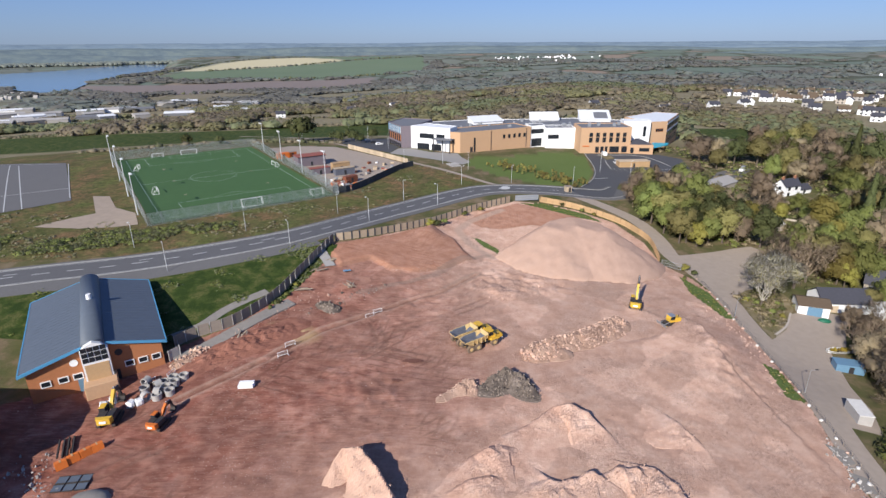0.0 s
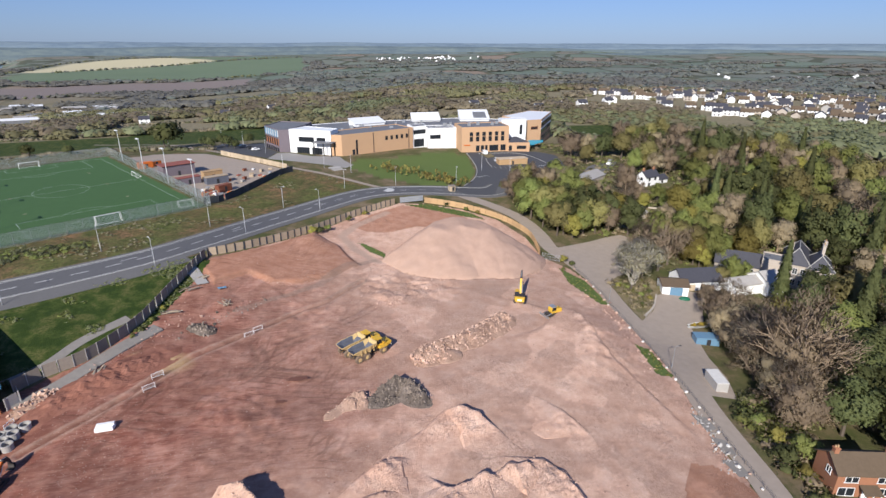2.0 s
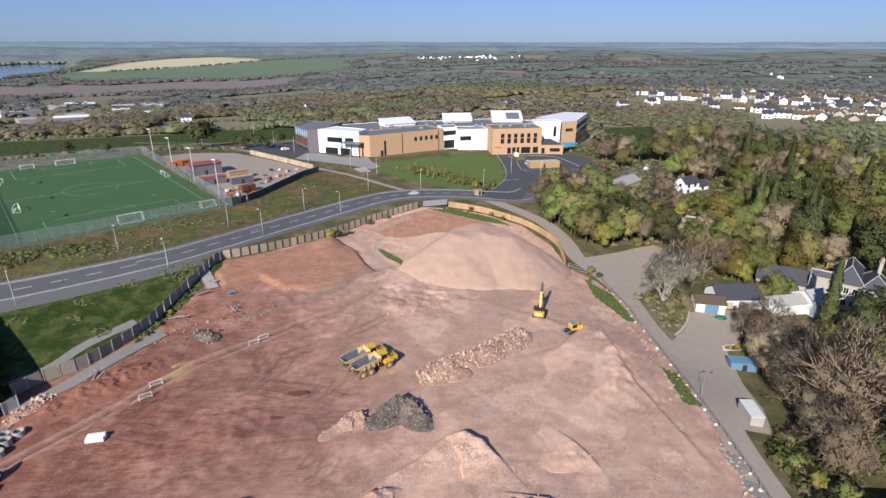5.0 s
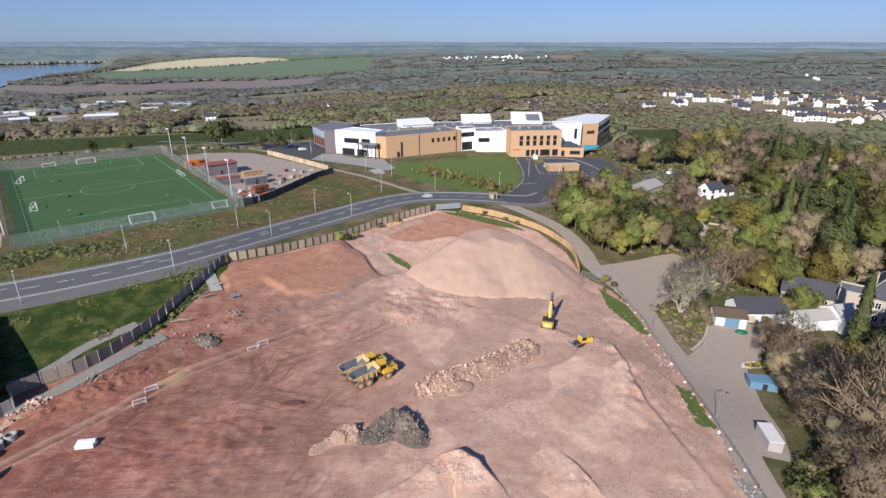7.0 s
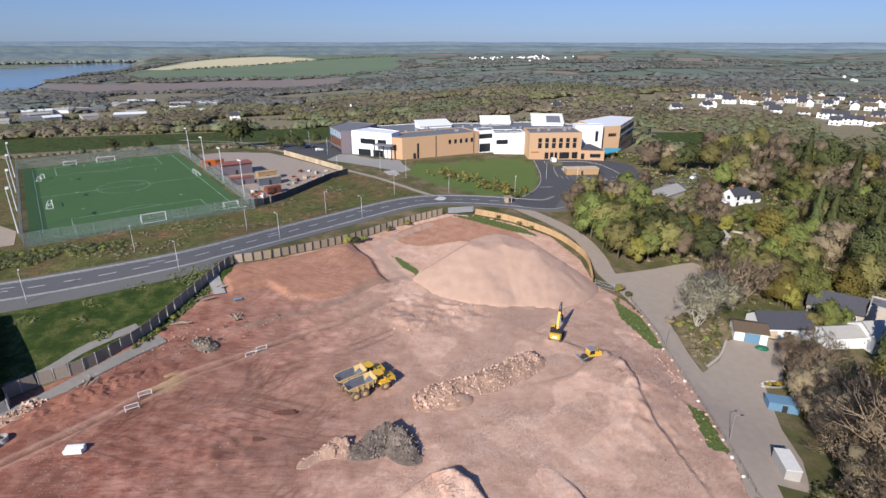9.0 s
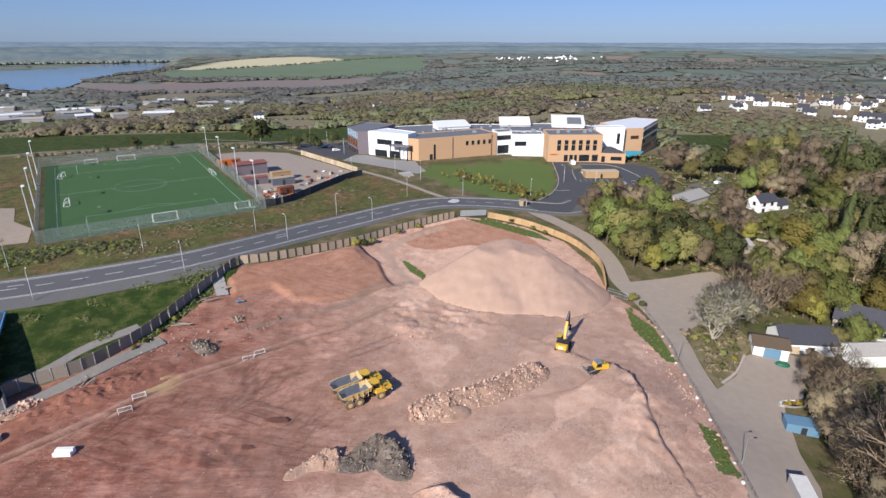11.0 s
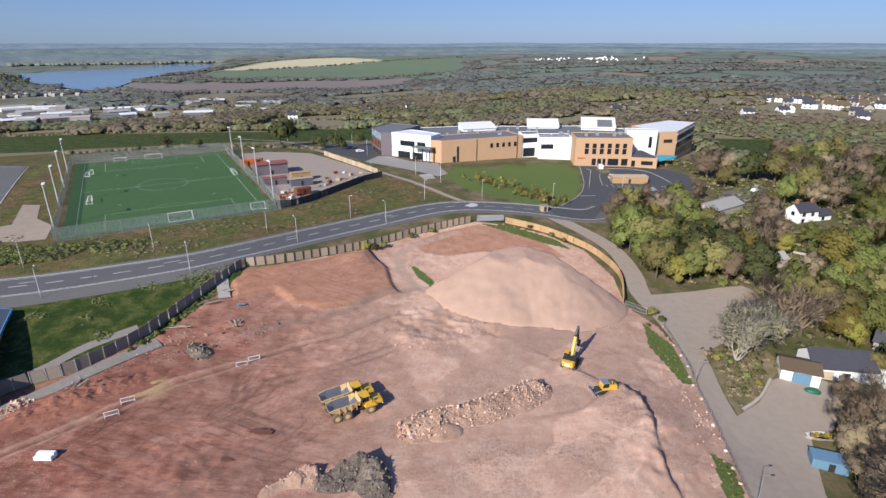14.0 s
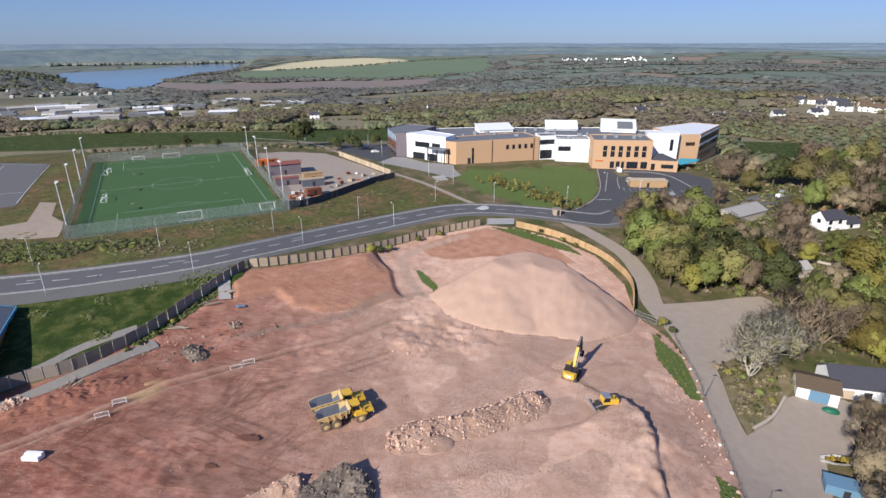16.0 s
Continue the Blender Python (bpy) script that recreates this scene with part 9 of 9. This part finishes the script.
def wood_spots(n, r0, r1, a0, a1, size, seed, mask):
    g = np.random.RandomState(seed)
    r, a = np.sqrt(g.uniform(r0 ** 2, r1 ** 2, n)), np.radians(g.uniform(a0, a1, n))
    x, y = r * np.sin(a), r * np.cos(a)
    ok = mask(x, y, r, np.degrees(a))
    x, y = x[ok], y[ok]
    return list(zip(x, y, height(x, y), g.uniform(*size, len(x))))


def middle_mask(x, y, r, a):
    keep = wave(x, y, 170, 40) > np.interp(a, [-50, -12, 0, 12, 60], [-0.15, -0.1, -0.2, -0.55, -0.7])
    for q in (FIELD, FIELD_RIGHT):
        keep &= inside(q, x, y) < 0.5
    keep &= ~((x > -60) & (x < 172) & (y < 382) & (r < 420) & (x < 160))
    keep &= ~((x < 20) & (y < 372))
    keep &= ~((a > 22) & (r > 640) & (r < 860) & (wave(x, y, 60, 44) < 0.6))
    return keep


def far_mask(x, y, r, a):
    keep = wave(x, y, 300, 41) > np.interp(a, [-50, -15, 5, 50], [0.2, -0.05, -0.5, -0.35])
    keep &= (r > 1080) | (a > -22) | (wave(x, y, 45, 48) > 0.3)
    keep &= (r < 1250) | (a < 0) | (wave(x, y, 240, 47) > 0.15)
    keep &= (inside(RIVER, x, y) + inside(MUD, x, y) + inside(CROP, x, y) + inside(HILL_FIELD, x, y)) < 0.5
    return keep


MIDDLE = [(x, y, z, r * (0.5 if y < 1.7 * x + 120 and 470 < math.hypot(x, y) < 720 else 0.6 if x < -0.45 * y and y > 520 else 1)) for x, y, z, r in wood_spots(12600, 345, 900, -52, 60, (5.2, 9.2), 5, middle_mask)]
woodland("woodland", "mixed spring woodland seen across the valley", ["leaf_dark2", "leaf_mid", "leaf_dull2", "leaf_dull2", "leaf_mid"], MIDDLE, 34, 0.82, 6, 0.5, 110, 1.0, True)
HEADLAND = wood_spots(1000, 1560, 2250, -54, -39.6, (5, 9), 17, lambda x, y, r, a: r > 0)
FAR_BANK = [(x, y, -34, r) for x, y, z, r in wood_spots(700, 3380, 3600, -41, -24, (7, 13), 19, lambda x, y, r, a: inside(RIVER, x, y) < 0.5)]
# these crowns get their haze from the leaf colour
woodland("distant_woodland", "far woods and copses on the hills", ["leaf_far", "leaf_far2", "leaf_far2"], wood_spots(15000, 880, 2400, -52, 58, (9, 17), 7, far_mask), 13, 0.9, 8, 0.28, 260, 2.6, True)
g = np.random.RandomState(88)
EDGE_TREES = [(q.x + g.uniform(-5, 5), q.y + g.uniform(-5, 5), gz(q.x, q.y), g.uniform(2.5, 6.5)) for e_ in FAR_EDGES for q in smooth_line(e_, 9.0)]
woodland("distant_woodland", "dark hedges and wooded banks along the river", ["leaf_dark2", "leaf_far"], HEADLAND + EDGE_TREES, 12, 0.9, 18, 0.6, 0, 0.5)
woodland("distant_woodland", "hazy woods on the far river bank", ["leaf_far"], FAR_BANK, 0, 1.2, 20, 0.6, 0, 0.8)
# low growth under the trees and beside yard and lane
def rough_mask(x, y, r, a):
    keep = (x > 80 + 0.02 * y) & (y > 50) & (r < 345)
    keep &= ~((x < 113) & (y > 141) & (y < 177) & (x < 108)) & ~((x < 113) & (y < 137) & (y > 84)) & ~((x > 82) & (x < 106) & (y < 62)) & ~((x > 62) & (x < 128) & (y > 234) & (y < 300)) & ~((x < 86) & (y > 205))
    keep &= ~((x > 112) & (x < 166) & (y > 122) & (y < 152)) & ~((x > 143) & (x < 162) & (y > 222) & (y < 238))
    return keep


woodland("undergrowth", "rough brambles and bushes under the trees", ["leaf", "leaf_dull", "leaf_mid"], wood_spots(5200, 60, 345, 12, 52, (0.7, 1.9), 33, rough_mask), 24, 0.5, 34)
g = np.random.RandomState(35)
bed = [(g.uniform(83, 101), g.uniform(119, 149)) for _ in range(260)]
bed = [q for q in bed if inside([(85.8, 141), (89.4, 145), (96.7, 148.4), (99.6, 144.5), (95.6, 134), (89.6, 126), (83.6, 121), (83.4, 123.4), (84, 133.6)], *q) > 0]
woodland("undergrowth", "brown and green weeds on the planted island", ["leaf_dull", "leaf", "leaf_dull2"], [(x, y, gz(x, y), g.uniform(0.4, 1.0)) for x, y in bed], 30, 0.4, 36)
g = np.random.RandomState(37)
side = [(x + g.uniform(0, 12), y) for x, y in ((np.interp(v, [50, 63, 80, 86], [74.5, 77.5, 80, 85]), v) for v in g.uniform(50, 86, 190))]
side = [q for q in side if not (81 < q[0] < 106 and q[1] < 69) and not (81 < q[0] < 88 and q[1] > 84)]
woodland("undergrowth", "dense dark bushes along the lane", ["leaf", "leaf_dark", "leaf_dull"], [(x, y, gz(x, y), g.uniform(0.8, 1.9)) for x, y in side], 26, 0.55, 38)
GREEN_BANK = [(-215, 112), (-130, 136), (-96, 148), (-66, 165), (-68, 170), (-96, 162), (-120, 157), (-215, 140)]


def bank_mask(x, y, r, a):
    on_road = near_line([(q.x, q.y) for q in MAIN[::3]], x, y, 8.5, 0.1)
    return (inside(BANK_DRY, x, y) > 0.5) & (on_road < 0.05) & (patchy(x, y, 9, 60) + 0.5 * patchy(x, y, 3, 63) > 0.35)


woodland("bank_scrub", "low brambles and dry tussocks on the road bank", ["leaf_mid", "leaf_dull2", "leaf_dark2"], wood_spots(17000, 120, 300, -50, 10, (0.3, 0.75), 61, bank_mask), 10, 0.6, 62, 0.3)
woodland("bank_scrub", "dense green brambles along the road bank", ["leaf", "leaf_dark2"], wood_spots(9000, 140, 230, -46, -18, (0.5, 1.2), 64, lambda x, y, r, a: (inside(GREEN_BANK, x, y) > 0.5) & (patchy(x, y, 7, 65) > -0.25)), 22, 0.5, 66, 0.45)
def verge_mask(x, y, r, a):
    return (inside(FENCE_GREEN, x, y) > 0.5) | (inside(VERGE, x, y) > 0.5) & (patchy(x, y, 5, 67) + 0.5 * patchy(x, y, 2, 68) > np.clip((150 - y - 0.45 * (x + 60)) / 30, -0.3, 0.6))


woodland("verge_grass", "rank green grass and brambles on the verge", ["leaf", "leaf_dark2"], wood_spots(60000, 105, 215, -46, 40, (0.25, 0.6), 69, verge_mask), 9, 0.5, 70, 0.4)
woodland("edge_grass", "fresh green grass along the edge of the site", ["leaf", "leaf_bright"], wood_spots(20000, 80, 215, 5, 46, (0.12, 0.36), 71, lambda x, y, r, a: sum(inside(q, x, y) for q in (EDGE_GREEN, EDGE_GREEN_B, STRIP, GRASS_WEDGE)) > 0.5), 12, 0.4, 72, 0.5, 0, 1.2)
# hedges between the nearer fields
spots = []
g = np.random.RandomState(14)
for line in ([(-530, 446), (-200, 470), (-60, 484), (70, 496)], [(-530, 452), (-200, 476), (-60, 490), (70, 502)], [(-200, 300), (-140, 320), (-60, 316)], [(170, 326), (176, 420)], [(-560, 520), (-200, 580), (80, 600)], [(-600, 640), (-250, 690), (0, 700)]):
    for q in smooth_line(line, 3.2):
        spots.append((q.x + g.uniform(-1, 1), q.y + g.uniform(-1, 1), gz(q.x, q.y) - 0.3, g.uniform(1.6, 2.9)))
woodland("hedgerow", "dark hedgerows between green fields", ["leaf_dark2", "leaf_dull2"], spots, 16, 0.85, 9)


# ---- town, works and villages ----
def small_house(x, y, turn, w, d, h, wall, roof, label, group):
    z = gz(x, y) - 0.5
    t = thing("town_house", label, "house", (x, y, z), turn, group)
    bm = bmesh.new()
    prism(bm, [(0, 0), (d, 0), (d, h), (d / 2, h + d * 0.36), (0, h)], 0, w, "x")
    part("wall", bm, wall, t)
    bm = bmesh.new()
    for s in (0, 1):
        f_ = (lambda q: q) if s == 0 else (lambda q: d - q)
        pts = [(f_(-0.4), h - 0.25), (f_(d / 2), h + d * 0.36 + 0.06), (f_(d / 2), h + d * 0.36 + 0.3), (f_(-0.4), h)]
        prism(bm, pts, -0.3, w + 0.3, "x")
    part("roof", bm, roof, t)
    if w < 14:
        bm = bmesh.new()
        box(bm, w - 1.2, w - 0.2, d / 2 - 0.5, d / 2 + 0.5, h, h + d * 0.36 + 1.4)
        part("chimney", bm, "stone", t)
        for zz in (1.2, 3.9):
            for q in (0.18, 0.6):
                bm = bmesh.new()
                box(bm, w * q, w * q + 1.5, -0.06, 0.0, zz, zz + 1.3)
                part("window", bm, "glass", t)
    return t


g = random.Random(31)
n = 0
for row, (r, a0, a1) in enumerate(((585, 38, 54), (620, 34, 56), (660, 33, 57), (705, 28, 57), (750, 26, 57), (800, 30, 58), (860, 33, 58))):
    a = a0
    while a < a1:
        x, y = r * math.sin(radians(a)) + g.uniform(-8, 8), r * math.cos(radians(a)) + g.uniform(-8, 8)
        if wave(x, y, 120, 45) > -0.75:
            wall = g.choices(["render_white", "stone", "concrete"], [7, 2, 2])[0]
            small_house(x, y, -a + g.choice((0, 0, 90, 8, -8)), g.uniform(8, 12), g.uniform(7, 8.5), g.uniform(4.6, 5.6), wall, g.choice(["slate", "roof_tile", "slate"]), "white rendered house of the hillside town", "houses of the town")
            n += 1
        a += g.uniform(0.75, 1.3)
for x, y, a in ((205, 520, 10), (228, 530, 0), (150, 560, 20), (168, 575, 15), (300, 560, 5), (320, 572, 80), (30, 620, 10), (-110, 640, 0), (-60, 660, 30), (-180, 600, 15), (90, 690, 5), (262, 545, 0)):
    small_house(x, y, a, 10, 7.5, 5, "render_white", "slate", "white cottage among trees", "scattered cottages")
for k in range(76):
    a = g.uniform(-50, -19)
    r = g.uniform(760, 1060)
    x, y = r * math.sin(radians(a)), r * math.cos(radians(a))
    z = gz(x, y)
    w, d = g.uniform(14, 46), g.uniform(10, 22)
    t = thing("works_shed", "low industrial shed with a pale roof", "shed", (x, y, z - 0.5), -a + g.choice((0, 10, -12)), "sheds of the works estate")
    bm = bmesh.new()
    box(bm, 0, w, 0, d, 0, 5)
    part("wall", bm, g.choice(["concrete", "render_white", "roof_grey"]), t)
    bm = bmesh.new()
    prism(bm, [(-0.3, 5), (d / 2, 6.6), (d + 0.3, 5), (d + 0.3, 4.8), (-0.3, 4.8)], -0.3, w + 0.3, "x")
    part("roof", bm, g.choice(["roof_white", "roof_white", "concrete", "roof_grey", "concrete"]), t)
# villages on the far hills
vs, fs = [], []
for r0, a0, n_, sp in ((2420, 9.6, 60, 105), (2500, 5, 5, 60), (1500, 46, 16, 130)):
    for k in range(n_):
        x, y = r0 * math.sin(radians(a0)) + g.gauss(0, sp), r0 * math.cos(radians(a0)) + g.gauss(0, sp * 0.6)
        z = gz(x, y)
        w, d, h = g.uniform(4, 7.5), 5, 3
        b = len(vs)
        vs += [(x, y, z), (x + w, y, z), (x + w, y + d, z), (x, y + d, z), (x, y, z + h), (x + w, y, z + h), (x + w, y + d, z + h), (x, y + d, z + h), (x, y + d / 2, z + h + 2), (x + w, y + d / 2, z + h + 2)]
        fs += [[b + i for i in q] for q in ((0, 1, 5, 4), (1, 2, 6, 9, 5), (2, 3, 7, 6), (3, 0, 4, 8, 7), (4, 5, 9, 8), (6, 7, 8, 9))]
tagged(raw("distant_village", vs, fs, "render_white"), "white villages on the far hillsides", "village", kind="stuff")
# houses and trees along the far shore
vs, fs = [], []
g = random.Random(77)
for k in range(36):
    a, r = g.uniform(-46, -36), g.uniform(1380, 1560)
    x, y = r * math.sin(radians(a)), r * math.cos(radians(a))
    z, w, d, h = gz(x, y), g.uniform(5, 9), 5, 3.4
    b = len(vs)
    vs += [(x, y, z), (x + w, y, z), (x + w, y + d, z), (x, y + d, z), (x, y, z + h), (x + w, y, z + h), (x + w, y + d, z + h), (x, y + d, z + h), (x, y + d / 2, z + h + 2.5), (x + w, y + d / 2, z + h + 2.5)]
    fs += [[b + i for i in q] for q in ((0, 1, 5, 4), (1, 2, 6, 9, 5), (2, 3, 7, 6), (3, 0, 4, 8, 7), (4, 5, 9, 8), (6, 7, 8, 9))]
tagged(raw("shore_village", vs, fs, "concrete"), "pale houses and boats along the river shore", "village", kind="stuff")


# ---- hills on the skyline ----
def skyline(r, base, top, mat, seed, label):
    """A long ridge across the view, so far off that it does not shift."""
    vs, fs, n = [], [], 240
    a = np.linspace(-75, 75, n)
    prof = top + 0.5 * base + patchy(a, 0 * a, 11, seed) * (13 if r < 4400 else 3) + patchy(a, 0 * a, 4, seed + 1) * 4 + patchy(a, 0 * a, 0.7, seed + 2) * 0.8
    rows = ((0, -60), (0.5, 0.62), (0.8, 0.88), (1.0, 1.0))
    for k, (dr, f) in enumerate(rows):
        for q, h in zip(a, prof):
            rr = r + dr * 420
            vs.append((rr * math.sin(radians(q)), rr * math.cos(radians(q)), h * f if k else -60))
    for k in range(len(rows) - 1):
        for i in range(n - 1):
            fs.append((k * n + i, k * n + i + 1, (k + 1) * n + i + 1, (k + 1) * n + i))
    return tagged(raw("backdrop", vs, fs, mat, smooth=True), label, "hills", kind="structure")


# the two back ridges take the bluer colour that stands in for haze
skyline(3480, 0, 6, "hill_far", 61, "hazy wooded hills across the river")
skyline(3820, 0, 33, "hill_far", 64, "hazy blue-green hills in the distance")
skyline(4150, 0, 55, "hill_farther", 67, "skyline hills tinted pale blue for haze")
skyline(4500, 0, 67, "hill_farther", 71, "farthest skyline hills, tinted pale blue for haze")
